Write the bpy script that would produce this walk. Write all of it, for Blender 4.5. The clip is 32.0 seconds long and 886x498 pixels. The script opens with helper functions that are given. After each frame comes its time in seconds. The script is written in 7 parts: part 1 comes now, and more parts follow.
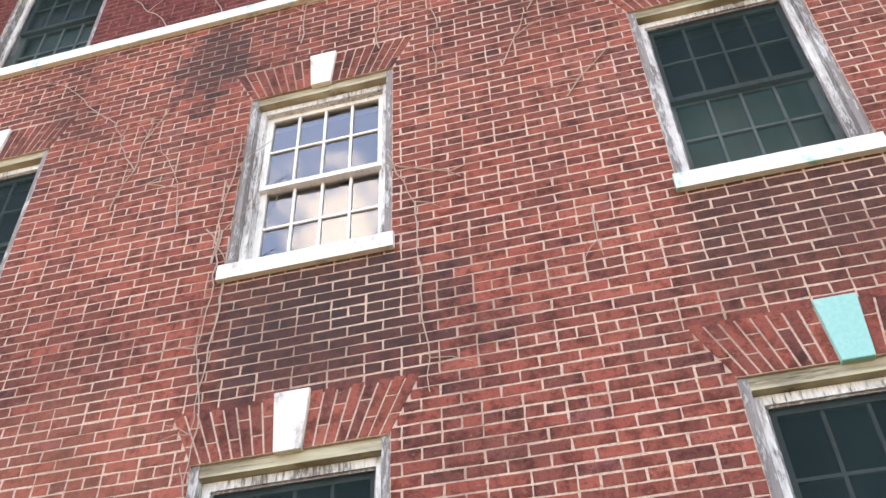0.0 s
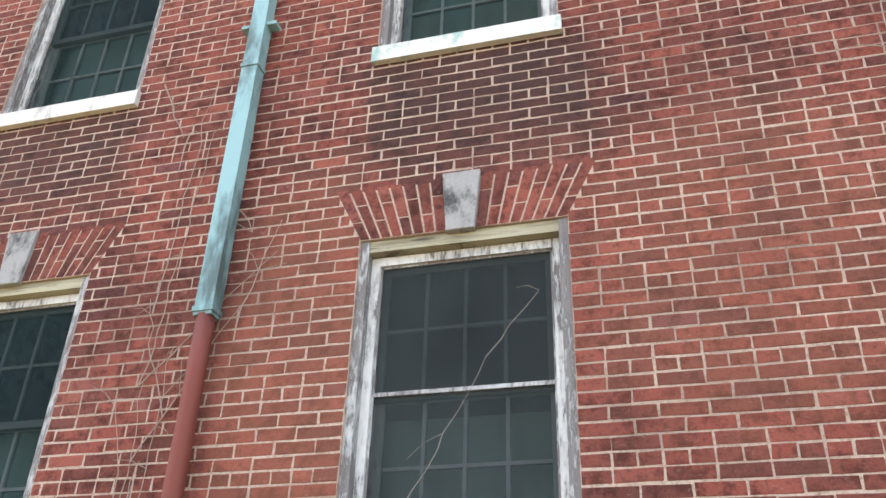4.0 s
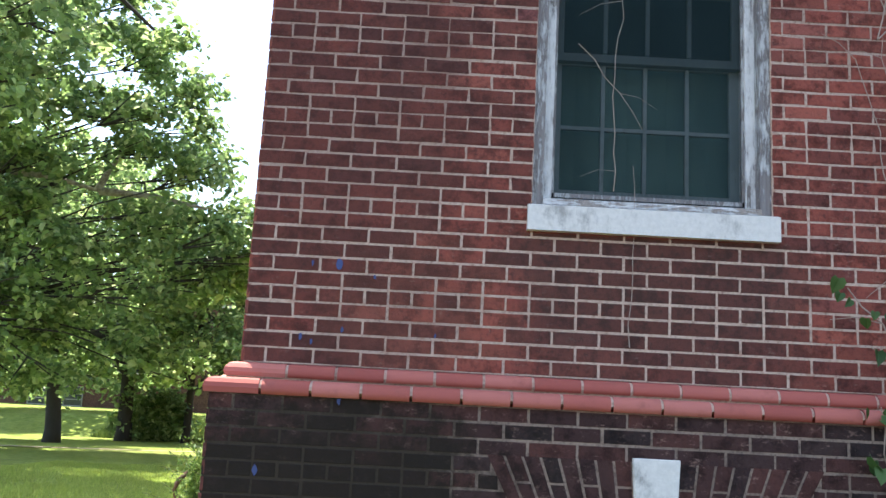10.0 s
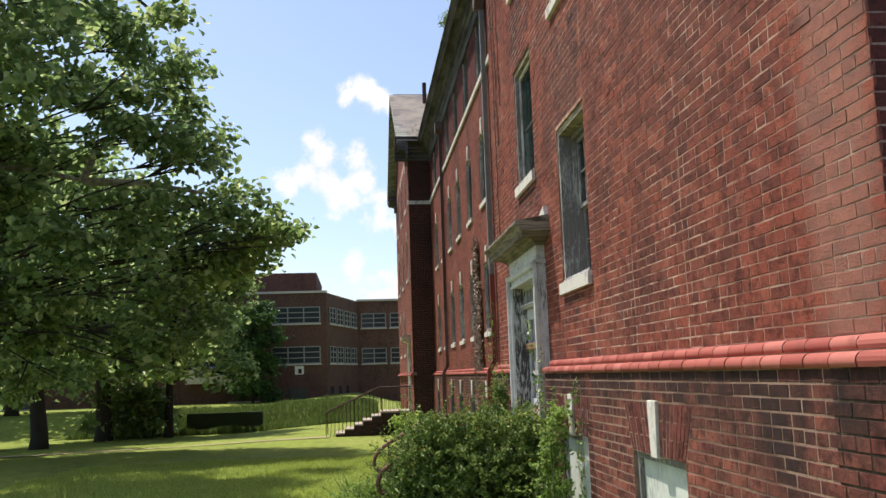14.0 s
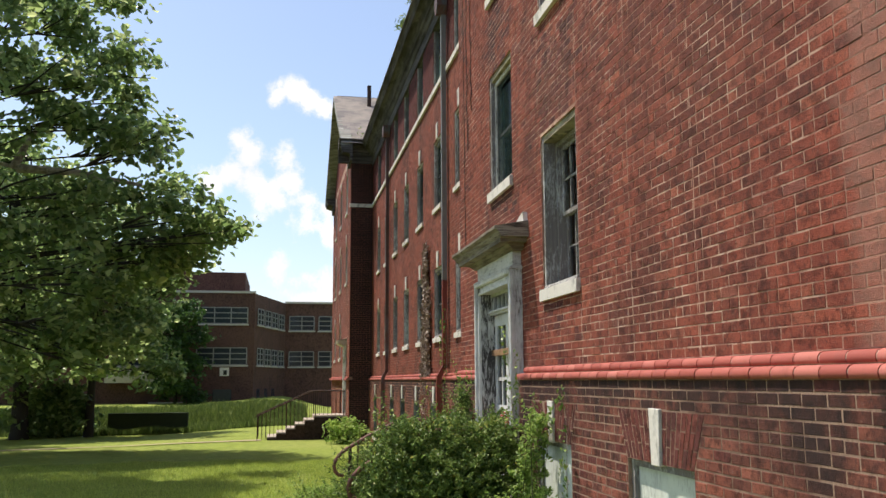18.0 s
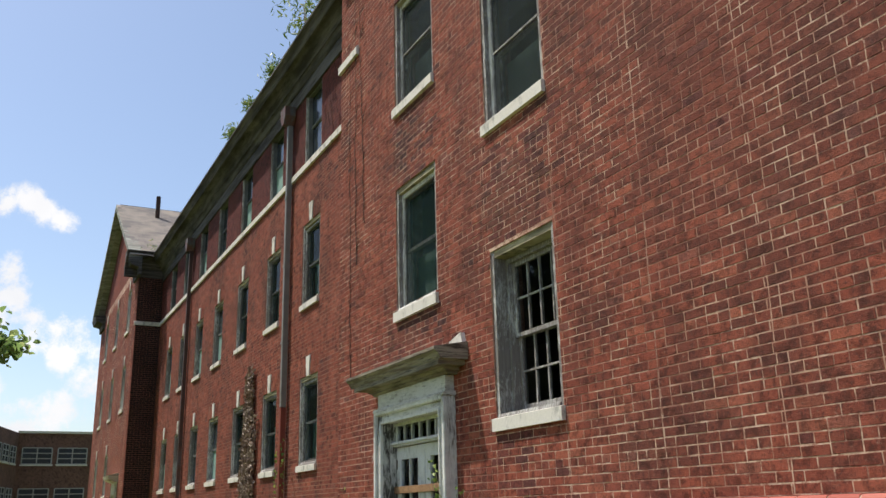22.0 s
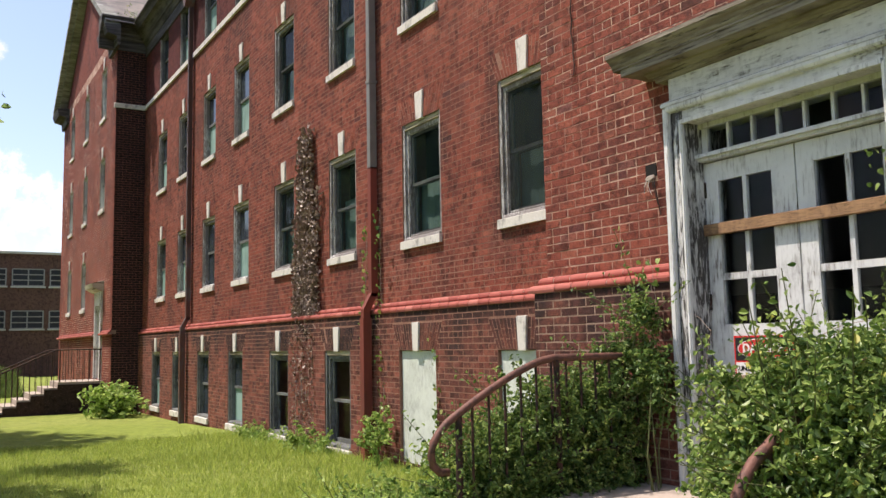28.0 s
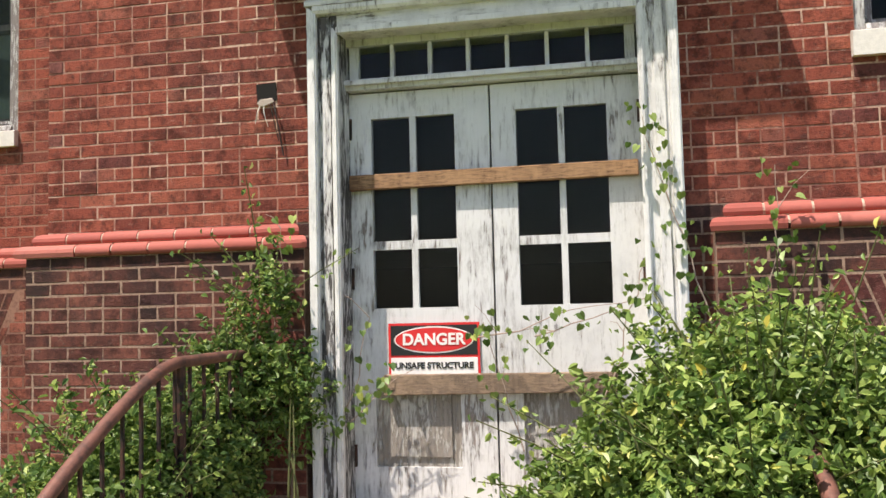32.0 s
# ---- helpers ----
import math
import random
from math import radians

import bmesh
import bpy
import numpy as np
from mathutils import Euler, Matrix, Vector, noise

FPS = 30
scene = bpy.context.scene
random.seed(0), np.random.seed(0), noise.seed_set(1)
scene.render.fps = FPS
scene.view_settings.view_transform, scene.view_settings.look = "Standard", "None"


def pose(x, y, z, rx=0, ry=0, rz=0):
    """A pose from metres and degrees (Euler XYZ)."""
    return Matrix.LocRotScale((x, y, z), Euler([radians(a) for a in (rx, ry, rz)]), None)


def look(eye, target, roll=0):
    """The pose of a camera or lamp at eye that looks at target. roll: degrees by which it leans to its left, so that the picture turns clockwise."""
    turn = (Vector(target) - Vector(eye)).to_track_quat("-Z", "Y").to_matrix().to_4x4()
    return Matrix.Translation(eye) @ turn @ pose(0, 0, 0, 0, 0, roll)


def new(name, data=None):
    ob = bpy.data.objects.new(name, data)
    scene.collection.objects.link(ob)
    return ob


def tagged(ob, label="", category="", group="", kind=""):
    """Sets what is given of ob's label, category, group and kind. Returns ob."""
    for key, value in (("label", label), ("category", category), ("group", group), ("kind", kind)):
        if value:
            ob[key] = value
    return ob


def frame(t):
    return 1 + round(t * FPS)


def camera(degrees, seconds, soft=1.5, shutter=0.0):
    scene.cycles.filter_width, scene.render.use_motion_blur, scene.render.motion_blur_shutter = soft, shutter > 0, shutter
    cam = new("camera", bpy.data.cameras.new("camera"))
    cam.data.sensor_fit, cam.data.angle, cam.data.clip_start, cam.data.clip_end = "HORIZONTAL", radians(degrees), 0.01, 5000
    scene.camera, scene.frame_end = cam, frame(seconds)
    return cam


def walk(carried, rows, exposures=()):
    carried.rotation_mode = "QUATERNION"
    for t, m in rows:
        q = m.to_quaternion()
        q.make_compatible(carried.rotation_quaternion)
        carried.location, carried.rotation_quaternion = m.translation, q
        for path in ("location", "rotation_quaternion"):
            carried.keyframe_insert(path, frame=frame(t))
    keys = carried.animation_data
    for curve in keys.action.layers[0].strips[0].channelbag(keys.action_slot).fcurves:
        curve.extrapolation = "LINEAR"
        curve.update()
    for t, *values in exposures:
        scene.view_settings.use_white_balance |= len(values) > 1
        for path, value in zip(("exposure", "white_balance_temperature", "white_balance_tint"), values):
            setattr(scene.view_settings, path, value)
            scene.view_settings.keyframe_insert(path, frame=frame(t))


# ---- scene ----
cam = camera(53.7, 32.0, 1.5)
PATH = [
    (0, (9.009, -3.73, 1.523), (8.674, -2.261, 2.838), -2.6),
    (0.5, (8.585, -3.678, 1.54), (8.29, -2.354, 3.01), -1.2),
    (1, (8.149, -3.606, 1.54), (7.876, -2.402, 3.113), -0.5),
    (1.5, (7.687, -3.564, 1.546), (7.39, -2.408, 3.151), 0.4),
    (2, (7.218, -3.543, 1.51), (6.828, -2.295, 3.023), 0.5),
    (2.5, (6.797, -3.523, 1.477), (6.32, -2.191, 2.89), 0.8),
    (3, (6.357, -3.568, 1.417), (5.813, -2.069, 2.624), 1.4),
    (3.5, (5.934, -3.569, 1.371), (5.395, -1.966, 2.438), 1.0),
    (4, (5.522, -3.631, 1.347), (5.027, -1.985, 2.371), 2.1),
    (4.5, (5.124, -3.704, 1.323), (4.673, -2.015, 2.295), 3.1),
    (6.5, (3.582, -3.695, 1.287), (3.206, -1.862, 1.995), 3.7),
    (7, (3.197, -3.75, 1.246), (2.862, -1.897, 1.92), 4.1),
    (7.5, (2.867, -3.74, 1.222), (2.601, -1.839, 1.785), 4.6),
    (8, (2.502, -3.722, 1.229), (2.376, -1.788, 1.723), 4.8),
    (8.5, (2.135, -3.77, 1.174), (2.105, -1.828, 1.651), 3.6),
    (9, (1.731, -3.796, 1.168), (1.717, -1.835, 1.565), 2.4),
    (9.5, (1.292, -3.8, 1.206), (1.253, -1.841, 1.61), 2.6),
    (10, (0.845, -3.849, 1.21), (0.85, -1.88, 1.559), 3.0),
    (10.5, (0.326, -3.728, 1.224), (0.426, -1.748, 1.485), 2.7),
    (11, (-0.122, -3.629, 1.203), (0.039, -1.657, 1.494), 2.1),
    (11.5, (-0.517, -3.553, 1.219), (-0.311, -1.589, 1.533), 1.7),
    (12, (-0.924, -3.454, 1.209), (-0.71, -1.494, 1.545), 1.7),
    (12.5, (-1.307, -3.389, 1.209), (-1.103, -1.428, 1.546), 0.7),
    (13, (-1.639, -3.367, 1.215), (-1.422, -1.401, 1.513), -1.0),
    (13.5, (-1.91, -3.257, 1.228), (-1.723, -1.287, 1.516), -2.0),
    (15.5, (-2.262, -3.198, 1.261), (-2.008, -1.231, 1.523), -1.3),
    (16, (-2.27, -3.215, 1.264), (-2.009, -1.25, 1.535), -1.4),
    (16.5, (-2.269, -3.211, 1.253), (-1.987, -1.25, 1.53), -1.2),
    (17, (-2.309, -3.222, 1.246), (-1.982, -1.268, 1.517), -1.2),
    (17.5, (-2.42, -3.191, 1.238), (-2.045, -1.245, 1.504), -0.3),
    (18, (-2.64, -3.039, 1.219), (-2.276, -1.095, 1.514), -0.3),
    (18.5, (-2.952, -2.978, 1.219), (-2.669, -1.018, 1.498), -0.5),
    (19, (-3.297, -3.034, 1.222), (-3.004, -1.067, 1.434), -1.1),
    (19.5, (-3.602, -2.992, 1.206), (-3.241, -1.033, 1.383), -1.6),
    (20, (-3.87, -2.896, 1.247), (-3.347, -0.978, 1.47), -2.0),
    (20.5, (-4.156, -2.824, 1.283), (-3.412, -0.985, 1.542), -2.0),
    (21, (-4.259, -2.523, 1.277), (-3.413, -0.746, 1.632), -1.2),
    (21.5, (-4.22, -2.063, 1.286), (-3.367, -0.319, 1.766), -1.2),
    (22, (-4.169, -1.571, 1.318), (-3.288, 0.131, 1.89), -1.5),
    (22.5, (-4.046, -1.159, 1.338), (-3.17, 0.526, 1.966), -1.3),
    (23, (-3.95, -0.754, 1.282), (-3.073, 0.963, 1.814), -0.1),
    (23.5, (-3.91, -0.371, 1.212), (-2.97, 1.363, 1.547), -0.1),
    (24, (-3.819, 0.073, 1.161), (-2.869, 1.808, 1.461), -0.7),
    (24.5, (-3.832, 0.519, 1.061), (-2.849, 2.234, 1.368), -0.3),
    (25, (-3.864, 0.985, 1.019), (-2.839, 2.686, 1.257), -0.3),
    (25.5, (-3.903, 1.478, 0.997), (-2.948, 3.222, 1.21), 0.1),
    (26, (-4.001, 1.952, 0.949), (-3.07, 3.711, 1.148), -0.4),
    (26.5, (-4.106, 2.412, 0.883), (-3.193, 4.181, 1.073), -1.0),
    (28.5, (-4.64, 4.106, 0.783), (-3.49, 5.725, 1.021), -1.3),
    (29, (-4.612, 4.507, 0.744), (-3.189, 5.899, 0.94), -1.8),
    (29.5, (-4.517, 4.893, 0.761), (-2.941, 6.114, 0.927), -1.7),
    (30, (-4.487, 5.278, 0.848), (-2.735, 6.229, 1.01), -1.8),
    (30.5, (-4.458, 5.614, 0.853), (-2.63, 6.404, 1.047), -2.2),
    (31, (-4.378, 5.965, 0.849), (-2.503, 6.616, 1.098), -1.6),
    (31.5, (-4.368, 6.359, 0.888), (-2.431, 6.819, 1.079), -1.9),
    (32, (-4.25, 6.575, 0.896), (-2.296, 6.977, 1.03), -1.4),
]
walk(cam, [(t, look(eye, target, roll)) for t, eye, target, roll in PATH],
     exposures=[(0, 2.85, 8300, 19), (0.5, 2.65, 8100, 17), (1.0, 2.1, 7500, 7), (2, 1.4, 7300, 1), (2.8, 1.75, 7600, 7), (3.5, 2.5, 8200, 13), (4.5, 2.65, 8200, 14), (6.5, 2.5, 8300, 18), (8, 2.55, 8100, 16), (8.7, 2.45, 7700, 9), (9.5, 2.35, 7300, 8),
                (10.1, 1.7, 6500, 10), (11, 1.1, 6700, 15), (11.6, 0.8, 6700, 15), (12, 0.48, 6600, 15), (12.6, 0.35, 6700, 13), (15, 0.33, 6800, 13), (19, 0.34, 6900, 13), (20, 0.44, 6900, 13), (21, 0.25, 6900, 12), (22, 0.17, 6800, 11), (22.6, 0.04, 6700, 10), (23.2, 0.08, 6900, 13), (24, 0.5, 7300, 18), (25, 0.4, 7100, 18), (26, 0.5, 7000, 17), (28, 0.5, 6900, 19), (30, 0.75, 7000, 19), (32, 0.72, 7000, 17)])

# ---- light ----
SUN = Vector((-1.0, 0.86, 2.9)).normalized()
sun_el = math.asin(SUN.z)
sun_az = math.atan2(SUN.x, SUN.y)
sun = new("sun", bpy.data.lights.new("sun", "SUN"))
sun.data.energy, sun.data.angle, sun.data.color = 5.0, radians(0.53), (1.0, 0.95, 0.87)
sun.matrix_world = look(SUN * 100, (0, 0, 0))

world = bpy.data.worlds.new("world")
scene.world = world
world.use_nodes = True
wn, wl = world.node_tree.nodes, world.node_tree.links
wn.clear()
sky = wn.new("ShaderNodeTexSky")
sky.sky_type, sky.sun_disc, sky.sun_elevation, sky.sun_rotation = "NISHITA", False, sun_el, sun_az
sky.air_density, sky.dust_density, sky.ozone_density = 1.0, 1.5, 0.8
SKY_STRENGTH = 0.16
# cumulus clouds: soft lumps set in a few directions of the sky, broken up by noise
coord = wn.new("ShaderNodeTexCoord")
wob = wn.new("ShaderNodeTexNoise"); wob.inputs["Scale"].default_value = 17.0; wob.inputs["Detail"].default_value = 10.0
wob.inputs["Roughness"].default_value = 0.7
wl.new(coord.outputs["Generated"], wob.inputs["Vector"])


def math_node(tree, op, a, b=None):
    n = tree.nodes.new("ShaderNodeMath")
    n.operation = op
    for i, v in enumerate((a, b)):
        if v is None:
            continue
        if isinstance(v, (int, float)):
            n.inputs[i].default_value = v
        else:
            tree.links.new(v, n.inputs[i])
    return n.outputs[0]


# azimuth (degrees, from +y towards +x), elevation, radius
CLOUDS = [(-3.0, 15.2, 1.5), (-2.1, 14.4, 1.7), (-3.4, 13.2, 1.6), (-2.0, 12.6, 1.9), (-4.6, 12.6, 1.6), (0.2, 14.2, 1.7), (0.7, 12.8, 1.9), (-0.6, 11.6, 2.0), (1.8, 11.6, 1.9), (3.2, 11.0, 1.7), (4.4, 10.5, 1.8), (1.6, 10.0, 2.2), (3.4, 9.4, 2.2), (-0.2, 7.2, 1.6), (1.6, 6.6, 1.9), (3.6, 6.4, 1.9), (1.4, 5.0, 2.2),
          (-0.4, 18.1, 1.1), (0.7, 18.3, 1.4), (1.6, 17.9, 1.2), (2.6, 17.6, 1.1), (6, 8, 3.5), (-12, 7, 3.0), (-24, 10, 4.5), (-38, 9, 5.0), (-55, 16, 6.0), (-80, 25, 7.0), (-110, 40, 8), (-62, 56, 10), (-40, 64, 10), (-52, 48, 8), (166, 42, 6.5), (178, 43, 7), (190, 43, 7), (202, 42, 6.5), (170, 67, 8), (188, 67, 8), (204, 66, 7), (148, 55, 3.5), (150, 40, 7), (100, 30, 8)]
mask = None
for az, el, rad in CLOUDS:
    d = Vector((math.sin(radians(az)) * math.cos(radians(el)), math.cos(radians(az)) * math.cos(radians(el)), math.sin(radians(el))))
    dist = wn.new("ShaderNodeVectorMath")
    dist.operation = "DISTANCE"
    wl.new(coord.outputs["Generated"], dist.inputs[0])
    dist.inputs[1].default_value = d
    lump = math_node(world.node_tree, "SUBTRACT", 1.0, math_node(world.node_tree, "DIVIDE", dist.outputs["Value"], radians(rad)))
    mask = lump if mask is None else math_node(world.node_tree, "MAXIMUM", mask, lump)
soft = math_node(world.node_tree, "ADD", mask, math_node(world.node_tree, "MULTIPLY", math_node(world.node_tree, "SUBTRACT", wob.outputs["Fac"], 0.5), 3.2))
ramp = wn.new("ShaderNodeMapRange")
ramp.interpolation_type = "SMOOTHSTEP"
ramp.inputs["From Min"].default_value, ramp.inputs["From Max"].default_value = 0.2, 0.85
wl.new(soft, ramp.inputs["Value"])
# thin haze low over the horizon and the lumps themselves
cl = wn.new("ShaderNodeMix"); cl.data_type = "RGBA"
wl.new(ramp.outputs["Result"], cl.inputs["Factor"])
air = wn.new("ShaderNodeMix"); air.data_type, air.blend_type = "RGBA", "MULTIPLY"
air.inputs["Factor"].default_value, air.inputs["B"].default_value = 1.0, (0.97, 1.0, 1.03, 1)
wl.new(sky.outputs["Color"], air.inputs["A"])
wl.new(air.outputs["Result"], cl.inputs["A"])
shade = wn.new("ShaderNodeTexNoise"); shade.inputs["Scale"].default_value = 9.0; shade.inputs["Detail"].default_value = 5.0
wl.new(coord.outputs["Generated"], shade.inputs["Vector"])
lit = wn.new("ShaderNodeMix"); lit.data_type = "RGBA"
wl.new(shade.outputs["Fac"], lit.inputs["Factor"])
lit.inputs["A"].default_value, lit.inputs["B"].default_value = (3.6, 4.0, 4.7, 1), (6.6, 6.6, 6.6, 1)
wl.new(lit.outputs["Result"], cl.inputs["B"])
bg = wn.new("ShaderNodeBackground")
bg.inputs["Strength"].default_value = SKY_STRENGTH
wl.new(cl.outputs["Result"], bg.inputs["Color"])
wo = wn.new("ShaderNodeOutputWorld")
wl.new(bg.outputs["Background"], wo.inputs["Surface"])

# ---- materials ----


class Mat:
    """A node material with short ways to add noise, ramps and mixes."""

    def __init__(self, name, rough=0.8, metal=0.0, spec=0.3):
        self.m = bpy.data.materials.new(name)
        self.m.use_nodes = True
        self.t = self.m.node_tree
        self.b = self.t.nodes["Principled BSDF"]
        self.b.inputs["Roughness"].default_value = rough
        self.b.inputs["Metallic"].default_value = metal
        self.b.inputs["Specular IOR Level"].default_value = spec
        self.pos = self.t.nodes.new("ShaderNodeNewGeometry")

    def noise(self, scale, detail=4.0, rough=0.55, stretch=(1, 1, 1)):
        mp = self.t.nodes.new("ShaderNodeVectorMath")
        mp.operation = "MULTIPLY"
        self.t.links.new(self.pos.outputs["Position"], mp.inputs[0])
        mp.inputs[1].default_value = stretch
        n = self.t.nodes.new("ShaderNodeTexNoise")
        n.inputs["Scale"].default_value, n.inputs["Detail"].default_value, n.inputs["Roughness"].default_value = scale, detail, rough
        self.t.links.new(mp.outputs[0], n.inputs["Vector"])
        return n.outputs["Fac"]

    def each(self):
        """A random number for each loose piece, whether an object of its own or an island of a joined mesh."""
        o = self.t.nodes.new("ShaderNodeObjectInfo")
        return math_node(self.t, "FRACT", math_node(self.t, "ADD", o.outputs["Random"], self.pos.outputs["Random Per Island"]))

    def range(self, v, a, b, c=0.0, d=1.0, smooth=True):
        n = self.t.nodes.new("ShaderNodeMapRange")
        n.interpolation_type = "SMOOTHSTEP" if smooth else "LINEAR"
        for k, x in (("From Min", a), ("From Max", b), ("To Min", c), ("To Max", d)):
            n.inputs[k].default_value = x
        self.t.links.new(v, n.inputs["Value"])
        return n.outputs["Result"]

    def ramp(self, v, stops):
        n = self.t.nodes.new("ShaderNodeValToRGB")
        e = n.color_ramp.elements
        while len(e) < len(stops):
            e.new(0.5)
        for s, (p, c) in zip(e, stops):
            s.position, s.color = p, (*c, 1)
        self.t.links.new(v, n.inputs["Fac"])
        return n.outputs["Color"]

    def mix(self, f, a, b, kind="MIX"):
        n = self.t.nodes.new("ShaderNodeMix")
        n.data_type, n.blend_type = "RGBA", kind
        for k, v in (("Factor", f), ("A", a), ("B", b)):
            if isinstance(v, tuple):
                n.inputs[k].default_value = (*v, 1)
            elif isinstance(v, (int, float)):
                n.inputs[k].default_value = v
            else:
                self.t.links.new(v, n.inputs[k])
        return n.outputs["Result"]

    def blot(self, base, centre, radii, colour, amount, ragged=0.7, pieces=0.0):
        """A ragged-edged stain, bleached patch or painted-in shade of its own place and size on the wall."""
        t = self.t
        d, k, ln = (t.nodes.new("ShaderNodeVectorMath") for _ in range(3))
        d.operation, k.operation, ln.operation = "SUBTRACT", "DIVIDE", "LENGTH"
        t.links.new(self.pos.outputs["Position"], d.inputs[0])
        d.inputs[1].default_value = centre
        t.links.new(d.outputs[0], k.inputs[0])
        k.inputs[1].default_value = radii
        t.links.new(k.outputs[0], ln.inputs[0])
        edge = math_node(t, "MULTIPLY", math_node(t, "SUBTRACT", self.noise(4.5, 7, 0.7), 0.5), ragged * 2)
        v = math_node(t, "ADD", ln.outputs["Value"], edge)
        if pieces:
            v = math_node(t, "ADD", v, math_node(t, "MULTIPLY", math_node(t, "SUBTRACT", self.each(), 0.5), pieces))
        return self.mix(self.range(v, 0.55, 1.1, amount, 0.0), base, colour)

    def color(self, c):
        if isinstance(c, tuple):
            self.b.inputs["Base Color"].default_value = (*c, 1)
        else:
            self.t.links.new(c, self.b.inputs["Base Color"])
        return self

    def rough(self, v):
        self.t.links.new(v, self.b.inputs["Roughness"])
        return self

    def bump(self, v, height, strength=0.6):
        n = self.t.nodes.new("ShaderNodeBump")
        n.inputs["Distance"].default_value, n.inputs["Strength"].default_value = height, strength
        self.t.links.new(v, n.inputs["Height"])
        self.t.links.new(n.outputs["Normal"], self.b.inputs["Normal"])
        return self


def brick_material(name, stops, soot=(0.026, 0.02, 0.021), sooty=0.5, bleach=0.12, sills=0.0, sooted_top=0.0, blots=()):
    """Brick with its own tint a piece, grain, soft soot, bleached spots; `sills` adds the run-off stains below a row of sills."""
    m = Mat(name, 0.9, spec=0.15)
    base = m.ramp(m.each(), stops)
    grain = m.range(m.noise(60, 5), 0.3, 0.7, 0.78, 1.18)
    base = m.mix(1.0, base, m.mix(grain, (0.66, 0.66, 0.66), (1.28, 1.28, 1.28)), "MULTIPLY")
    big = m.noise(0.9, 4, 0.6)
    base = m.mix(m.range(big, 0.5, 0.72, 0, bleach), base, (0.42, 0.19, 0.14))
    dirt = m.range(m.noise(1.1, 6, 0.62, (1, 1, 0.7)), 0.46, 0.7, 0, sooty)
    base = m.mix(dirt, base, soot)
    mottle = m.range(m.noise(9, 6, 0.72), 0.34, 0.68, 0.42, 1.5)
    base = m.mix(1.0, base, m.mix(mottle, (0.0, 0.0, 0.0), (1.0, 1.0, 1.0)), "MULTIPLY")
    spots = m.range(m.noise(32, 6, 0.75), 0.5, 0.68, 0, 0.7)
    base = m.mix(spots, base, (0.055, 0.028, 0.025))
    smear = m.range(m.noise(17, 6, 0.78, (1, 1, 2)), 0.56, 0.72, 0, 0.5)
    base = m.mix(smear, base, (0.38, 0.24, 0.19))
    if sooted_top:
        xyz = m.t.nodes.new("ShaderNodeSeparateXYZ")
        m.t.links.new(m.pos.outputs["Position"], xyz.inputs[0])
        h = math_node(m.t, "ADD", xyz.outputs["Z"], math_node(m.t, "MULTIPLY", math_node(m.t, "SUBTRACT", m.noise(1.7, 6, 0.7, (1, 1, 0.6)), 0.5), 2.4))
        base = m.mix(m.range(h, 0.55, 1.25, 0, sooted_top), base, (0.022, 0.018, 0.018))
    if sills:
        t = m.t
        xyz = t.nodes.new("ShaderNodeSeparateXYZ")
        t.links.new(m.pos.outputs["Position"], xyz.inputs[0])
        ragged = math_node(t, "MULTIPLY", math_node(t, "SUBTRACT", m.noise(2.6, 6, 0.72, (1, 1, 0.45)), 0.5), 0.9)
        side = math_node(t, "ADD", math_node(t, "PINGPONG", math_node(t, "SUBTRACT", xyz.outputs["X"], S_FIRST), S_STEP / 2), math_node(t, "MULTIPLY", ragged, 0.8))
        wide = m.range(side, 0.48, 0.76, 1, 0)
        run = None
        for top, low in ((1.99, 0.9), (4.935, 3.75)):
            down = math_node(t, "ADD", math_node(t, "SUBTRACT", top, xyz.outputs["Z"]), math_node(t, "MULTIPLY", ragged, 0.9))
            v = math_node(t, "MULTIPLY", m.range(xyz.outputs["Z"], top + 0.01, top - 0.01), m.range(down, 0.35, top - low, 1, 0))
            run = v if run is None else math_node(t, "MAXIMUM", run, v)
        run = math_node(t, "MULTIPLY", math_node(t, "MULTIPLY", wide, run), m.range(m.each(), 0.0, 1.0, sills * 0.62, sills, False))
        base = m.mix(run, base, (0.036, 0.03, 0.026))
    for centre, radii, colour, amount in blots:
        base = m.blot(base, centre, radii, colour, amount, 0.7, 0.35)
    m.color(base)
    m.bump(m.noise(75, 6, 0.74), 0.006, 1.0)
    return m.m


S_FIRST, S_STEP = 1.79, 2.77
RED = [(0.0, (0.135, 0.038, 0.027)), (0.12, (0.165, 0.044, 0.03)), (0.5, (0.2, 0.052, 0.034)), (0.85, (0.225, 0.061, 0.039)), (0.96, (0.26, 0.08, 0.05)), (1.0, (0.15, 0.055, 0.046))]
DARK = [(0.0, (0.026, 0.018, 0.017)), (0.4, (0.044, 0.022, 0.02)), (0.75, (0.07, 0.029, 0.024)), (1.0, (0.038, 0.024, 0.022))]
BROWN = [(0.0, (0.12, 0.043, 0.032)), (0.5, (0.185, 0.058, 0.04)), (0.85, (0.25, 0.085, 0.058)), (1.0, (0.1, 0.042, 0.034))]
RED_S = [(p, (r * 0.97, g * 0.93, b * 1.05)) for p, (r, g, b) in RED]
RED_S[:3] = [(0.0, (0.11, 0.038, 0.031)), (0.15, (0.142, 0.043, 0.033)), (0.5, (0.178, 0.052, 0.037))]
SOOTED, WASHED = (0.03, 0.025, 0.026), (0.36, 0.14, 0.085)
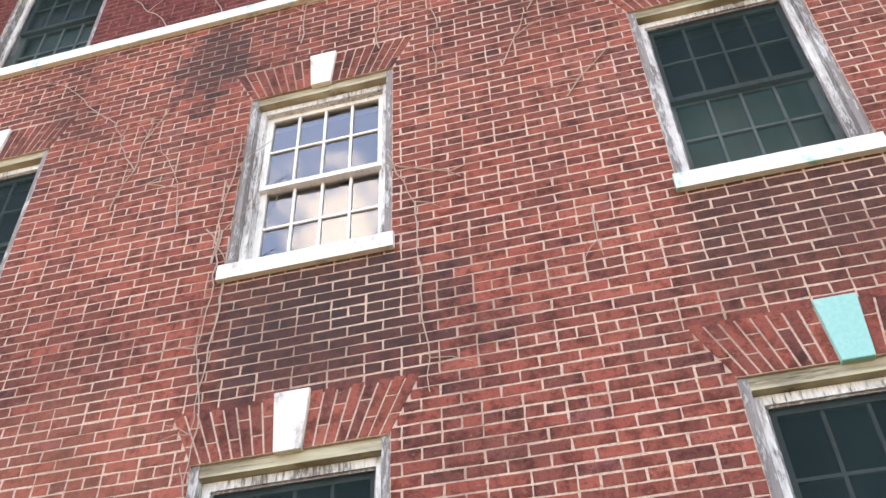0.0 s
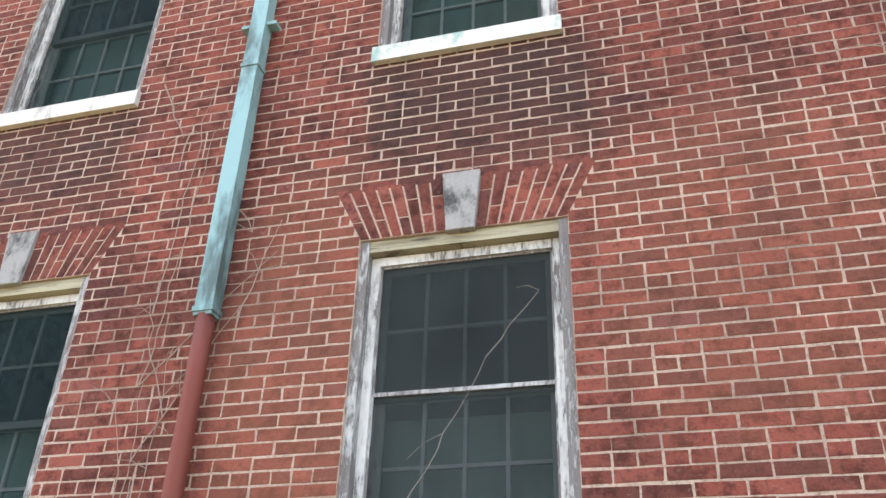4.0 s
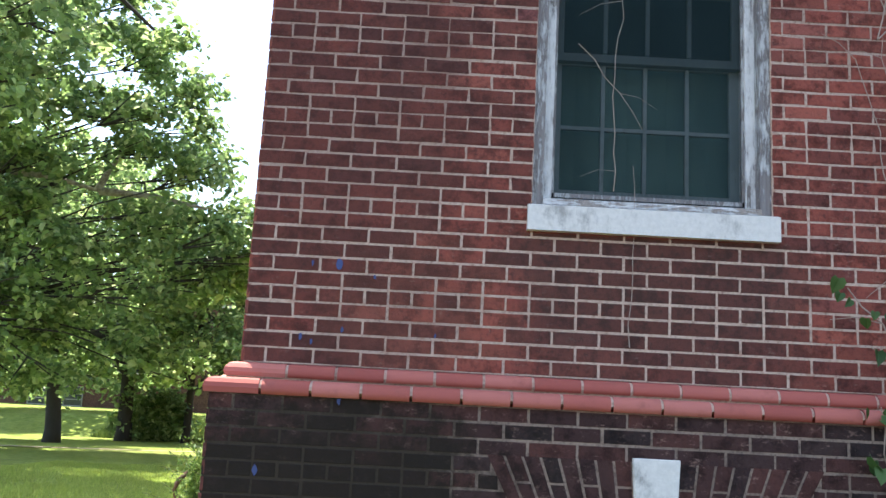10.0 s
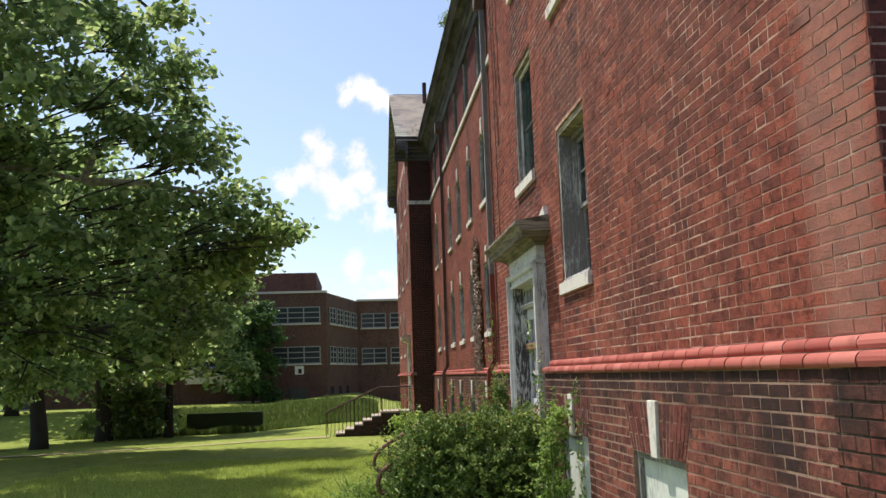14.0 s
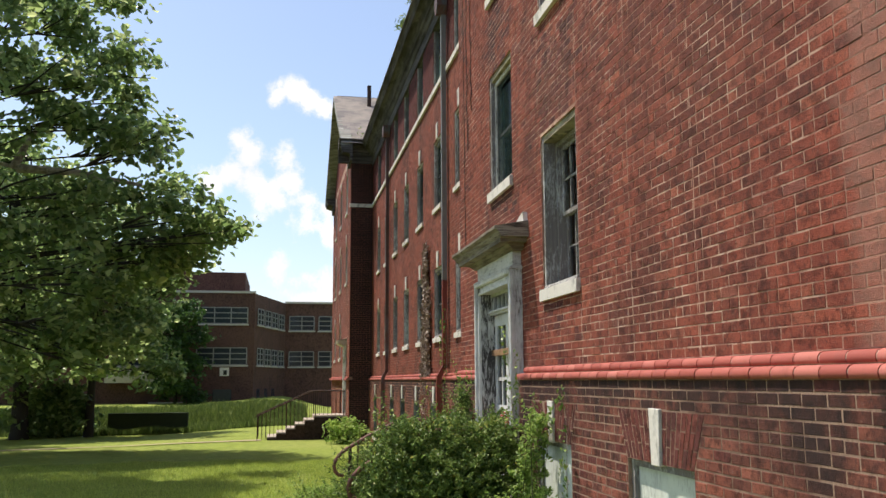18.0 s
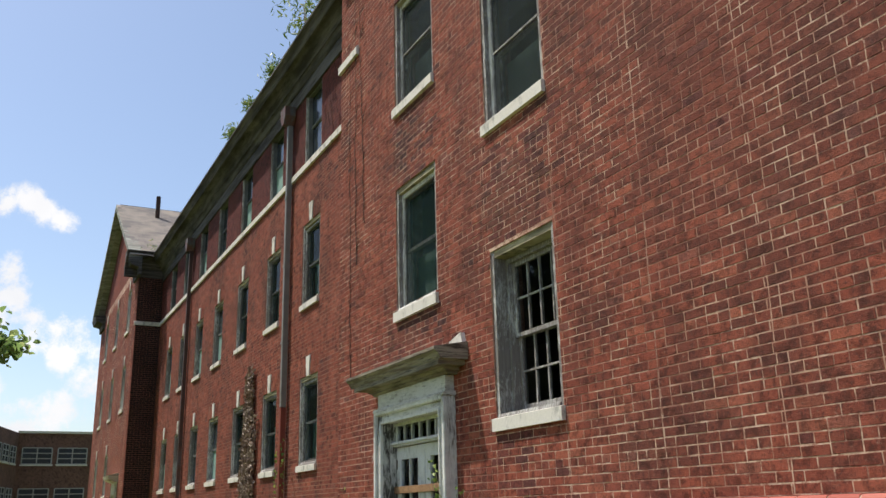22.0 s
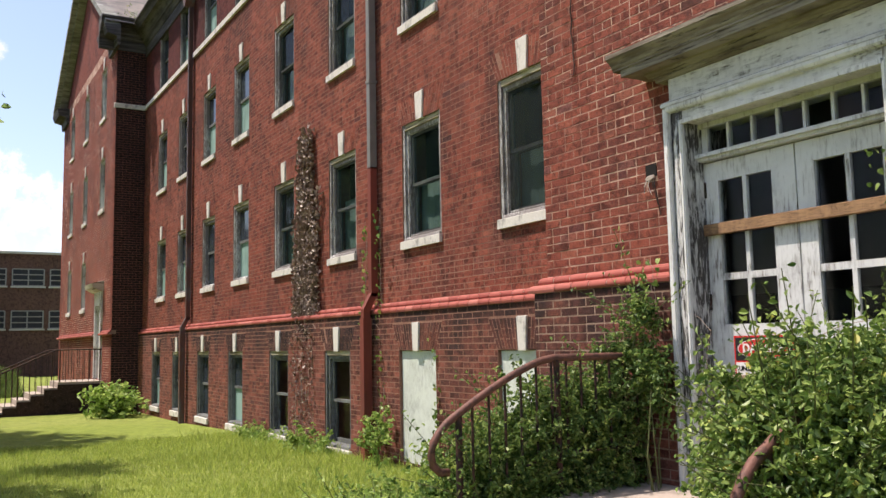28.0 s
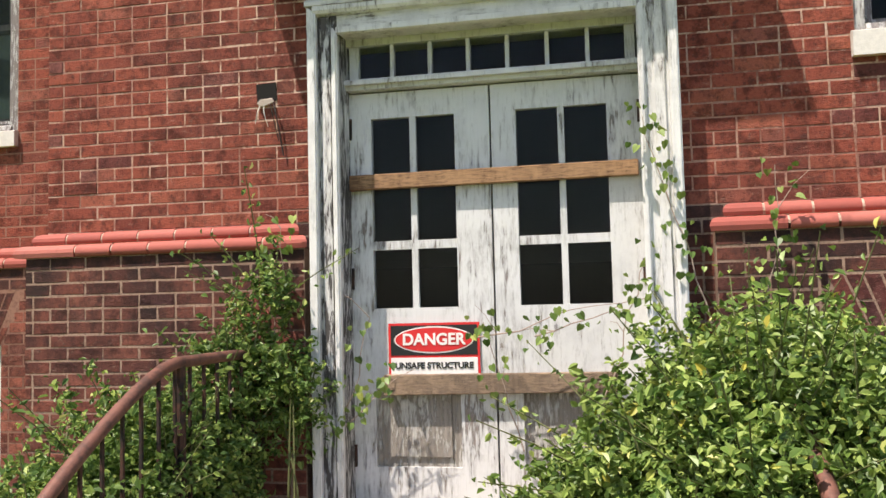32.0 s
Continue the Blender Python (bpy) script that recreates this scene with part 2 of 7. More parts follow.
# The (0.3, 0, 2.6) blot adds shade to the corner's dark brown brick.
S_BLOTS = [((6.35, 0, 7.3), (0.36, 1, 0.6), SOOTED, 0.65), ((7.6, 0, 4.35), (0.95, 1, 0.7), SOOTED, 0.5), ((0.75, 0, 1.62), (0.5, 1, 0.42), WASHED, 0.16), ((0.3, 0, 2.6), (1.1, 1, 1.7), (0.058, 0.026, 0.022), 0.58),
           ((4.6, 0, 4.3), (0.75, 1, 0.5), SOOTED, 0.3), ((3.7, 0, 3.0), (0.6, 1, 1.2), WASHED, 0.3), ((5.9, 0, 3.4), (0.9, 1, 1.0), WASHED, 0.22)]
M_BRICK_SOUTH = brick_material("brick_red_run_off", RED_S, sills=0.74, blots=S_BLOTS)
M_BRICK_SHADE = brick_material("brick_red_dull", RED_S)
M_BRICK = brick_material("brick_red", RED, sooty=0.55, blots=[((0, 1.8, 5.2), (1, 2.4, 3.4), (0.075, 0.034, 0.028), 0.4), ((0, 5.0, 4.1), (1, 0.75, 0.6), (0.05, 0.035, 0.03), 0.45), ((0, 7.6, 3.3), (1, 0.5, 0.35), (0.05, 0.035, 0.03), 0.4), ((0, 0.3, 2.6), (1, 0.35, 2.2), (0.4, 0.22, 0.17), 0.4)])
M_BRICK_SOOT = brick_material("brick_sooty", [(0.0, (0.08, 0.03, 0.027)), (0.5, (0.11, 0.034, 0.029)), (1.0, (0.15, 0.044, 0.034))], sooty=0.6, bleach=0.02)
# Sooty brick taken near black: shade painted into sides turned from the sun.
M_SHADED_BRICK = brick_material("shaded_side_brick", [(0.0, (0.022, 0.016, 0.016)), (1.0, (0.04, 0.022, 0.02))], sooty=0.6, bleach=0.0)
# The blot blackens the corner end, stain and painted shade together.
M_BRICK_BASE = brick_material("brick_basement", DARK, sooty=0.6, bleach=0.04, blots=[((0.3, -0.1, 0.6), (1.1, 1, 0.8), (0.019, 0.015, 0.011), 0.9)])
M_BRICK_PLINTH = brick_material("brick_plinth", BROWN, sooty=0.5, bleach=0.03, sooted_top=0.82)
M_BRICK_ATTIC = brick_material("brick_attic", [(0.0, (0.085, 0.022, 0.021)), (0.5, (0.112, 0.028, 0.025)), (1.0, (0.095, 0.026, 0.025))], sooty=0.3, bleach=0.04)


def mortar_material(name, pale, mid, dark, much=0.5, blots=()):
    """Mortar with pale clean runs, reddened and grimy ones; `much` is the share of the pale."""
    m = Mat(name, 0.95, spec=0.1)
    c = m.mix(m.range(m.noise(1.7, 6, 0.68), 0.75 - 0.4 * much, 0.95 - 0.4 * much), pale, mid)
    c = m.mix(m.range(m.noise(0.8, 5, 0.65), 0.46, 0.7, 0, 0.7), c, dark)
    c = m.mix(m.range(m.noise(13, 5, 0.7), 0.5, 0.7, 0, 0.65), c, mid)
    c = m.mix(m.range(m.noise(70, 4, 0.7), 0.45, 0.7, 0, 0.6), c, dark)
    for centre, radii, colour, amount in blots:
        c = m.blot(c, centre, radii, colour, amount)
    m.color(c)
    m.bump(m.noise(150, 3), 0.003)
    return m.m


M_MORTAR = mortar_material("mortar", (0.52, 0.385, 0.3), (0.33, 0.2, 0.15), (0.14, 0.078, 0.06), 0.42, [((0.3, 0, 2.9), (0.75, 1, 1.2), (0.17, 0.095, 0.074), 0.4), ((6.35, 0, 7.3), (0.4, 1, 0.6), (0.12, 0.085, 0.07), 0.6)])
M_MORTAR_FAR = mortar_material("mortar_long_wall", (0.3, 0.165, 0.12), (0.2, 0.088, 0.066), (0.1, 0.05, 0.04), 0.4)
mm = Mat("mortar_pinkish", 0.95, spec=0.1)
cc = mm.mix(mm.range(mm.noise(1.3, 5, 0.6), 0.4, 0.65), (0.37, 0.2, 0.148), (0.21, 0.09, 0.068))
dash = math_node(mm.t, "MULTIPLY", mm.range(mm.noise(6.5, 7, 0.78), 0.43, 0.55), mm.range(mm.noise(0.9, 4, 0.6), 0.38, 0.6, 0.12, 1.0))
cc = mm.mix(dash, cc, (0.6, 0.43, 0.33))
mm.color(mm.mix(mm.range(mm.noise(70, 4, 0.7), 0.48, 0.7, 0, 0.55), cc, (0.12, 0.052, 0.04)))
mm.bump(mm.noise(150, 3), 0.003)
M_MORTAR_WEST = mm.m
# Olive-stained joints near the corner, pushed darker to hold its shade.
CORNER_STAIN_SHADE = [((0.25, -0.1, 0.7), (1.1, 1, 0.85), (0.028, 0.023, 0.016), 0.93)]
M_MORTAR_DARK = mortar_material("mortar_grimy", (0.27, 0.2, 0.155), (0.085, 0.06, 0.048), (0.034, 0.027, 0.025), 0.36, CORNER_STAIN_SHADE)
M_MORTAR_PLINTH = mortar_material("mortar_plinth", (0.34, 0.23, 0.17), (0.17, 0.088, 0.067), (0.06, 0.034, 0.028), 0.42)
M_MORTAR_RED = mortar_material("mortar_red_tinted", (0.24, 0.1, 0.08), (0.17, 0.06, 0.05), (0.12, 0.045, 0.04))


def weathered(name, paint, wood=(0.2, 0.165, 0.135), amount=0.5, streak=(7, 7, 1.3), rough=0.75, dirt=0.4):
    """Old paint that has flaked off the wood in ragged patches along the grain."""
    m = Mat(name, rough, spec=0.25)
    fine = m.noise(8.0, 9, 0.76, streak)
    patch = m.noise(1.6, 5, 0.6)
    crack = m.noise(24, 4, 0.7, (1, 1, 0.35))
    s = math_node(m.t, "ADD", math_node(m.t, "ADD", math_node(m.t, "MULTIPLY", fine, 0.5), math_node(m.t, "MULTIPLY", patch, 0.32)), math_node(m.t, "MULTIPLY", crack, 0.18))
    flake = m.range(s, 0.57 - 0.1 * amount, 0.6 - 0.1 * amount)
    grain = m.mix(m.noise(20, 4, 0.6, (3, 3, 0.15)), tuple(0.45 * v for v in wood), tuple(1.5 * v for v in wood))
    soft_dirt = m.range(m.noise(5, 6, 0.7), 0.42, 0.72, 0, dirt)
    p = m.mix(soft_dirt, paint, tuple(0.5 * v for v in paint))
    p = m.mix(m.range(s, 0.5 - 0.1 * amount, 0.575 - 0.1 * amount, 0, 0.35), p, tuple(0.5 * v for v in wood))
    m.color(m.mix(flake, p, grain))
    m.bump(math_node(m.t, "SUBTRACT", m.noise(25, 4, 0.6, (3, 3, 0.2)), flake), 0.0035, 0.8)
    return m.m


M_CASING = weathered("weathered_white_casing", (0.66, 0.65, 0.62), (0.2, 0.18, 0.165), amount=0.35)
M_CASING_GREY = weathered("weathered_grey_casing", (0.5, 0.5, 0.48), (0.2, 0.18, 0.17), amount=1.0)
M_SASH = weathered("sash_paint", (0.7, 0.69, 0.65), amount=-0.2, dirt=0.3)
M_DOOR = weathered("door_paint", (0.6, 0.61, 0.6), (0.24, 0.21, 0.19), amount=0.1, streak=(6, 6, 0.8), dirt=0.3)
M_DOORCASE = weathered("doorcase_paint", (0.67, 0.67, 0.65), (0.22, 0.195, 0.175), amount=0.36, streak=(7, 7, 0.9))
M_DOORCASE_BARE = weathered("doorcase_paint_flaked", (0.66, 0.66, 0.64), (0.075, 0.07, 0.066), amount=0.75, streak=(7, 7, 0.9))
M_DOORBEAD = weathered("doorcase_bead_paint", (0.68, 0.68, 0.66), (0.16, 0.145, 0.13), amount=-0.05, streak=(7, 7, 0.9))
M_DOORHEAD = weathered("doorcase_head_paint", (0.64, 0.635, 0.61), (0.2, 0.18, 0.16), amount=0.15, streak=(0.8, 0.8, 6))
M_DOORPANEL = weathered("bare_door_panel", (0.5, 0.49, 0.45), (0.25, 0.225, 0.195), amount=0.7)


def boards_material(name, light, mid, dark, gaps=0.6, size=1.0):
    """Old horizontal boards: long streaks of bare tan and grey wood with black rotten patches."""
    m = Mat(name, 0.85, spec=0.15)
    c = m.mix(m.range(m.noise(2.2 * size, 6, 0.62, (0.35, 0.35, 5)), 0.38, 0.64), light, mid)
    c = m.mix(m.range(m.noise(1.1 * size, 5, 0.6, (0.5, 0.5, 2.5)), 0.5, 0.66, 0, 0.7), c, tuple(0.5 * v for v in mid))
    c = m.mix(m.range(m.noise(3.0 * size, 7, 0.7, (0.4, 0.4, 6)), 0.53, 0.64, 0, gaps), c, dark)
    m.color(c)
    m.bump(m.noise(9, 5, 0.65, (0.4, 0.4, 6)), 0.006, 0.8)
    return m.m


M_CORNICE = boards_material("cornice_boards", (0.74, 0.71, 0.66), (0.44, 0.385, 0.32), (0.045, 0.039, 0.034), 0.95)
# Cornice boards taken dark, with the shade under the eaves put into the wood.
M_CORNICE_SHADED = boards_material("shaded_eaves_boards", (0.13, 0.12, 0.115), (0.06, 0.054, 0.05), (0.02, 0.018, 0.017))
M_GABLE = boards_material("grey_green_gable_boards", (0.33, 0.34, 0.31), (0.2, 0.2, 0.175), (0.06, 0.057, 0.05))
M_HOOD = boards_material("doorcase_hood_boards", (0.29, 0.26, 0.21), (0.16, 0.13, 0.1), (0.045, 0.038, 0.032), 0.9, 2.4)
M_FRIEZE = boards_material("frieze_boards", (0.5, 0.49, 0.47), (0.3, 0.29, 0.275), (0.045, 0.043, 0.04), 0.85)
M_HEADBOARD = boards_material("bare_head_board", (0.42, 0.385, 0.27), (0.24, 0.2, 0.135), (0.05, 0.045, 0.038), 0.8, 2.0)
M_SUBSILL = weathered("bare_sub_sill", (0.6, 0.58, 0.54), (0.29, 0.24, 0.2), amount=0.75, streak=(1.5, 1.5, 8))
M_BOARD = weathered("plank_pine", (0.34, 0.2, 0.105), (0.17, 0.095, 0.055), amount=0.42, streak=(3, 1.6, 16))
M_BOARD_GREY = weathered("plank_weathered", (0.3, 0.215, 0.145), (0.17, 0.125, 0.09), amount=0.6, streak=(3, 2, 16))
M_PLYWOOD = weathered("painted_plywood", (0.6, 0.64, 0.58), (0.36, 0.37, 0.33), amount=0.0, dirt=0.35)


def stone_material(name, base, stain, amount):
    m = Mat(name, 0.85, spec=0.2)
    c = m.mix(m.range(m.noise(5.5, 7, 0.7, (1, 1, 0.6)), 0.5, 0.68, 0, amount), base, stain)
    c = m.mix(m.range(m.noise(45, 3), 0.3, 0.7, 0, 0.25), c, tuple(0.6 * v for v in base))
    m.color(c)
    m.bump(m.noise(80, 4), 0.002)
    return m.m


M_STONE = stone_material("limestone", (0.66, 0.63, 0.575), (0.24, 0.23, 0.21), 0.9)
M_STONE_GREEN = stone_material("limestone_copper_stained", (0.66, 0.65, 0.6), (0.22, 0.42, 0.37), 0.95)
M_STONE_SOOT = stone_material("limestone_sooty", (0.34, 0.33, 0.31), (0.05, 0.05, 0.05), 1.0)
M_KEY_GREEN = stone_material("keystone_green", (0.22, 0.46, 0.42), (0.4, 0.5, 0.44), 0.8)
M_CONCRETE = stone_material("concrete_step", (0.39, 0.33, 0.28), (0.19, 0.155, 0.13), 0.7)

mm = Mat("moulded_brick_red_paint", 0.7, spec=0.25)
cc = mm.ramp(mm.each(), [(0.0, (0.28, 0.068, 0.052)), (0.6, (0.35, 0.095, 0.073)), (1.0, (0.42, 0.14, 0.11))])
cc = mm.mix(mm.range(mm.noise(9, 5, 0.65), 0.52, 0.75, 0, 0.6), cc, (0.22, 0.07, 0.055))
mm.color(cc)
mm.bump(mm.noise(70, 4), 0.002)
M_WATERTABLE = mm.m

mm = Mat("copper_patina", 0.6, 0.2, 0.4)
mm.color(mm.mix(mm.range(mm.noise(5, 7, 0.66, (1, 1, 0.3)), 0.44, 0.66), (0.24, 0.41, 0.405), (0.085, 0.13, 0.125)))
mm.bump(mm.noise(30), 0.002)
M_COPPER = mm.m
mm = Mat("rusty_red_pipe", 0.65, 0.1, 0.35)
mm.color(mm.mix(mm.range(mm.noise(5, 6, 0.6, (1, 1, 0.3)), 0.5, 0.72, 0, 0.7), (0.2, 0.048, 0.033), (0.1, 0.036, 0.028)))
mm.bump(mm.noise(40), 0.0015)
M_PIPE = mm.m
mm = Mat("dark_downpipe", 0.6, 0.3, 0.35)
mm.color(mm.mix(mm.range(mm.noise(5, 6, 0.6, (1, 1, 0.3)), 0.45, 0.7), (0.13, 0.06, 0.05), (0.12, 0.13, 0.13)))
M_PIPE_DARK = mm.m
mm = Mat("rusted_iron", 0.8, 0.25, 0.3)
mm.color(mm.mix(mm.range(mm.noise(14, 6, 0.65), 0.4, 0.65), (0.03, 0.024, 0.021), (0.095, 0.045, 0.032)))
mm.bump(mm.noise(60), 0.002)
M_IRON = mm.m
mm = Mat("rust_brown_rail", 0.65, 0.15, 0.35)
mm.color(mm.mix(mm.range(mm.noise(16, 6, 0.7), 0.4, 0.65), (0.17, 0.075, 0.055), (0.075, 0.04, 0.032)))
mm.bump(mm.noise(60), 0.002)
M_RAIL = mm.m
mm = Mat("slate_roof", 0.75, spec=0.3)
mm.color(mm.mix(mm.range(mm.noise(1.1, 5), 0.4, 0.7), mm.ramp(mm.each(), [(0, (0.17, 0.15, 0.14)), (0.5, (0.24, 0.21, 0.19)), (1, (0.13, 0.12, 0.12))]), (0.3, 0.26, 0.22)))
M_SLATE = mm.m
mm = Mat("dark_interior", 0.9)
mm.color(mm.mix(mm.noise(1.5), (0.06, 0.065, 0.06), (0.03, 0.03, 0.03)))
M_ROOM = mm.m
mm = Mat("window_shade_cloth", 0.9, spec=0.1)
mm.color(mm.mix(mm.range(mm.noise(3, 5, 0.6, (1, 1, 0.3)), 0.4, 0.7), (0.25, 0.38, 0.345), (0.14, 0.23, 0.205)))
M_SHADE = mm.m
mm = Mat("ceiling_plaster", 0.9)
mm.color(mm.mix(mm.noise(2.0, 5), (0.3, 0.3, 0.28), (0.16, 0.16, 0.15)))
M_PLASTER = mm.m


def sheer(name, color, alpha, rough=0.6, glossy=0.0):
    m = Mat(name, 0.95, spec=0.0)
    m.color(m.mix(m.range(m.noise(2.5, 5, 0.6, (1, 1, 0.5)), 0.35, 0.7), color, tuple(0.65 * v for v in color)))
    m.b.inputs["Alpha"].default_value = alpha
    return m.m


M_SCREEN = sheer("insect_screen", (0.02, 0.037, 0.037), 0.56)
M_SCREEN_THIN = sheer("insect_screen_thin", (0.014, 0.027, 0.026), 0.28)
M_SCREEN_MID = sheer("insect_screen_dusty", (0.03, 0.04, 0.038), 0.6)
M_SCREEN_GREY = sheer("insect_screen_grey", (0.045, 0.054, 0.054), 0.66)


def glass_material(name, ior):
    m = bpy.data.materials.new(name)
    m.use_nodes = True
    t = m.node_tree
    t.nodes.clear()
    tr, gl, fr, mx, out = (t.nodes.new("ShaderNode" + k) for k in ("BsdfTransparent", "BsdfGlossy", "Fresnel", "MixShader", "OutputMaterial"))
    tr.inputs["Color"].default_value = (0.72, 0.76, 0.74, 1)
    gl.inputs["Roughness"].default_value = 0.03
    fr.inputs["IOR"].default_value = ior
    b, n = t.nodes.new("ShaderNodeBump"), t.nodes.new("ShaderNodeTexNoise")
    n.inputs["Scale"].default_value = 6
    b.inputs["Distance"].default_value, b.inputs["Strength"].default_value = 0.002, 0.25
    g = t.nodes.new("ShaderNodeNewGeometry")
    t.links.new(g.outputs["Position"], n.inputs["Vector"])
    t.links.new(n.outputs["Fac"], b.inputs["Height"])
    t.links.new(b.outputs["Normal"], gl.inputs["Normal"])
    t.links.new(fr.outputs[0], mx.inputs["Fac"])
    t.links.new(tr.outputs[0], mx.inputs[1])
    t.links.new(gl.outputs[0], mx.inputs[2])
    t.links.new(mx.outputs[0], out.inputs["Surface"])
    return m


M_GLASS = glass_material("old_glass", 2.5)
M_GLASS_DULL = glass_material("dusty_glass", 1.24)


def leaf_material(name, stops, rough=0.5, trans=0.35):
    m = Mat(name, rough, spec=0.35)
    c = m.ramp(m.each(), stops)
    m.color(m.mix(m.range(m.noise(1.2, 3), 0.35, 0.7, 0, 0.45), c, tuple(0.55 * v for v in stops[1][1])))
    t = m.t
    tl, mx = t.nodes.new("ShaderNodeBsdfTranslucent"), t.nodes.new("ShaderNodeMixShader")
    mx.inputs["Fac"].default_value = trans
    hs = t.nodes.new("ShaderNodeHueSaturation")
    hs.inputs["Value"].default_value = 1.7
    t.links.new(c, hs.inputs["Color"])
    t.links.new(hs.outputs["Color"], tl.inputs["Color"])
    out = t.nodes["Material Output"]
    t.links.new(m.b.outputs["BSDF"], mx.inputs[1])
    t.links.new(tl.outputs[0], mx.inputs[2])
    t.links.new(mx.outputs[0], out.inputs["Surface"])
    return m.m


M_LEAF_TREE = leaf_material("tree_leaf", [(0, (0.07, 0.115, 0.04)), (0.45, (0.15, 0.225, 0.075)), (0.8, (0.24, 0.31, 0.12)), (1, (0.42, 0.47, 0.22))], 0.36, 0.54)
M_LEAF_BUSH = leaf_material("bush_leaf", [(0, (0.045, 0.1, 0.018)), (0.5, (0.145, 0.23, 0.048)), (0.96, (0.32, 0.4, 0.11)), (1, (0.44, 0.38, 0.06))], 0.45, 0.14)
M_LEAF_WEED = leaf_material("weed_leaf", [(0, (0.09, 0.16, 0.03)), (0.5, (0.21, 0.32, 0.07)), (1, (0.36, 0.44, 0.13))], 0.55, 0.35)
M_LEAF_VINE = leaf_material("railing_vine_leaf", [(0, (0.038, 0.085, 0.018)), (0.55, (0.115, 0.2, 0.042)), (0.97, (0.34, 0.42, 0.11)), (1, (0.4, 0.39, 0.14))], 0.5, 0.22)
M_LEAF_IVY = leaf_material("creeper_leaf", [(0, (0.022, 0.06, 0.015)), (0.5, (0.04, 0.095, 0.022)), (1, (0.075, 0.14, 0.033))], trans=0.25)
# Lower and upper sash copies, their shade behind the screens mixed into the paint.
M_SASH_DIM = weathered("shaded_sash_paint", (0.34, 0.38, 0.37), amount=-0.1)
M_SASH_SHADY = weathered("deep_shaded_sash_paint", (0.13, 0.15, 0.15), amount=0.1)
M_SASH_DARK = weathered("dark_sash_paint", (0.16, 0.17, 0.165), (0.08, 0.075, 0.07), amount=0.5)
M_LEAF_DEAD = leaf_material("dead_vine_leaf", [(0, (0.1, 0.06, 0.042)), (0.5, (0.19, 0.125, 0.09)), (1, (0.36, 0.28, 0.22))], trans=0.1)
# Dark blade tint, part unmown grass and part the tree shade on the bank.
M_BLADE_WILD = leaf_material("unmown_grass", [(0, (0.05, 0.085, 0.02)), (0.5, (0.09, 0.14, 0.03)), (1, (0.17, 0.22, 0.06))], 0.6, 0.3)
M_BLADE = leaf_material("grass_blade", [(0, (0.17, 0.24, 0.042)), (0.5, (0.27, 0.34, 0.065)), (1, (0.38, 0.43, 0.11))], 0.6, 0.4)
mm = Mat("bark", 0.9)
mm.color(mm.mix(mm.noise(6, 6, 0.6, (1, 1, 0.35)), (0.018, 0.016, 0.014), (0.055, 0.047, 0.04)))
mm.bump(mm.noise(14, 5, 0.6, (1, 1, 0.3)), 0.02)
M_BARK = mm.m
mm = Mat("pale_bark", 0.85)
mm.color(mm.mix(mm.range(mm.noise(5, 6, 0.7), 0.4, 0.65), (0.44, 0.4, 0.33), (0.2, 0.17, 0.13)))
M_BARK_PALE = mm.m
mm = Mat("dry_vine", 0.85)
mm.color(mm.mix(mm.noise(9, 4), (0.42, 0.34, 0.28), (0.24, 0.17, 0.13)))
M_VINE = mm.m
mm = Mat("lawn", 0.9, spec=0.1)
cc = mm.mix(mm.range(mm.noise(0.25, 5, 0.6), 0.35, 0.7), (0.29, 0.35, 0.07), (0.34, 0.37, 0.1))
cc = mm.mix(mm.range(mm.noise(3.5, 7, 0.75), 0.4, 0.66, 0, 0.75), cc, (0.15, 0.195, 0.042))
cc = mm.mix(mm.range(mm.noise(0.8, 6, 0.7), 0.58, 0.74, 0, 0.6), cc, (0.2, 0.19, 0.08))
cc = mm.mix(mm.range(mm.noise(40, 3), 0.3, 0.7, 0, 0.4), cc, (0.11, 0.18, 0.038))
# brown earth added on the unseen south ground, to cut green bounce on the wall
sep = mm.t.nodes.new("ShaderNodeSeparateXYZ")
mm.t.links.new(mm.pos.outputs["Position"], sep.inputs[0])
edge = math_node(mm.t, "ADD", sep.outputs["Y"], math_node(mm.t, "MULTIPLY", mm.noise(1.5, 5, 0.6), 0.8))
mm.color(mm.mix(mm.range(edge, -0.9, -0.3, 1, 0), cc, mm.mix(mm.noise(30, 4), (0.075, 0.058, 0.04), (0.12, 0.094, 0.066))))
mm.bump(mm.noise(30, 5, 0.7), 0.06, 0.9)
M_LAWN = mm.m


def plain(name, color, rough=0.7, metal=0.0, vary=0.35, scale=6.0):
    m = Mat(name, rough, metal)
    m.color(m.mix(m.range(m.noise(scale, 5, 0.65), 0.35, 0.75, 0, vary), color, tuple(0.5 * v for v in color)))
    m.bump(m.noise(scale * 8), 0.001)
    return m.m


M_STEM = plain("green_stem", (0.1, 0.11, 0.04), 0.8)
M_SIGN_WHITE = plain("sign_white", (0.75, 0.73, 0.7), 0.45, vary=0.2)
M_SIGN_RED = plain("sign_red", (0.6, 0.03, 0.03), 0.45, vary=0.2)
M_SIGN_BLACK = plain("sign_black", (0.02, 0.02, 0.02), 0.45)
M_BLACK = plain("hole_depth_black", (0.01, 0.009, 0.008), 0.95)
M_BLUE = plain("blue_paint_spot", (0.055, 0.075, 0.18), 0.8)
M_FARBRICK = brick_material("far_brick", [(0, (0.092, 0.052, 0.042)), (1, (0.115, 0.062, 0.049))], sooty=0.35, bleach=0.03)
M_FARCONC = plain("pale_concrete", (0.5, 0.47, 0.42), 0.8)
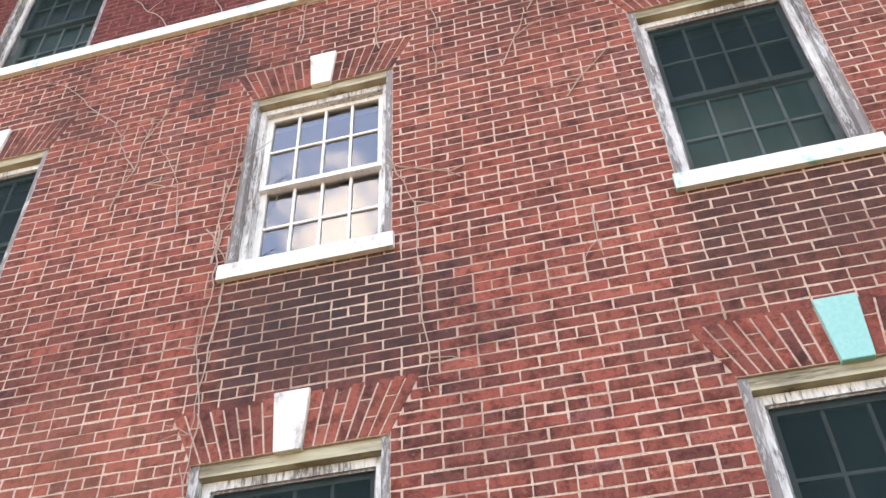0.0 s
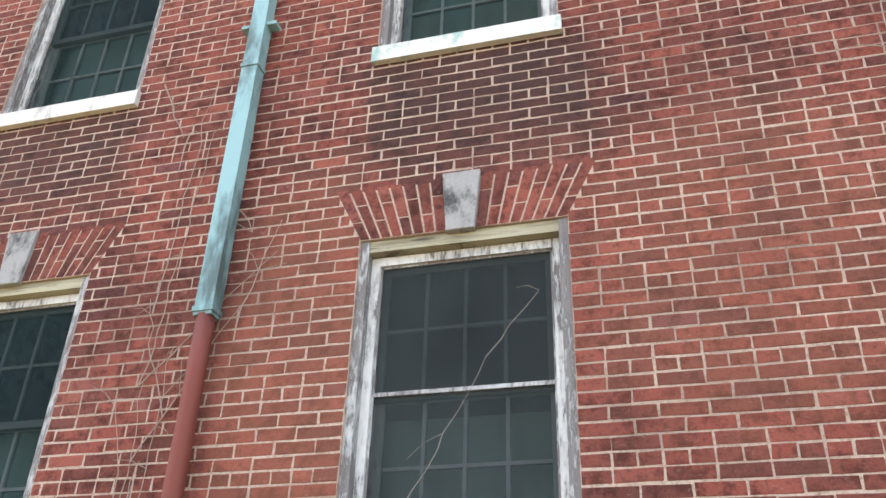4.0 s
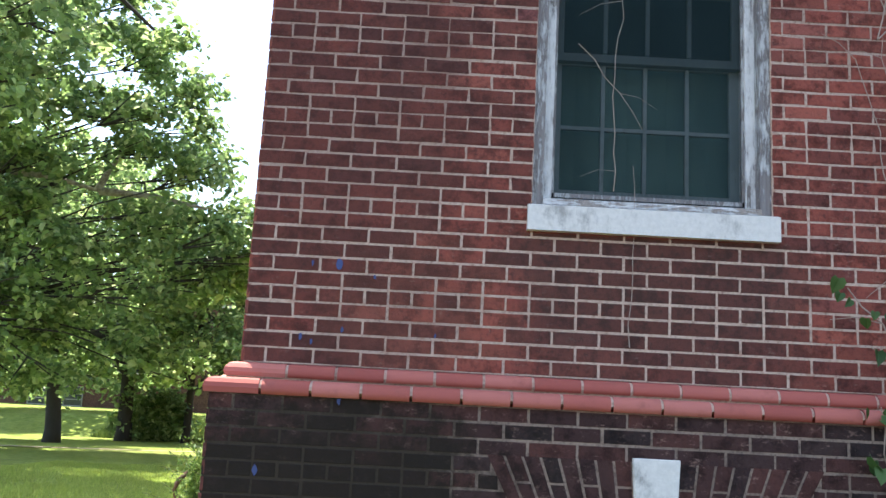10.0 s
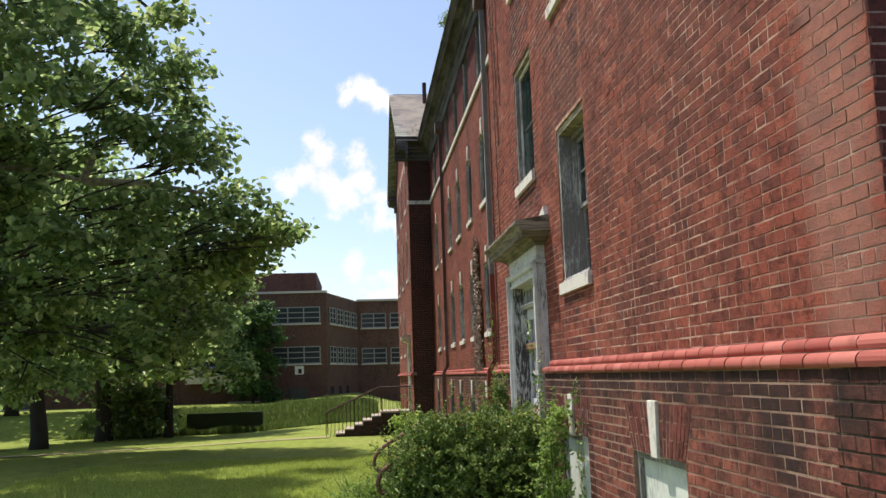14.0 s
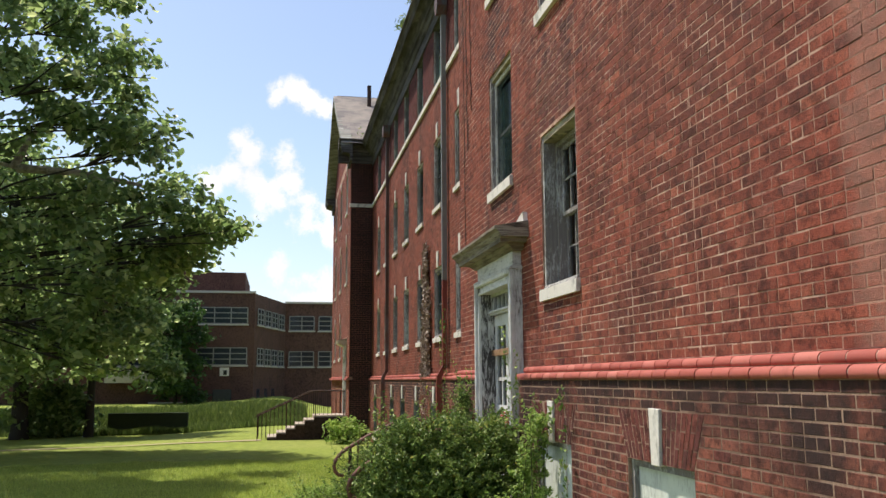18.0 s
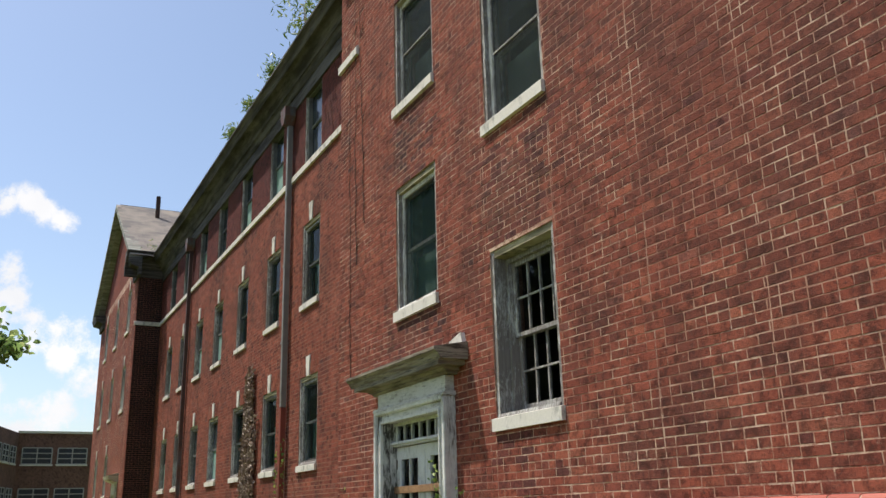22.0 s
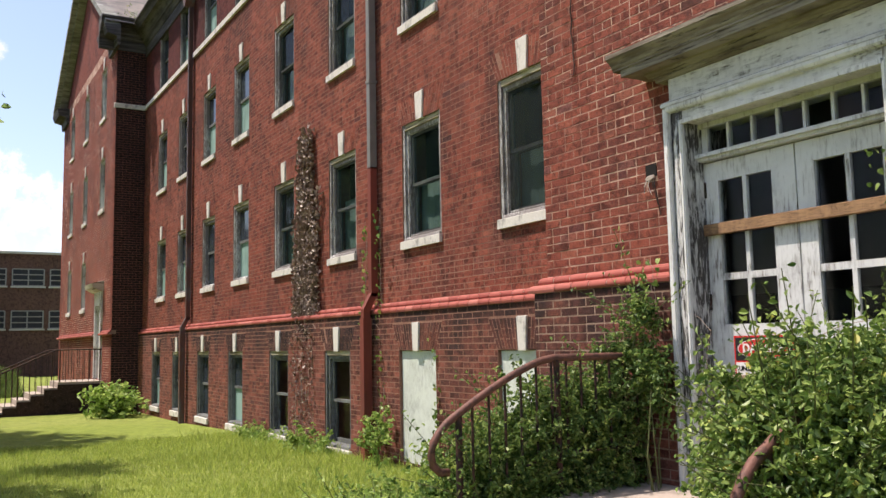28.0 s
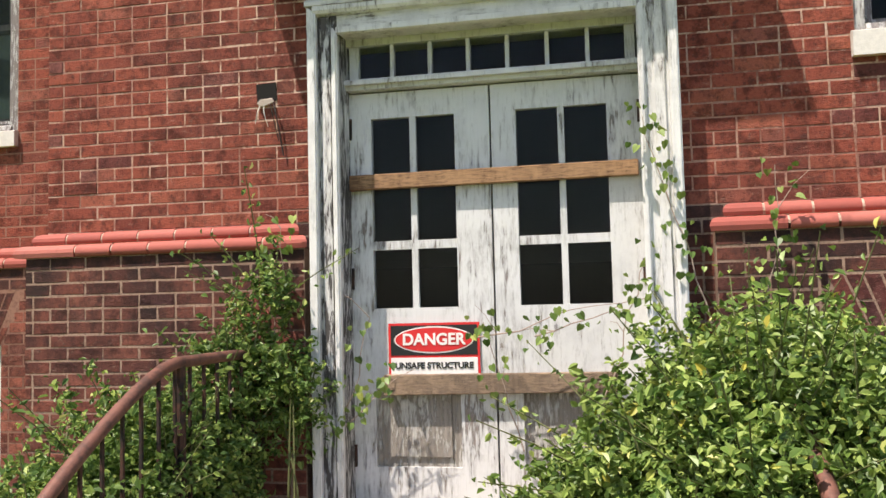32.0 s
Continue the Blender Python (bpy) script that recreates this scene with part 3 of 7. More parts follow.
M_SLAB = plain("pinkish_concrete", (0.34, 0.26, 0.205), 0.9, scale=9.0)
M_STEEL = plain("white_steel_window", (0.27, 0.27, 0.265), 0.6)
M_DARKGLASS = plain("far_glass", (0.035, 0.045, 0.055), 0.1, vary=0.5, scale=1.0)
M_PATH = plain("worn_path", (0.36, 0.3, 0.19), 0.95, scale=2.0)

# ---- building tools ----
PLACE = {}


def thing(name, p, label="", category="", group="", kind=""):
    """An Empty at p that carries the parts of one thing."""
    ob = new(name)
    ob.location = p
    ob.empty_display_size = 0.1
    PLACE[ob.name] = Vector(p)
    return tagged(ob, label, category, group, kind)


def part(name, bm, material, parent=None, label="", smooth=False):
    """Links a bmesh, given in world places, as one mesh under its parent."""
    me = bpy.data.meshes.new(name)
    base = PLACE[parent.name] if parent else Vector((0, 0, 0))
    if len(bm.faces) > 1:
        bmesh.ops.recalc_face_normals(bm, faces=bm.faces)
    bmesh.ops.translate(bm, verts=bm.verts, vec=-base)
    if smooth:
        for f in bm.faces:
            f.smooth = True
    bm.to_mesh(me)
    bm.free()
    for m in material if isinstance(material, (list, tuple)) else (material,):
        me.materials.append(m)
    ob = new(name, me)
    if parent:
        ob.parent = parent
    PLACE[ob.name] = base
    return tagged(ob, label)


def own(name, bm, material, label, category, group="", kind="", smooth=False):
    """A thing that is a single mesh."""
    return tagged(part(name, bm, material, None, "", smooth), label, category, group, kind)


class Face:
    """A wall's frame: u along it, d outwards, z up."""

    def __init__(self, origin, u, n):
        self.o, self.u, self.n = Vector((*origin, 0)), Vector((*u, 0)), Vector((*n, 0))

    def p(self, u, d, z):
        return self.o + self.u * u + self.n * d + Vector((0, 0, z))

    def box(self, bm, u0, u1, d0, d1, z0, z1, bevel=0.0):
        vs = [bm.verts.new(self.p(u, d, z)) for z in (z0, z1) for d in (d0, d1) for u in (u0, u1)]
        fs = [bm.faces.new([vs[i] for i in q]) for q in ((0, 1, 3, 2), (4, 6, 7, 5), (0, 4, 5, 1), (2, 3, 7, 6), (0, 2, 6, 4), (1, 5, 7, 3))]
        if bevel:
            es = {e for f in fs for e in f.edges}
            bmesh.ops.bevel(bm, geom=list(es), offset=bevel, segments=1, affect="EDGES")

    def sheet(self, bm, u0, u1, d, z0, z1, tilt=0.0):
        """A thin sheet that faces outwards."""
        vs = [bm.verts.new(self.p(u, d + e, z)) for u, z, e in ((u0, z0, 0), (u1, z0, tilt), (u1, z1, tilt), (u0, z1, 0))]
        f = bm.faces.new(vs)
        f.normal_update()
        if f.normal.dot(self.n) < 0:
            f.normal_flip()

    def prism(self, bm, outline, d0, d1):
        """A plate with an outline of (u, z) from depth d0 to d1."""
        a = [bm.verts.new(self.p(u, d0, z)) for u, z in outline]
        b = [bm.verts.new(self.p(u, d1, z)) for u, z in outline]
        bm.faces.new(a)
        bm.faces.new(b[::-1])
        n = len(a)
        for i in range(n):
            bm.faces.new((a[i], b[i], b[(i + 1) % n], a[(i + 1) % n]))

    def run(self, bm, profile, u0, u1):
        """A moulding: a profile of (d, z) drawn from u0 to u1."""
        a = [bm.verts.new(self.p(u0, d, z)) for d, z in profile]
        b = [bm.verts.new(self.p(u1, d, z)) for d, z in profile]
        bm.faces.new(a)
        bm.faces.new(b[::-1])
        n = len(a)
        for i in range(n):
            bm.faces.new((a[i], b[i], b[(i + 1) % n], a[(i + 1) % n]))


def wbox(bm, a, b, bevel=0.0):
    """A box between two corners of the world."""
    WORLD.box(bm, a[0], b[0], -a[1], -b[1], a[2], b[2], bevel)


WORLD = Face((0, 0), (1, 0), (0, -1))


def tube(bm, pts, r, sides=8, taper=None):
    """A round rod through the points."""
    rings = []
    for i, p in enumerate(pts):
        p = Vector(p)
        t = (Vector(pts[min(i + 1, len(pts) - 1)]) - Vector(pts[max(i - 1, 0)])).normalized()
        a = t.cross(Vector((0.13, 0.31, 0.94))).normalized()
        b = t.cross(a)
        k = r if taper is None else r + (taper - r) * i / (len(pts) - 1)
        rings.append([bm.verts.new(p + k * (math.cos(s * math.tau / sides) * a + math.sin(s * math.tau / sides) * b)) for s in range(sides)])
    for x, y in zip(rings, rings[1:]):
        for s in range(sides):
            bm.faces.new((x[s], x[(s + 1) % sides], y[(s + 1) % sides], y[s]))
    bm.faces.new(rings[0][::-1])
    bm.faces.new(rings[-1])


def scatter_mesh(name, centres, sizes, normals, material, parent=None, base=Vector((0, 0, 0)), fold=0.25, long=1.35):
    """Many small leaves, each an oval of two halves folded along its rib, as one mesh."""
    n = len(centres)
    rng = np.random.default_rng(len(name) * 977 + n)
    nz = normals / np.maximum(np.linalg.norm(normals, axis=1, keepdims=True), 1e-6)
    a = np.cross(nz, rng.normal(size=(n, 3)))
    a /= np.maximum(np.linalg.norm(a, axis=1, keepdims=True), 1e-6)
    b = np.cross(nz, a)
    s = sizes[:, None]
    lift = nz * s * fold
    c = centres - np.array(base)
    droop = nz * s * 0.12
    v = np.stack([c - a * s * long * 0.5, c - a * s * long * 0.16 + b * s * 0.4 + lift, c + a * s * long * 0.2 + b * s * 0.33 + lift * 0.8,
                  c + a * s * long * 0.5 - droop, c + a * s * long * 0.2 - b * s * 0.33 + lift * 0.8, c - a * s * long * 0.16 - b * s * 0.4 + lift], 1).reshape(-1, 3)
    i = np.arange(n) * 6
    f = np.stack([np.stack([i, i + 1, i + 2, i + 3], 1), np.stack([i, i + 3, i + 4, i + 5], 1)], 1).reshape(-1, 4)
    me = bpy.data.meshes.new(name)
    me.vertices.add(len(v))
    me.vertices.foreach_set("co", v.ravel())
    me.loops.add(f.size)
    me.loops.foreach_set("vertex_index", f.ravel().astype(np.int32))
    me.polygons.add(len(f))
    me.polygons.foreach_set("loop_start", (np.arange(len(f)) * 4).astype(np.int32))
    me.polygons.foreach_set("loop_total", np.full(len(f), 4, np.int32))
    me.polygons.foreach_set("use_smooth", np.zeros(len(f), bool))
    me.update(calc_edges=True)
    me.materials.append(material)
    ob = new(name, me)
    if parent:
        ob.parent = parent
    PLACE[ob.name] = Vector(base)
    return ob


def quads_mesh(name, verts, faces, mats, index, parent=None, base=Vector((0, 0, 0))):
    me = bpy.data.meshes.new(name)
    v = np.asarray(verts, float).reshape(-1, 3) - np.array(base)
    f = np.asarray(faces, np.int32).reshape(-1, 4)
    me.vertices.add(len(v))
    me.vertices.foreach_set("co", v.ravel())
    me.loops.add(f.size)
    me.loops.foreach_set("vertex_index", f.ravel())
    me.polygons.add(len(f))
    me.polygons.foreach_set("loop_start", (np.arange(len(f)) * 4).astype(np.int32))
    me.polygons.foreach_set("loop_total", np.full(len(f), 4, np.int32))
    for m in mats:
        me.materials.append(m)
    me.polygons.foreach_set("material_index", np.asarray(index, np.int32))
    me.polygons.foreach_set("use_smooth", np.zeros(len(f), bool))
    me.update(calc_edges=True)
    ob = new(name, me)
    if parent:
        ob.parent = parent
    PLACE[ob.name] = Vector(base)
    return ob


# ---- plan ----
# South wall on y = 0 from the corner eastwards; west wall of the end pavilion on x = 0; the long wall behind it on x = 0.72; the far wing.
SOUTH = Face((0, 0), (1, 0), (0, -1))
WEST = Face((0, 0), (0, 1), (-1, 0))
LONG = Face((0.72, 0), (0, 1), (-1, 0))
WING_S = Face((0, 29.2), (1, 0), (0, -1))
WING_W = Face((-0.1, 0), (0, 1), (-1, 0))
PAV_END = 9.66
WING_Y0, WING_Y1 = 29.2, 39.6
COURSE, MODULE, JOINT = 0.0685, 0.208, 0.0115
WT0, WT1 = 1.213, 1.350
SOUTH_END = 14.6


def ground_z(x, y):
    """The lawn's height: it falls gently to the north and west, dips beyond the wing and rises in a bank before the far building."""
    def s(v, a, b):
        v = min(max((v - a) / (b - a), 0.0), 1.0)
        return v * v * (3 - 2 * v)
    z = -0.33 + 0.34 * s(x, 1.5, 9.0) * s(-y, -2.0, 1.0)
    z -= 0.36 * s(y, -2.0, 5.0)
    z -= 0.25 * s(y, 12.0, 30.0)
    z -= 0.35 * s(y, 26.0, 40.0) * s(-x, 2.0, 9.0)
    z += 0.95 * s(y, 41.0, 45.5) * s(-x, -2.0, 3.0)
    return z + 0.02 * math.sin(x * 0.9) * math.sin(y * 0.7)


class Opening:
    """A hole in a wall: centre, sill and head height, width, and the flat arch over it."""

    def __init__(self, c, z0, z1, w=1.09, arch=0.335, splay=0.17):
        self.c, self.z0, self.z1, self.w, self.arch, self.splay = c, z0, z1, w, arch, splay

    def gap(self, z):
        """The stretch of u that holds no common bricks at height z."""
        h = self.w / 2
        if self.z0 < z < self.z1:
            return self.c - h, self.c + h
        if self.arch and self.z1 <= z < self.z1 + self.arch:
            h += self.splay * (z - self.z1) / self.arch
            return self.c - h, self.c + h
        return None


F1, F2, F3 = (2.12, 3.715), (5.06, 6.69), (7.95, 9.59)
S_X = [1.79, 4.52, 7.30, 10.08, 12.86]
OPEN_S = [Opening(x, *F1) for x in S_X] + [Opening(x, *F2) for x in S_X] + [Opening(x, *F3, arch=0) for x in S_X]
BASE_S = [Opening(x, -0.7, 0.69, arch=0.33) for x in S_X]
DOOR = Opening(7.21, -0.19, 2.5, w=1.66, arch=0)
DOOR_BASE = Opening(7.15, -1.3, 2.5, w=1.98, arch=0)
OPEN_W = [Opening(4.95, *F1, arch=0), Opening(4.95, *F2, arch=0), Opening(7.17, 3.58, 5.12, arch=0), Opening(7.17, 6.21, 7.75, arch=0), Opening(4.95, *F3, arch=0), DOOR]
BASE_W = [Opening(2.66, -0.75, 0.645, w=1.06, arch=0.36), Opening(5.0, -0.75, 0.645, w=1.06, arch=0.36)]
L_Y = [10.9, 13.12, 15.52, 17.97, 20.37, 22.64, 24.87, 27.05]
G1, G2, G3 = (2.12, 3.64), (4.98, 6.52), (7.77, 9.3)
OPEN_L = [Opening(y, *G1, w=0.98) for y in L_Y] + [Opening(y, *G2, w=0.98) for y in L_Y] + [Opening(y, *G3, w=0.98, arch=0) for y in L_Y]
BASE_L = [Opening(y, -0.66, 0.73, w=0.92, arch=0.33) for y in L_Y]
X_Y = [31.2, 34.4, 37.6]
OPEN_X = [Opening(y, *G1, w=0.9) for y in X_Y[1:]] + [Opening(y, *G2, w=0.9) for y in X_Y] + [Opening(y, *G3, w=0.9) for y in X_Y]
WDOOR = Opening(31.2, -0.05, 2.6, w=1.1, arch=0)


def backing(name, face, u0, u1, z0, z1, holes, thick, proud, label, mortar=None, recess=0.0022):
    """The wall's body of mortar and masonry, with its openings cut through; its face lies 8 mm behind the bricks."""
    bm = bmesh.new()
    us = sorted({u0, u1, *(v for h in holes for v in (h.c - h.w / 2, h.c + h.w / 2) if u0 < v < u1)})
    zs = sorted({z0, z1, *(v for h in holes for v in (h.z0, h.z1) if z0 < v < z1)})
    for a, b in zip(us, us[1:]):
        solid = []
        for c, d in zip(zs, zs[1:]):
            m, k = (a + b) / 2, (c + d) / 2
            if any(abs(m - h.c) < h.w / 2 and h.z0 < k < h.z1 for h in holes):
                continue
            if solid and abs(solid[-1][1] - c) < 1e-6:
                solid[-1][1] = d
            else:
                solid.append([c, d])
        for c, d in solid:
            face.box(bm, a, b, proud - thick, proud - recess, c, d)
    return own(name, bm, mortar or M_MORTAR, label, "wall", kind="structure")


def soot_at(holes, u, z, rnd, odd):
    """Whether a brick lies in the dark run-off stain below a sill, or is one of the odd dark bricks."""
    for h in holes:
        drop = h.z0 - 0.13 - z
        reach = h.w / 2 + 0.1 + 0.04 * drop + rnd.uniform(-0.16, 0.12)
        if 0 < drop < 0.8 and abs(u - h.c) < reach and rnd.random() < 0.6 - 0.6 * drop:
            return True
        rise = z - h.z1
        if 0.0 < rise < 0.9 and h.arch == 0 and abs(u - h.c) < 0.5 and rnd.random() < 0.45 - 0.45 * rise:
            return True
    return rnd.random() < odd


def bricks(wall, face, u0, u1, z0, z1, holes, proud, mats, pick=None, fine=True, attic=99.0, seed=1, stains=(), up=True, joint=JOINT, odd=0.012):
    """Every brick of a wall in common bond, a header course in each six. Those in the stretch `pick` are parts of their own, the rest one mesh."""
    rnd = random.Random(seed)
    verts, faces, index = [], [], []
    shared, singles = {}, 0
    h = COURSE - joint
    rag = 0.0034 if face is SOUTH else 0.0026
    n_courses = int((z1 - z0) / COURSE + 0.5)
    for k in range(n_courses):
        z = z0 + k * COURSE if up else z1 - (k + 1) * COURSE
        za, zb = z + joint / 2, z + joint / 2 + h
        zm = (za + zb) / 2
        header = k % 6 == 4
        step = MODULE / 2 if header else MODULE
        at = u0 + (0 if header else (0.0 if k % 2 else -MODULE / 2))
        gaps = [g for g in (o.gap(zm) for o in holes) if g]
        while at < u1:
            a, b = at + joint / 2, at + step - joint / 2
            at += step
            pieces = [(max(a, u0), min(b, u1))]
            for g0, g1 in gaps:
                nxt = []
                for p, q in pieces:
                    if q <= g0 or p >= g1:
                        nxt.append((p, q))
                    else:
                        nxt += [s for s in ((p, g0 - 0.004), (g1 + 0.004, q)) if s[1] > s[0]]
                pieces = nxt
            for p, q in pieces:
                for g0, g1 in gaps:
                    if 0 < g0 - 0.004 - q < 0.035:
                        q = g0 - 0.004
                    if 0 < p - g1 - 0.004 < 0.035:
                        p = g1 + 0.004
                if 0 < u1 - q < 0.035:
                    q = u1
                if 0 < p - u0 < 0.035:
                    p = u0
                if q - p < 0.025:
                    continue
                um = (p + q) / 2
                dd = proud + rnd.uniform(-0.0004, 0.0008) + (min(abs(rnd.gauss(0, 0.0012)), 0.0035) if face is WEST else 0.0)
                jz, ju = rnd.uniform(-0.0016, 0.0016), rnd.uniform(-0.0014, 0.0014)
                mat = 0
                if zm > attic:
                    mat = 2
                elif soot_at(stains, um, zm, rnd, odd):
                    mat = 1
                whole = abs((q - p) - (b - a)) < 1e-6
                if pick and whole and singles < 298 and pick[0] < um < pick[1] and pick[2] < zm < pick[3]:
                    key = (header, mat)
                    if key not in shared:
                        w, hh = (b - a) / 2, h / 2
                        bm = bmesh.new()
                        rings = []
                        for du, dz, d in ((w, hh, -0.014), (w, hh, -0.0015), (w - 0.002, hh - 0.002, 0.0)):
                            rings.append([bm.verts.new(face.u * x * du + Vector((0, 0, y * dz)) + face.n * d) for x, y in ((-1, -1), (1, -1), (1, 1), (-1, 1))])
                        for r, s in zip(rings, rings[1:]):
                            for i in range(4):
                                bm.faces.new((r[i], r[(i + 1) % 4], s[(i + 1) % 4], s[i]))
                        bm.faces.new(rings[-1])
                        bmesh.ops.recalc_face_normals(bm, faces=bm.faces)
                        me = bpy.data.meshes.new("brick")
                        bm.to_mesh(me)
                        bm.free()
                        me.materials.append(mats[mat])
                        shared[key] = me
                    ob = new("brick", shared[key])
                    ob.parent = wall
                    ob.location = face.p(um + ju, dd, zm + jz)
                    singles += 1
                    continue
                i0 = len(verts)
                c = 0.002 if fine else 0.0
                w, hh = (q - p) / 2, h / 2
                ring = [(w, hh, -0.014)] + ([(w, hh, -0.0015)] if fine else []) + [(w - c, hh - c, 0.0)]
                for du, dz, d in ring:
                    for x, y in ((-1, -1), (1, -1), (1, 1), (-1, 1)):
                        v = face.p(um + ju + x * du + (rnd.uniform(-rag, rag) if fine else 0), dd + d, zm + jz + y * dz + (rnd.uniform(-rag, rag) if fine else 0))
                        verts.append((v.x, v.y, v.z))
                for r in range(len(ring) - 1):
                    for s in range(4):
                        faces.append((i0 + 4 * r + s, i0 + 4 * r + (s + 1) % 4, i0 + 4 * r + 4 + (s + 1) % 4, i0 + 4 * r + 4 + s))
                        index.append(mat)
                t = i0 + 4 * (len(ring) - 1)
                faces.append((t, t + 1, t + 2, t + 3))
                index.append(mat)
    ob = quads_mesh("bricks", verts, faces, mats, index, wall)
    return tagged(ob, kind="stuff")


# ---- ground ----
def build_ground():
    xs = sorted({*np.round(np.arange(-26, 17, 0.7), 2).tolist(), -420, -300, -200, -140, -100, -75, -60, -50, -42, -36, -30, 25, 35, 50, 80, 140, 250, 420})
    ys = sorted({*np.round(np.arange(-9, 58, 0.7), 2).tolist(), -420, -250, -140, -80, -50, -32, -20, -13, 62, 70, 80, 100, 140, 200, 300, 420})
    bm = bmesh.new()
    grid = [[bm.verts.new((x, y, ground_z(x, y))) for x in xs] for y in ys]
    for r, s in zip(grid, grid[1:]):
        for i in range(len(xs) - 1):
            bm.faces.new((r[i], r[i + 1], s[i + 1], s[i]))
    own("ground", bm, M_LAWN, "sunlit mown lawn with patchy weeds round the old building", "lawn", kind="structure", smooth=True)


build_ground()

# ---- walls of the old building ----
THICK = 0.36
wall_south = backing("wall_south", SOUTH, 0.0025, SOUTH_END, WT1, 7.89, OPEN_S, THICK, 0.0, "tall weathered red brick wall with sooty stains under sills")
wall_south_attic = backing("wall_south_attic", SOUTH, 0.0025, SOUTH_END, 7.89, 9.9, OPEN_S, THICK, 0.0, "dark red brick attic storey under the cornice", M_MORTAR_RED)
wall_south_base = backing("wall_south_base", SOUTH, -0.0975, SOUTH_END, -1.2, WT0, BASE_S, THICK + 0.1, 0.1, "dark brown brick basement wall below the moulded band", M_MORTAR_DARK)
wall_west = backing("wall_west", WEST, THICK, PAV_END, WT1, 9.9, OPEN_W, THICK, 0.0, "sunlit red brick pavilion wall with a panelled door", M_MORTAR_WEST, 0.0009)
wall_west_base = backing("wall_west_base", WEST, THICK, PAV_END + 0.06, -1.2, WT0, BASE_W + [DOOR_BASE], THICK + 0.1, 0.1, "dark red brick basement wall with boarded windows", M_MORTAR_PLINTH, 0.0009)
wall_long = backing("wall_long", LONG, PAV_END - THICK, WING_Y0 + THICK, WT1 - 0.02, 7.69, OPEN_L, THICK, 0.0, "long red brick wall with rows of sash windows", M_MORTAR_FAR, 0.0009)
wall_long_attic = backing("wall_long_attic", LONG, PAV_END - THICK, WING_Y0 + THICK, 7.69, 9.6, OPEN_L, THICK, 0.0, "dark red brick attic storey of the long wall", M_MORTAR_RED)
wall_long_base = backing("wall_long_base", LONG, PAV_END - THICK, WING_Y0 + THICK, -1.6, WT0, BASE_L, THICK + 0.1, 0.1, "brick basement wall with narrow half-sunk windows", M_MORTAR_FAR, 0.0009)
wall_wing_south = backing("wall_wing_south", WING_S, -0.0975, 9.0, -1.6, 9.9, [], THICK, 0.0, "shaded brick flank of the projecting wing", M_MORTAR_RED)
wall_wing_west = backing("wall_wing_west", WING_W, WING_Y0 + THICK, WING_Y1, -1.6, 9.9, OPEN_X + [WDOOR], THICK, 0.0, "red brick gabled front of the projecting wing", M_MORTAR_WEST, 0.0009)

# end wall of the pavilion where it steps back, and the plain closing walls
for nm, a, b in (("wall_step", (0.02, PAV_END - THICK, WT1), (0.72, PAV_END - 0.007, 9.9)), ("wall_step_base", (-0.08, PAV_END - THICK, -1.4), (0.62, PAV_END + 0.053, WT0)),
                 ("wall_east", (SOUTH_END, 0.0, -1.2), (SOUTH_END + THICK, 45.0, 9.9)), ("wall_wing_north", (-0.1, WING_Y1, -1.6), (SOUTH_END, WING_Y1 + THICK, 9.9))):
    bm = bmesh.new()
    wbox(bm, a, b)
    own(nm, bm, M_BRICK, "plain red brick end wall", "wall", kind="structure")

# floors, dark rooms and roofs
for nm, z in (("floor_basement", -0.9), ("floor_ground", 0.9), ("floor_first", 4.1), ("floor_second", 7.2)):
    bm = bmesh.new()
    wbox(bm, (THICK + 0.75, THICK, z), (SOUTH_END, 29.0, z + 0.25))
    own(nm, bm, M_ROOM, "dim bare floor inside the empty building", "floor", kind="structure")
bm = bmesh.new()
wbox(bm, (4.4, THICK + 4, -1.0), (4.6, 29, 9.6))
own("wall_inner", bm, M_PLASTER, "dim plaster corridor wall inside", "wall", kind="structure")
bm = bmesh.new()
wbox(bm, (THICK, 3.9, -1.0), (SOUTH_END, 4.1, 9.6))
own("wall_inner_cross", bm, M_PLASTER, "dim plaster partition wall inside", "wall", kind="structure")

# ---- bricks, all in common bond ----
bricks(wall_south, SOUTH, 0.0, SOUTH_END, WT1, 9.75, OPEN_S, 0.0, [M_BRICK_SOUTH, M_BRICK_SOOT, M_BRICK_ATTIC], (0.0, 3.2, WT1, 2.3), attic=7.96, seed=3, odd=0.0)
bricks(wall_south_base, SOUTH, -0.1, SOUTH_END, -0.5, WT0, BASE_S, 0.1, [M_BRICK_BASE, M_BRICK_BASE, M_BRICK_BASE], (-0.1, 3.2, 0.5, WT0), seed=5, up=False)
bricks(wall_west, WEST, 0.0, PAV_END, WT1, 9.75, OPEN_W, 0.0, [M_BRICK, M_BRICK_SOOT, M_BRICK_ATTIC], (5.4, 9.6, WT1, 2.3), attic=20, seed=7, stains=OPEN_W[:4], joint=0.0088, odd=0.006)
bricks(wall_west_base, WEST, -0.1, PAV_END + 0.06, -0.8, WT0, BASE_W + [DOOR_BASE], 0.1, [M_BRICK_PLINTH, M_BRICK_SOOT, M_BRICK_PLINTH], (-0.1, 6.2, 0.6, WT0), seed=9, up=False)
bricks(wall_long, LONG, PAV_END, WING_Y0, WT1, 9.4, OPEN_L, 0.0, [M_BRICK, M_BRICK_SOOT, M_BRICK_ATTIC], (PAV_END, 14.5, WT1, 2.1), fine=False, attic=7.75, seed=11, joint=0.0088, odd=0.006)
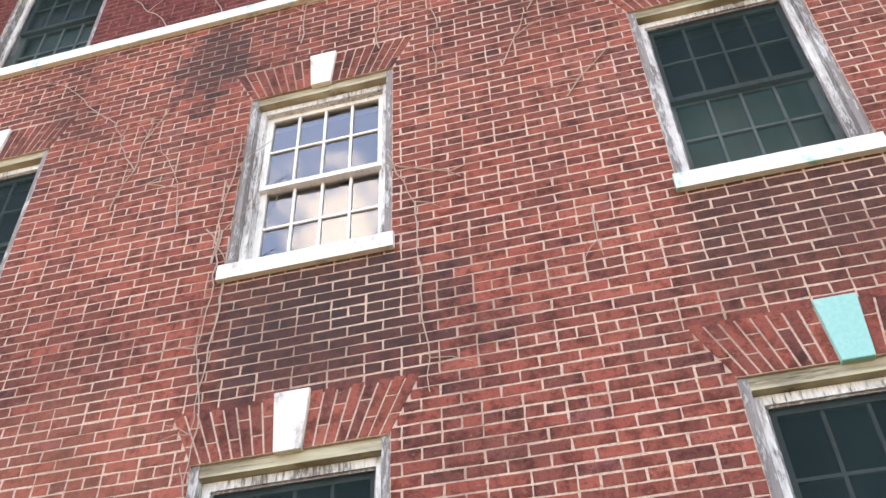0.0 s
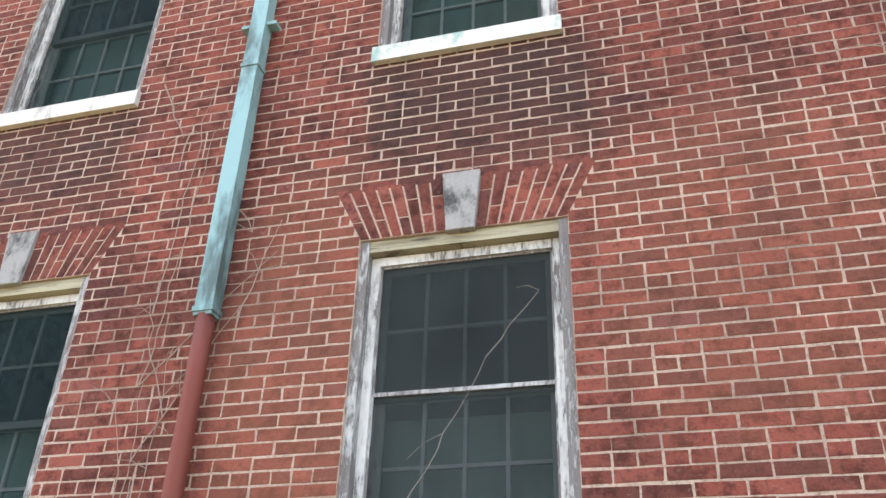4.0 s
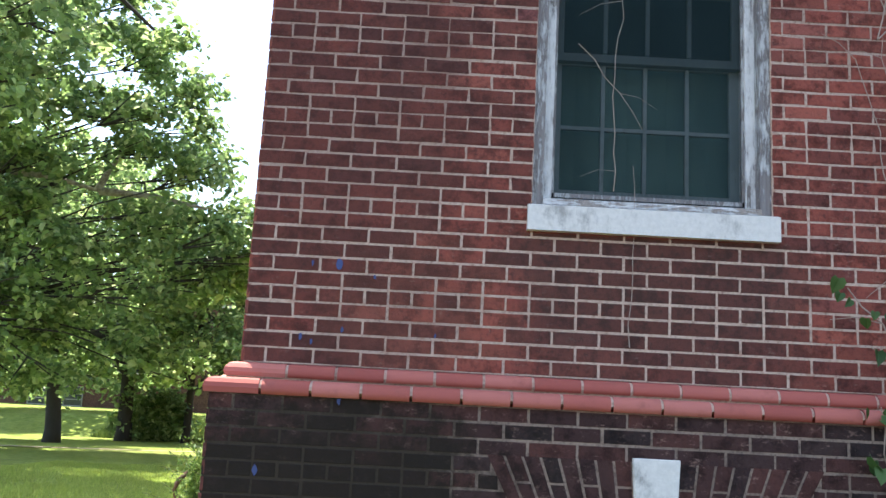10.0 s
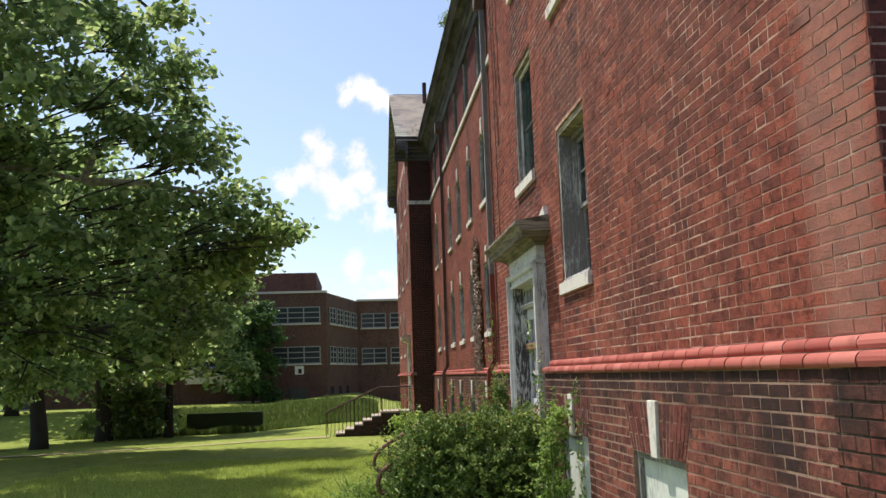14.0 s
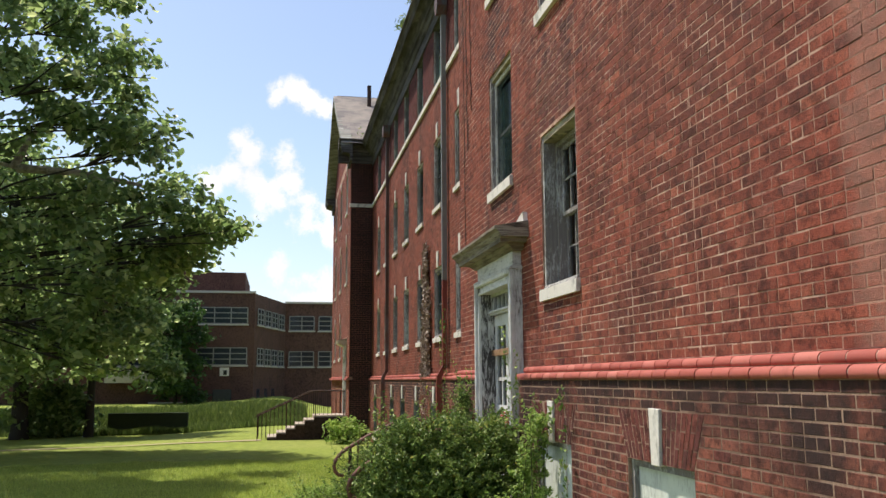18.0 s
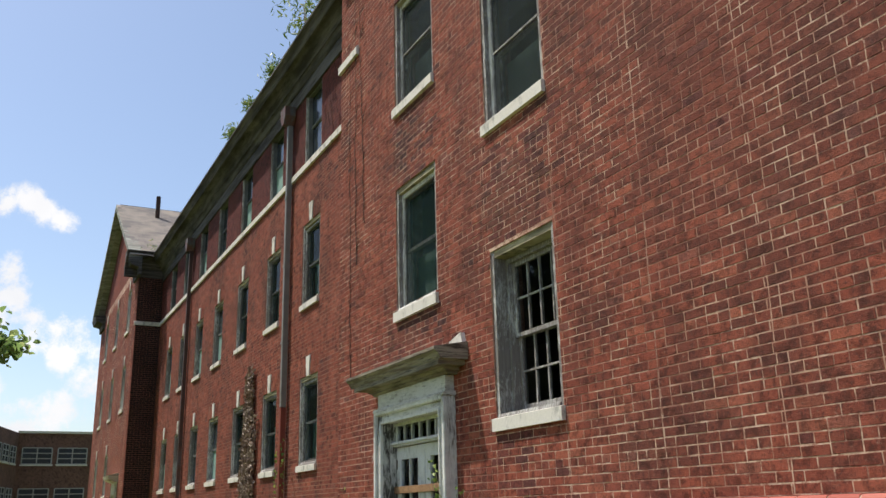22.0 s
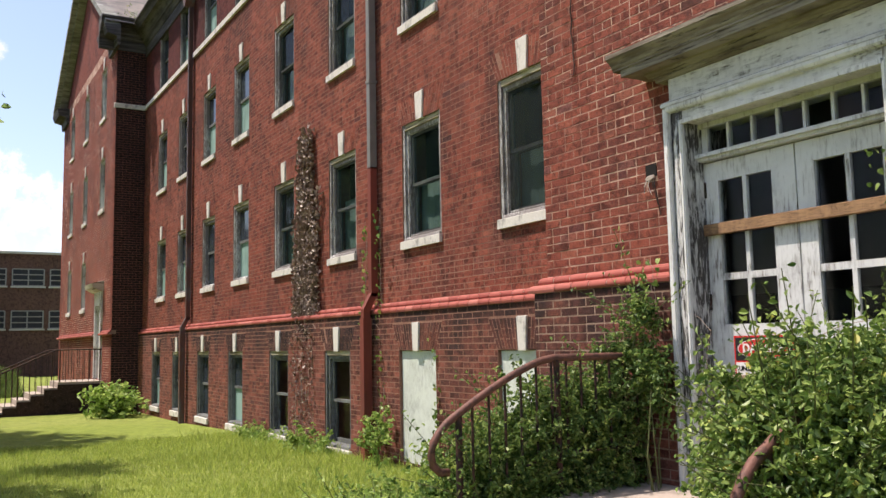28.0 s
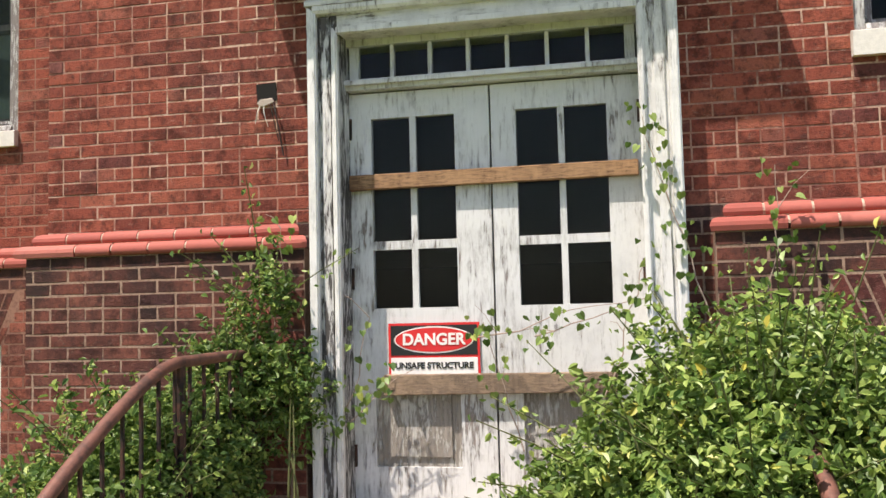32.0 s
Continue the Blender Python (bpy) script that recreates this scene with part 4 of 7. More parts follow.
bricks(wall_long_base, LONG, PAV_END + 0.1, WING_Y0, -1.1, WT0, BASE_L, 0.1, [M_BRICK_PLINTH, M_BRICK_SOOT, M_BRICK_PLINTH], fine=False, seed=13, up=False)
bricks(wall_wing_south, WING_S, -0.1, 0.72, -1.2, 9.6, [], 0.0, [M_SHADED_BRICK, M_SHADED_BRICK, M_SHADED_BRICK], fine=False, seed=15)
bricks(wall_wing_west, WING_W, WING_Y0, WING_Y1, -1.2, 9.6, OPEN_X + [WDOOR], 0.0, [M_BRICK, M_BRICK_SOOT, M_BRICK_ATTIC], fine=False, seed=17)


for ua, ub in ((6.0, 6.38), (8.04, 8.42)):
    jamb_wall = backing("wall_door_jamb", WEST, ua - 0.02, ub + 0.02, -1.2, WT1, [], THICK, 0.0, "narrow strip of brick wall beside the doorcase", M_MORTAR_DARK, 0.0009)
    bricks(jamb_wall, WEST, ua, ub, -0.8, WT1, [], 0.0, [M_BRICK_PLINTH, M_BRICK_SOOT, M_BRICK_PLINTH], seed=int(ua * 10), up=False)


# ---- moulded water table: two courses of rounded bricks ----
def water_table(wall, face, u0, u1, single, skip=(), seed=1, mitre=(False, False)):
    """Two rows of bull-nosed bricks; corners and the ends beside a door are cut on the mitre."""
    rnd = random.Random(seed)
    rows = [((-0.01, WT1 - 0.003), (0.022, WT1 - 0.003), (0.042, WT1 - 0.011), (0.055, WT1 - 0.028), (0.058, WT1 - 0.046), (0.053, WT1 - 0.063), (-0.02, WT1 - 0.063)),
            ((0.03, WT0 + 0.066), (0.088, WT0 + 0.066), (0.108, WT0 + 0.058), (0.12, WT0 + 0.042), (0.124, WT0 + 0.024), (0.119, WT0 + 0.001), (-0.02, WT0 + 0.001))]
    spans, at, cut = [], u0, mitre[0]
    for s, e in skip:
        spans.append((at, s, cut, True))
        at, cut = e, True
    spans.append((at, u1, cut, mitre[1]))
    bm = bmesh.new()

    def run(mesh, prof, a, b, ma, mb):
        va = [mesh.verts.new(face.p(a - (max(d, 0) if ma else 0), d, z)) for d, z in prof]
        vb = [mesh.verts.new(face.p(b + (max(d, 0) if mb else 0), d, z)) for d, z in prof]
        mesh.faces.new(va)
        mesh.faces.new(vb[::-1])
        for i in range(len(va)):
            mesh.faces.new((va[i], vb[i], vb[(i + 1) % len(va)], va[(i + 1) % len(va)]))

    step = MODULE + 0.004
    for k, prof in enumerate(rows):
        shared = None
        for s, e, ms, me_ in spans:
            u = s
            first = True
            while u < e - 0.01:
                width = step * (0.55 if first and k else 1.0)
                a, b = u, u + width
                if e - b < 0.09:
                    b = e
                u = b
                last = b >= e - 1e-6
                if single and not first and not last:
                    if shared is None:
                        b2 = bmesh.new()
                        Face((0, 0), tuple(face.u.xy), tuple(face.n.xy)).run(b2, list(prof), -step / 2 + 0.006, step / 2 - 0.006)
                        bmesh.ops.recalc_face_normals(b2, faces=b2.faces)
                        for f in b2.faces:
                            f.smooth = len(f.verts) == 4
                        for edge in b2.edges:
                            edge.smooth = all(len(f.verts) == 4 for f in edge.link_faces)
                        shared = bpy.data.meshes.new("moulded_brick")
                        b2.to_mesh(shared)
                        b2.free()
                        shared.materials.append(M_WATERTABLE)
                    ob = new("moulded_brick", shared)
                    ob.parent = wall
                    ob.location = face.p((a + b) / 2, rnd.uniform(-0.0015, 0.0015), rnd.uniform(-0.001, 0.001))
                else:
                    run(bm, prof, a + (0 if first else 0.006), b - (0 if last else 0.006), first and ms, last and me_)
                first = False
    ob = part("moulded_band", bm, M_WATERTABLE, wall)
    bm = bmesh.new()
    for s, e, ms, me_ in spans:
        run(bm, [(0.0, WT1 - 0.006), (0.02, WT1 - 0.007), (0.038, WT1 - 0.014), (0.051, WT1 - 0.03), (0.053, WT1 - 0.046), (0.04, WT1 - 0.07), (0.086, WT0 + 0.062), (0.104, WT0 + 0.054), (0.115, WT0 + 0.04), (0.118, WT0 + 0.024), (0.09, WT0 + 0.014), (-0.15, WT0 + 0.014), (-0.15, WT1 - 0.012)], s + 0.004, e - 0.004, ms, me_)
    part("band_mortar", bm, M_MORTAR, wall)


water_table(wall_south, SOUTH, 0.0, SOUTH_END, True, seed=2, mitre=(True, False))
water_table(wall_west, WEST, 0.0, PAV_END, True, [(6.06, 8.24)], seed=4, mitre=(True, True))
water_table(wall_long, LONG, PAV_END, WING_Y0, False, seed=6)
water_table(wall_wing_west, WING_W, WING_Y0, WING_Y1, False, [(30.55, 31.85)], seed=8, mitre=(True, True))


# ---- windows ----
def keystone_arch(face, o, parent, key_mat, proud=0.0, single=False, key_w=(0.15, 0.205), seed=1, brick_mat=None):
    """A flat arch of bricks on edge, leaning out from a stone keystone."""
    rnd = random.Random(seed)
    top, half = o.z1 + o.arch, o.w / 2
    bm = bmesh.new()
    face.prism(bm, [(o.c - key_w[0] / 2, o.z1 - 0.012), (o.c + key_w[0] / 2, o.z1 - 0.012), (o.c + key_w[1] / 2, top + 0.01), (o.c - key_w[1] / 2, top + 0.01)], proud - 0.1, proud + 0.022)
    bmesh.ops.bevel(bm, geom=list(bm.edges), offset=0.004, segments=1, affect="EDGES")
    part("keystone", bm, key_mat, parent)
    joined = bmesh.new()
    n = 8
    for side in (-1, 1):
        for i in range(n):
            lo0, lo1 = key_w[0] / 2 + (half - key_w[0] / 2) * i / n, key_w[0] / 2 + (half - key_w[0] / 2) * (i + 1) / n
            hi0, hi1 = key_w[1] / 2 + (half + o.splay - key_w[1] / 2) * i / n, key_w[1] / 2 + (half + o.splay - key_w[1] / 2) * (i + 1) / n
            cut = 0.34 if i % 2 else 0.66
            zc = o.z1 + o.arch * cut
            for za, zb in ((o.z1 + 0.004, zc - 0.005), (zc + 0.005, top - 0.006)):
                f0, f1 = (za - o.z1) / o.arch, (zb - o.z1) / o.arch
                q = [(lo0 + (hi0 - lo0) * f0 + 0.006, za), (lo1 + (hi1 - lo1) * f0 - 0.006, za), (lo1 + (hi1 - lo1) * f1 - 0.006, zb), (lo0 + (hi0 - lo0) * f1 + 0.006, zb)]
                q = [(o.c + side * u, z) for u, z in q]
                b = bmesh.new() if single else joined
                face.prism(b, q, proud - 0.014, proud + rnd.uniform(-0.001, 0.003))
                if single:
                    part("brick", b, brick_mat or (M_BRICK_SHADE if face is SOUTH else M_BRICK), parent)
    if single:
        joined.free()
    else:
        tagged(part("flat_arch", joined, brick_mat or (M_BRICK_SHADE if face is SOUTH else M_BRICK), parent), kind="stuff")


def window(name, face, o, label, kind_of="screen", sill_mat=None, key_mat=None, proud=0.0, single=False, sill_w=0.02, seed=1, detail=True, sill_h=0.125, cols=4, broken=(), glass=None, casing=None, deep=0.0, blind=1.0, bars=True, screen=None):
    """A double-hung window in its opening: casing, two sashes, panes, screen, shade, sill, keystone and flat arch."""
    w = thing(name, face.p(o.c, 0, o.z0), label, "window", kind="structure")
    h, z0, z1, d = o.w / 2, o.z0, o.z1, proud
    front = proud
    if sill_mat:
        bm = bmesh.new()
        face.run(bm, [(d - 0.2, z0 - 0.004), (d + 0.02, z0 - 0.004), (d + 0.042, z0 - 0.012), (d + 0.042, z0 - sill_h), (d - 0.2, z0 - sill_h)], o.c - h - sill_w, o.c + h + sill_w)
        part("window_sill", bm, sill_mat, w, smooth=False)
    if key_mat:
        keystone_arch(face, o, w, key_mat, proud, single, seed=seed, brick_mat=M_BRICK_BASE if proud else None)
    d = proud - deep
    # casing: grey outer jambs, pale inner stops, wooden sub-sill and head
    bm = bmesh.new()
    for s in (-1, 1):
        face.box(bm, o.c + s * h, o.c + s * (h - 0.05), d - 0.14, front - 0.015, z0, z1)
    part("outer_casing", bm, M_SASH_DARK if proud else M_CASING_GREY, w)
    casing = casing or M_CASING
    bm = bmesh.new()
    face.box(bm, o.c - h + 0.05, o.c + h - 0.05, d - 0.14, front - 0.02, z1 - 0.07, z1 - 0.002)
    part("head_board", bm, M_HEADBOARD, w)
    bm = bmesh.new()
    for s in (-1, 1):
        face.box(bm, o.c + s * (h - 0.05), o.c + s * (h - 0.095), d - 0.16, d - 0.045, z0 + 0.02, z1 - 0.075)
    face.box(bm, o.c - h + 0.095, o.c + h - 0.095, d - 0.16, d - 0.045, z1 - 0.125, z1 - 0.075)
    part("window_frame", bm, casing, w)
    bm = bmesh.new()
    face.run(bm, [(d - 0.16, z0), (front + 0.01, z0), (front - 0.0, z0 + 0.03), (d - 0.045, z0 + 0.05), (d - 0.16, z0 + 0.055)], o.c - h + 0.05, o.c + h - 0.05)
    part("sub_sill", bm, M_SUBSILL if face is SOUTH else casing, w)
    if not detail:
        bm = bmesh.new()
        face.box(bm, o.c - h + 0.09, o.c + h - 0.09, d - 0.16, d - 0.13, z0 + 0.05, (z0 + z1) / 2)
        part("lower_panel", bm, M_SHADE if seed % 3 else M_DARKGLASS, w)
        bm = bmesh.new()
        face.box(bm, o.c - h + 0.09, o.c + h - 0.09, d - 0.145, d - 0.12, (z0 + z1) / 2, z1 - 0.12)
        part("upper_panel", bm, M_DARKGLASS, w)
        bm = bmesh.new()
        face.box(bm, o.c - h + 0.09, o.c + h - 0.09, d - 0.13, d - 0.1, (z0 + z1) / 2 - 0.025, (z0 + z1) / 2 + 0.025)
        part("meeting_rail", bm, M_SASH_DARK, w)
        return w
    a, b = o.c - h + 0.095, o.c + h - 0.095
    za, zb = z0 + 0.055, z1 - 0.125
    zm = (za + zb) / 2
    for nm, lo, hi, dd in (("lower_sash", za, zm + 0.02, d - 0.15), ("upper_sash", zm - 0.02, zb, d - 0.11)):
        bm = bmesh.new()
        r = 0.045
        face.box(bm, a, a + r, dd - 0.02, dd + 0.02, lo, hi)
        face.box(bm, b - r, b, dd - 0.02, dd + 0.02, lo, hi)
        face.box(bm, a + r, b - r, dd - 0.02, dd + 0.02, lo, lo + (0.06 if nm == "lower_sash" else 0.04))
        face.box(bm, a + r, b - r, dd - 0.02, dd + 0.02, hi - 0.04, hi)
        g0, g1, y0, y1 = a + r, b - r, lo + 0.05, hi - 0.04
        for i in range(1, cols if bars else 1):
            u = g0 + (g1 - g0) * i / cols
            face.box(bm, u - 0.009, u + 0.009, dd - 0.014, dd + 0.014, y0, y1)
        if bars:
            face.box(bm, g0, g1, dd - 0.013, dd + 0.013, (y0 + y1) / 2 - 0.009, (y0 + y1) / 2 + 0.009)
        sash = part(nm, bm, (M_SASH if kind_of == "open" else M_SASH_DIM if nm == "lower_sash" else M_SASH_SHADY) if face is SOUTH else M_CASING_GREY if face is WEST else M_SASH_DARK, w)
        rows = 2 if bars else 1
        cols = cols if bars else 1
        for i in range(cols):
            for j in range(rows):
                if (nm, i, j) in broken:
                    continue
                u0, u1 = g0 + (g1 - g0) * i / cols, g0 + (g1 - g0) * (i + 1) / cols
                v0, v1 = y0 + (y1 - y0) * j / rows, y0 + (y1 - y0) * (j + 1) / rows
                bm = bmesh.new()
                tilt = random.uniform(-0.0006, 0.0006)
                face.sheet(bm, u0, u1, dd, v0, v1, tilt)
                ob = part("pane", bm, glass or M_GLASS_DULL, sash)
                ob.visible_shadow = False
    # roller shade hung behind the sashes
    if kind_of in ("screen", "shade", "grey"):
        bm = bmesh.new()
        n = 14
        zt = za + (zb - za) * blind
        top = [bm.verts.new(face.p(a + (b - a) * i / n, d - 0.235 + 0.004 * math.sin(i * 1.9), zt)) for i in range(n + 1)]
        bot = [bm.verts.new(face.p(a + (b - a) * i / n, d - 0.235 + 0.006 * math.sin(i * 1.9 + 0.4), za)) for i in range(n + 1)]
        for i in range(n):
            bm.faces.new((top[i], top[i + 1], bot[i + 1], bot[i]))
        ob = part("roller_shade", bm, M_SHADE, w)
    if kind_of in ("screen", "grey"):
        m = screen or M_SCREEN if kind_of == "screen" else M_SCREEN_GREY
        bm = bmesh.new()
        lo, hi = za + 0.005, zb
        face.sheet(bm, a, b, d - 0.07, lo, hi)
        part("insect_screen", bm, m, w)
        bm = bmesh.new()
        for q in ((a, a + 0.012, lo, hi), (b - 0.012, b, lo, hi), (a, b, lo, lo + 0.02), (a, b, hi - 0.012, hi)):
            face.box(bm, q[0], q[1], d - 0.08, d - 0.06, q[2], q[3])
        if kind_of == "grey":
            face.box(bm, a, b, d - 0.08, d - 0.058, zm - 0.008, zm + 0.012)
        part("screen_rim", bm, M_CASING_GREY, w)
    return w


SILL_S = [M_STONE, M_STONE_GREEN, M_STONE, M_STONE_GREEN, M_STONE]
k = 0
for i, o in enumerate(OPEN_S):
    col, row = i % 5, i // 5
    k += 1
    style = {(2, 1): "open", (2, 2): "open", (3, 2): "open", (1, 0): "grey"}.get((col, row), "screen")
    keys = {(0, 0): M_STONE_SOOT, (1, 0): M_STONE_SOOT, (3, 0): M_KEY_GREEN, (1, 1): M_STONE_GREEN, (0, 1): M_STONE_GREEN}.get((col, row), M_STONE)
    lab = {"open": "white sash window with small panes, reflecting clouds, peeling casing", "grey": "sash window behind a grey insect screen, peeling white casing",
           "screen": "sash window behind a dark green insect screen, peeling casing"}[style]
    window(f"window_{k}", SOUTH, o, lab, style, SILL_S[col] if row < 2 else None, keys if row < 2 else None, single=row < 2 and col < 4, seed=k,
           glass=M_GLASS if style == "open" else None, deep=0.03, blind=0.55 if style == "screen" else 0.45)
for i, o in enumerate(BASE_S):
    k += 1
    w = thing(f"window_{k}", SOUTH.p(o.c, 0.1, o.z0), "boarded basement window under a brick flat arch", "window", kind="structure")
    keystone_arch(SOUTH, o, w, M_STONE, 0.1, i < 3, (0.16, 0.2), k, M_BRICK_BASE)
    bm = bmesh.new()
    SOUTH.box(bm, o.c - o.w / 2 + 0.005, o.c + o.w / 2 - 0.005, 0.0, 0.06, o.z0, o.z1 - 0.005)
    part("plywood_board", bm, M_PLYWOOD, w)
for i, o in enumerate(OPEN_W[:5]):
    k += 1
    style = ["open", "grey", "screen", "grey", "screen"][i]
    lab = ["many-paned sash window with dark panes and bare grey jambs", "window behind a grey screen", "stair window half covered by a green blind", "stair window behind a grey screen", "attic window behind a dark screen"][i]
    window(f"window_{k}", WEST, o, lab, style, M_STONE, None, seed=k, deep=0.1 if i == 0 else 0.02, blind=0.45, casing=M_CASING_GREY if i == 0 else None, bars=i == 0)
for i, o in enumerate(BASE_W):
    k += 1
    w = thing(f"window_{k}", WEST.p(o.c, 0.1, o.z0), "basement window closed with a pale green painted board", "window", kind="structure")
    keystone_arch(WEST, o, w, M_STONE, 0.1, True, (0.13, 0.17), k, M_BRICK_SOOT)
    bm = bmesh.new()
    WEST.box(bm, o.c - o.w / 2 + 0.05, o.c + o.w / 2 - 0.05, -0.02, 0.035, o.z0, o.z1 - 0.05)
    part("plywood_board", bm, M_PLYWOOD, w)
    bm = bmesh.new()
    for s in (-1, 1):
        WEST.box(bm, o.c + s * o.w / 2, o.c + s * (o.w / 2 - 0.05), -0.1, 0.07, o.z0, o.z1)
    WEST.box(bm, o.c - o.w / 2 + 0.05, o.c + o.w / 2 - 0.05, -0.1, 0.07, o.z1 - 0.05, o.z1)
    part("window_frame", bm, M_CASING_GREY, w)
for i, o in enumerate(OPEN_L):
    k += 1
    row, col = i // 8, i % 8
    near = row < 2 and col < 4
    # Attic casings take the dark sash paint in place of the eaves' shadow.
    window(f"window_{k}", LONG, o, "tall sash window with a green blind and pale stone sill" if row < 2 else "attic sash window under the eaves", "screen" if near else "open", M_STONE if row < 2 else None, M_STONE if row < 2 else None,
           single=False, seed=k, detail=near, sill_w=0.005, sill_h=0.11, cols=3, casing=M_CASING_GREY if row < 2 else M_SASH_DARK, blind=0.5 + 0.06 * (col % 3), deep=0.0, screen=M_SCREEN_MID if col == 0 else M_SCREEN_THIN, bars=False)
for i, o in enumerate(BASE_L):
    k += 1
    if i < 2:
        w = thing(f"window_{k}", LONG.p(o.c, 0.1, o.z0), "basement window boarded with pale green plywood", "window", kind="structure")
        keystone_arch(LONG, o, w, M_STONE, 0.1, True, (0.13, 0.17), k, M_BRICK_PLINTH)
        bm = bmesh.new()
        LONG.box(bm, o.c - o.w / 2 + 0.01, o.c + o.w / 2 - 0.01, 0.0, 0.06, o.z0, o.z1 - 0.01)
        part("plywood_board", bm, M_PLYWOOD, w)
    else:
        window(f"window_{k}", LONG, o, "half-sunk basement window with dark panes", "open", M_STONE, M_STONE, proud=0.1, seed=k, detail=i < 4, cols=2, sill_w=0.03, casing=M_SASH_DARK, bars=False)
for i, o in enumerate(OPEN_X):
    k += 1
    window(f"window_{k}", WING_W, o, "sash window with a pale sill in the wing's front", "open", M_STONE, M_STONE, seed=k, detail=False)

# ---- belt course and cornice ----
for nm, face, u0, u1, z, holes in (("belt_south", SOUTH, -0.04, SOUTH_END, 7.815, None), ("belt_long", LONG, PAV_END, WING_Y0, 7.62, None), ("belt_wing", WING_S, -0.15, 0.72, 7.62, None), ("belt_pavilion", WEST, 8.95, PAV_END + 0.03, 7.64, None)):
    bm = bmesh.new()
    u = u0
    while u < u1 - 0.01:
        e = min(u + 1.39, u1)
        face.run(bm, [(-0.05, z), (0.045, z), (0.045, z + 0.115), (0.03, z + 0.135), (-0.05, z + 0.14)], u + 0.002, e - 0.002)
        u = e
    own(nm, bm, M_STONE_GREEN if face is SOUTH else M_STONE, "pale limestone belt course stained green in places", "belt course", kind="structure")


def cornice(name, face, u0, u1, z, out=0.62, boards=None, frieze=None):
    """Frieze board, bed moulding, soffit and crown moulding, each of boards butted end to end."""
    t = thing(name, face.p(u0, 0, z), "weathered wooden cornice with bare streaked boards and rotten gaps", "cornice", kind="structure")
    rnd = random.Random(len(name) * 7)
    boards, frieze = boards or M_CORNICE_SHADED, frieze or M_CORNICE_SHADED
    k = out / 0.62
    rows = [("frieze_board", frieze, [(-0.1, z), (0.03, z), (0.03, z + 0.285), (-0.1, z + 0.285)]),
            ("bed_moulding", boards, [(-0.1, z + 0.3), (0.05 * k, z + 0.3), (0.08 * k, z + 0.33), (0.11 * k, z + 0.39), (0.15 * k, z + 0.42), (-0.1, z + 0.42)]),
            ("cove_moulding", frieze, [(-0.1, z + 0.435), (0.17 * k, z + 0.435), (0.2 * k, z + 0.49), (0.27 * k, z + 0.55), (0.36 * k, z + 0.6), (0.43 * k, z + 0.615), (-0.1, z + 0.62)]),
            ("crown_moulding", boards, [(-0.1, z + 0.63), (0.45 * k, z + 0.63), (0.48 * k, z + 0.66), (0.5 * k, z + 0.71), (0.56 * k, z + 0.77), (out, z + 0.8), (out, z + 0.845), (-0.1, z + 0.86)])]
    for nm, m, prof in rows:
        u = u0
        while u < u1 - 0.3:
            e = u + rnd.uniform(2.6, 4.2)
            if u1 - e < 1.0:
                e = u1
            bm = bmesh.new()
            dz = rnd.uniform(-0.006, 0.004)
            face.run(bm, [(d, h + dz) for d, h in prof], u + 0.003, e - 0.003)
            part(nm, bm, m, t)
            u = e


cornice("cornice_south", SOUTH, -0.6, SOUTH_END, 9.62, 0.62, M_CORNICE, M_FRIEZE)
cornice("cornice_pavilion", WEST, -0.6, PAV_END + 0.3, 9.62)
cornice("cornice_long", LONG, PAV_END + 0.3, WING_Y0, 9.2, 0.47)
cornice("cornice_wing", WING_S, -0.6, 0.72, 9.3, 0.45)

bm = bmesh.new()
low = [bm.verts.new(p) for p in ((-0.5, -0.55, 10.48), (15.1, -0.55, 10.48), (15.1, PAV_END + 0.3, 10.48), (-0.5, PAV_END + 0.3, 10.48))]
top = [bm.verts.new(p) for p in ((4.6, 4.7, 12.6), (10.6, 4.7, 12.6))]
for q in ((low[0], low[1], top[1], top[0]), (low[1], low[2], top[1]), (low[2], low[3], top[0], top[1]), (low[3], low[0], top[0]), tuple(low[::-1])):
    bm.faces.new(q)
own("roof_pavilion", bm, M_SLATE, "grey slate hipped roof of the end pavilion", "roof", kind="structure")
for nm, x0, ya, yb, ze in (("roof_main", 0.32, PAV_END + 0.3, 29.2, 10.06),):
    bm = bmesh.new()
    q = [(x0, ze), (7.4, 13.4), (15, ze)]
    a = [bm.verts.new((x, ya, z)) for x, z in q]
    b = [bm.verts.new((x, yb, z)) for x, z in q]
    bm.faces.new(a)
    bm.faces.new(b[::-1])
    for i in range(3):
        bm.faces.new((a[i], b[i], b[(i + 1) % 3], a[(i + 1) % 3]))
    own(nm, bm, M_SLATE, "grey slate roof of the old building", "roof", kind="structure")

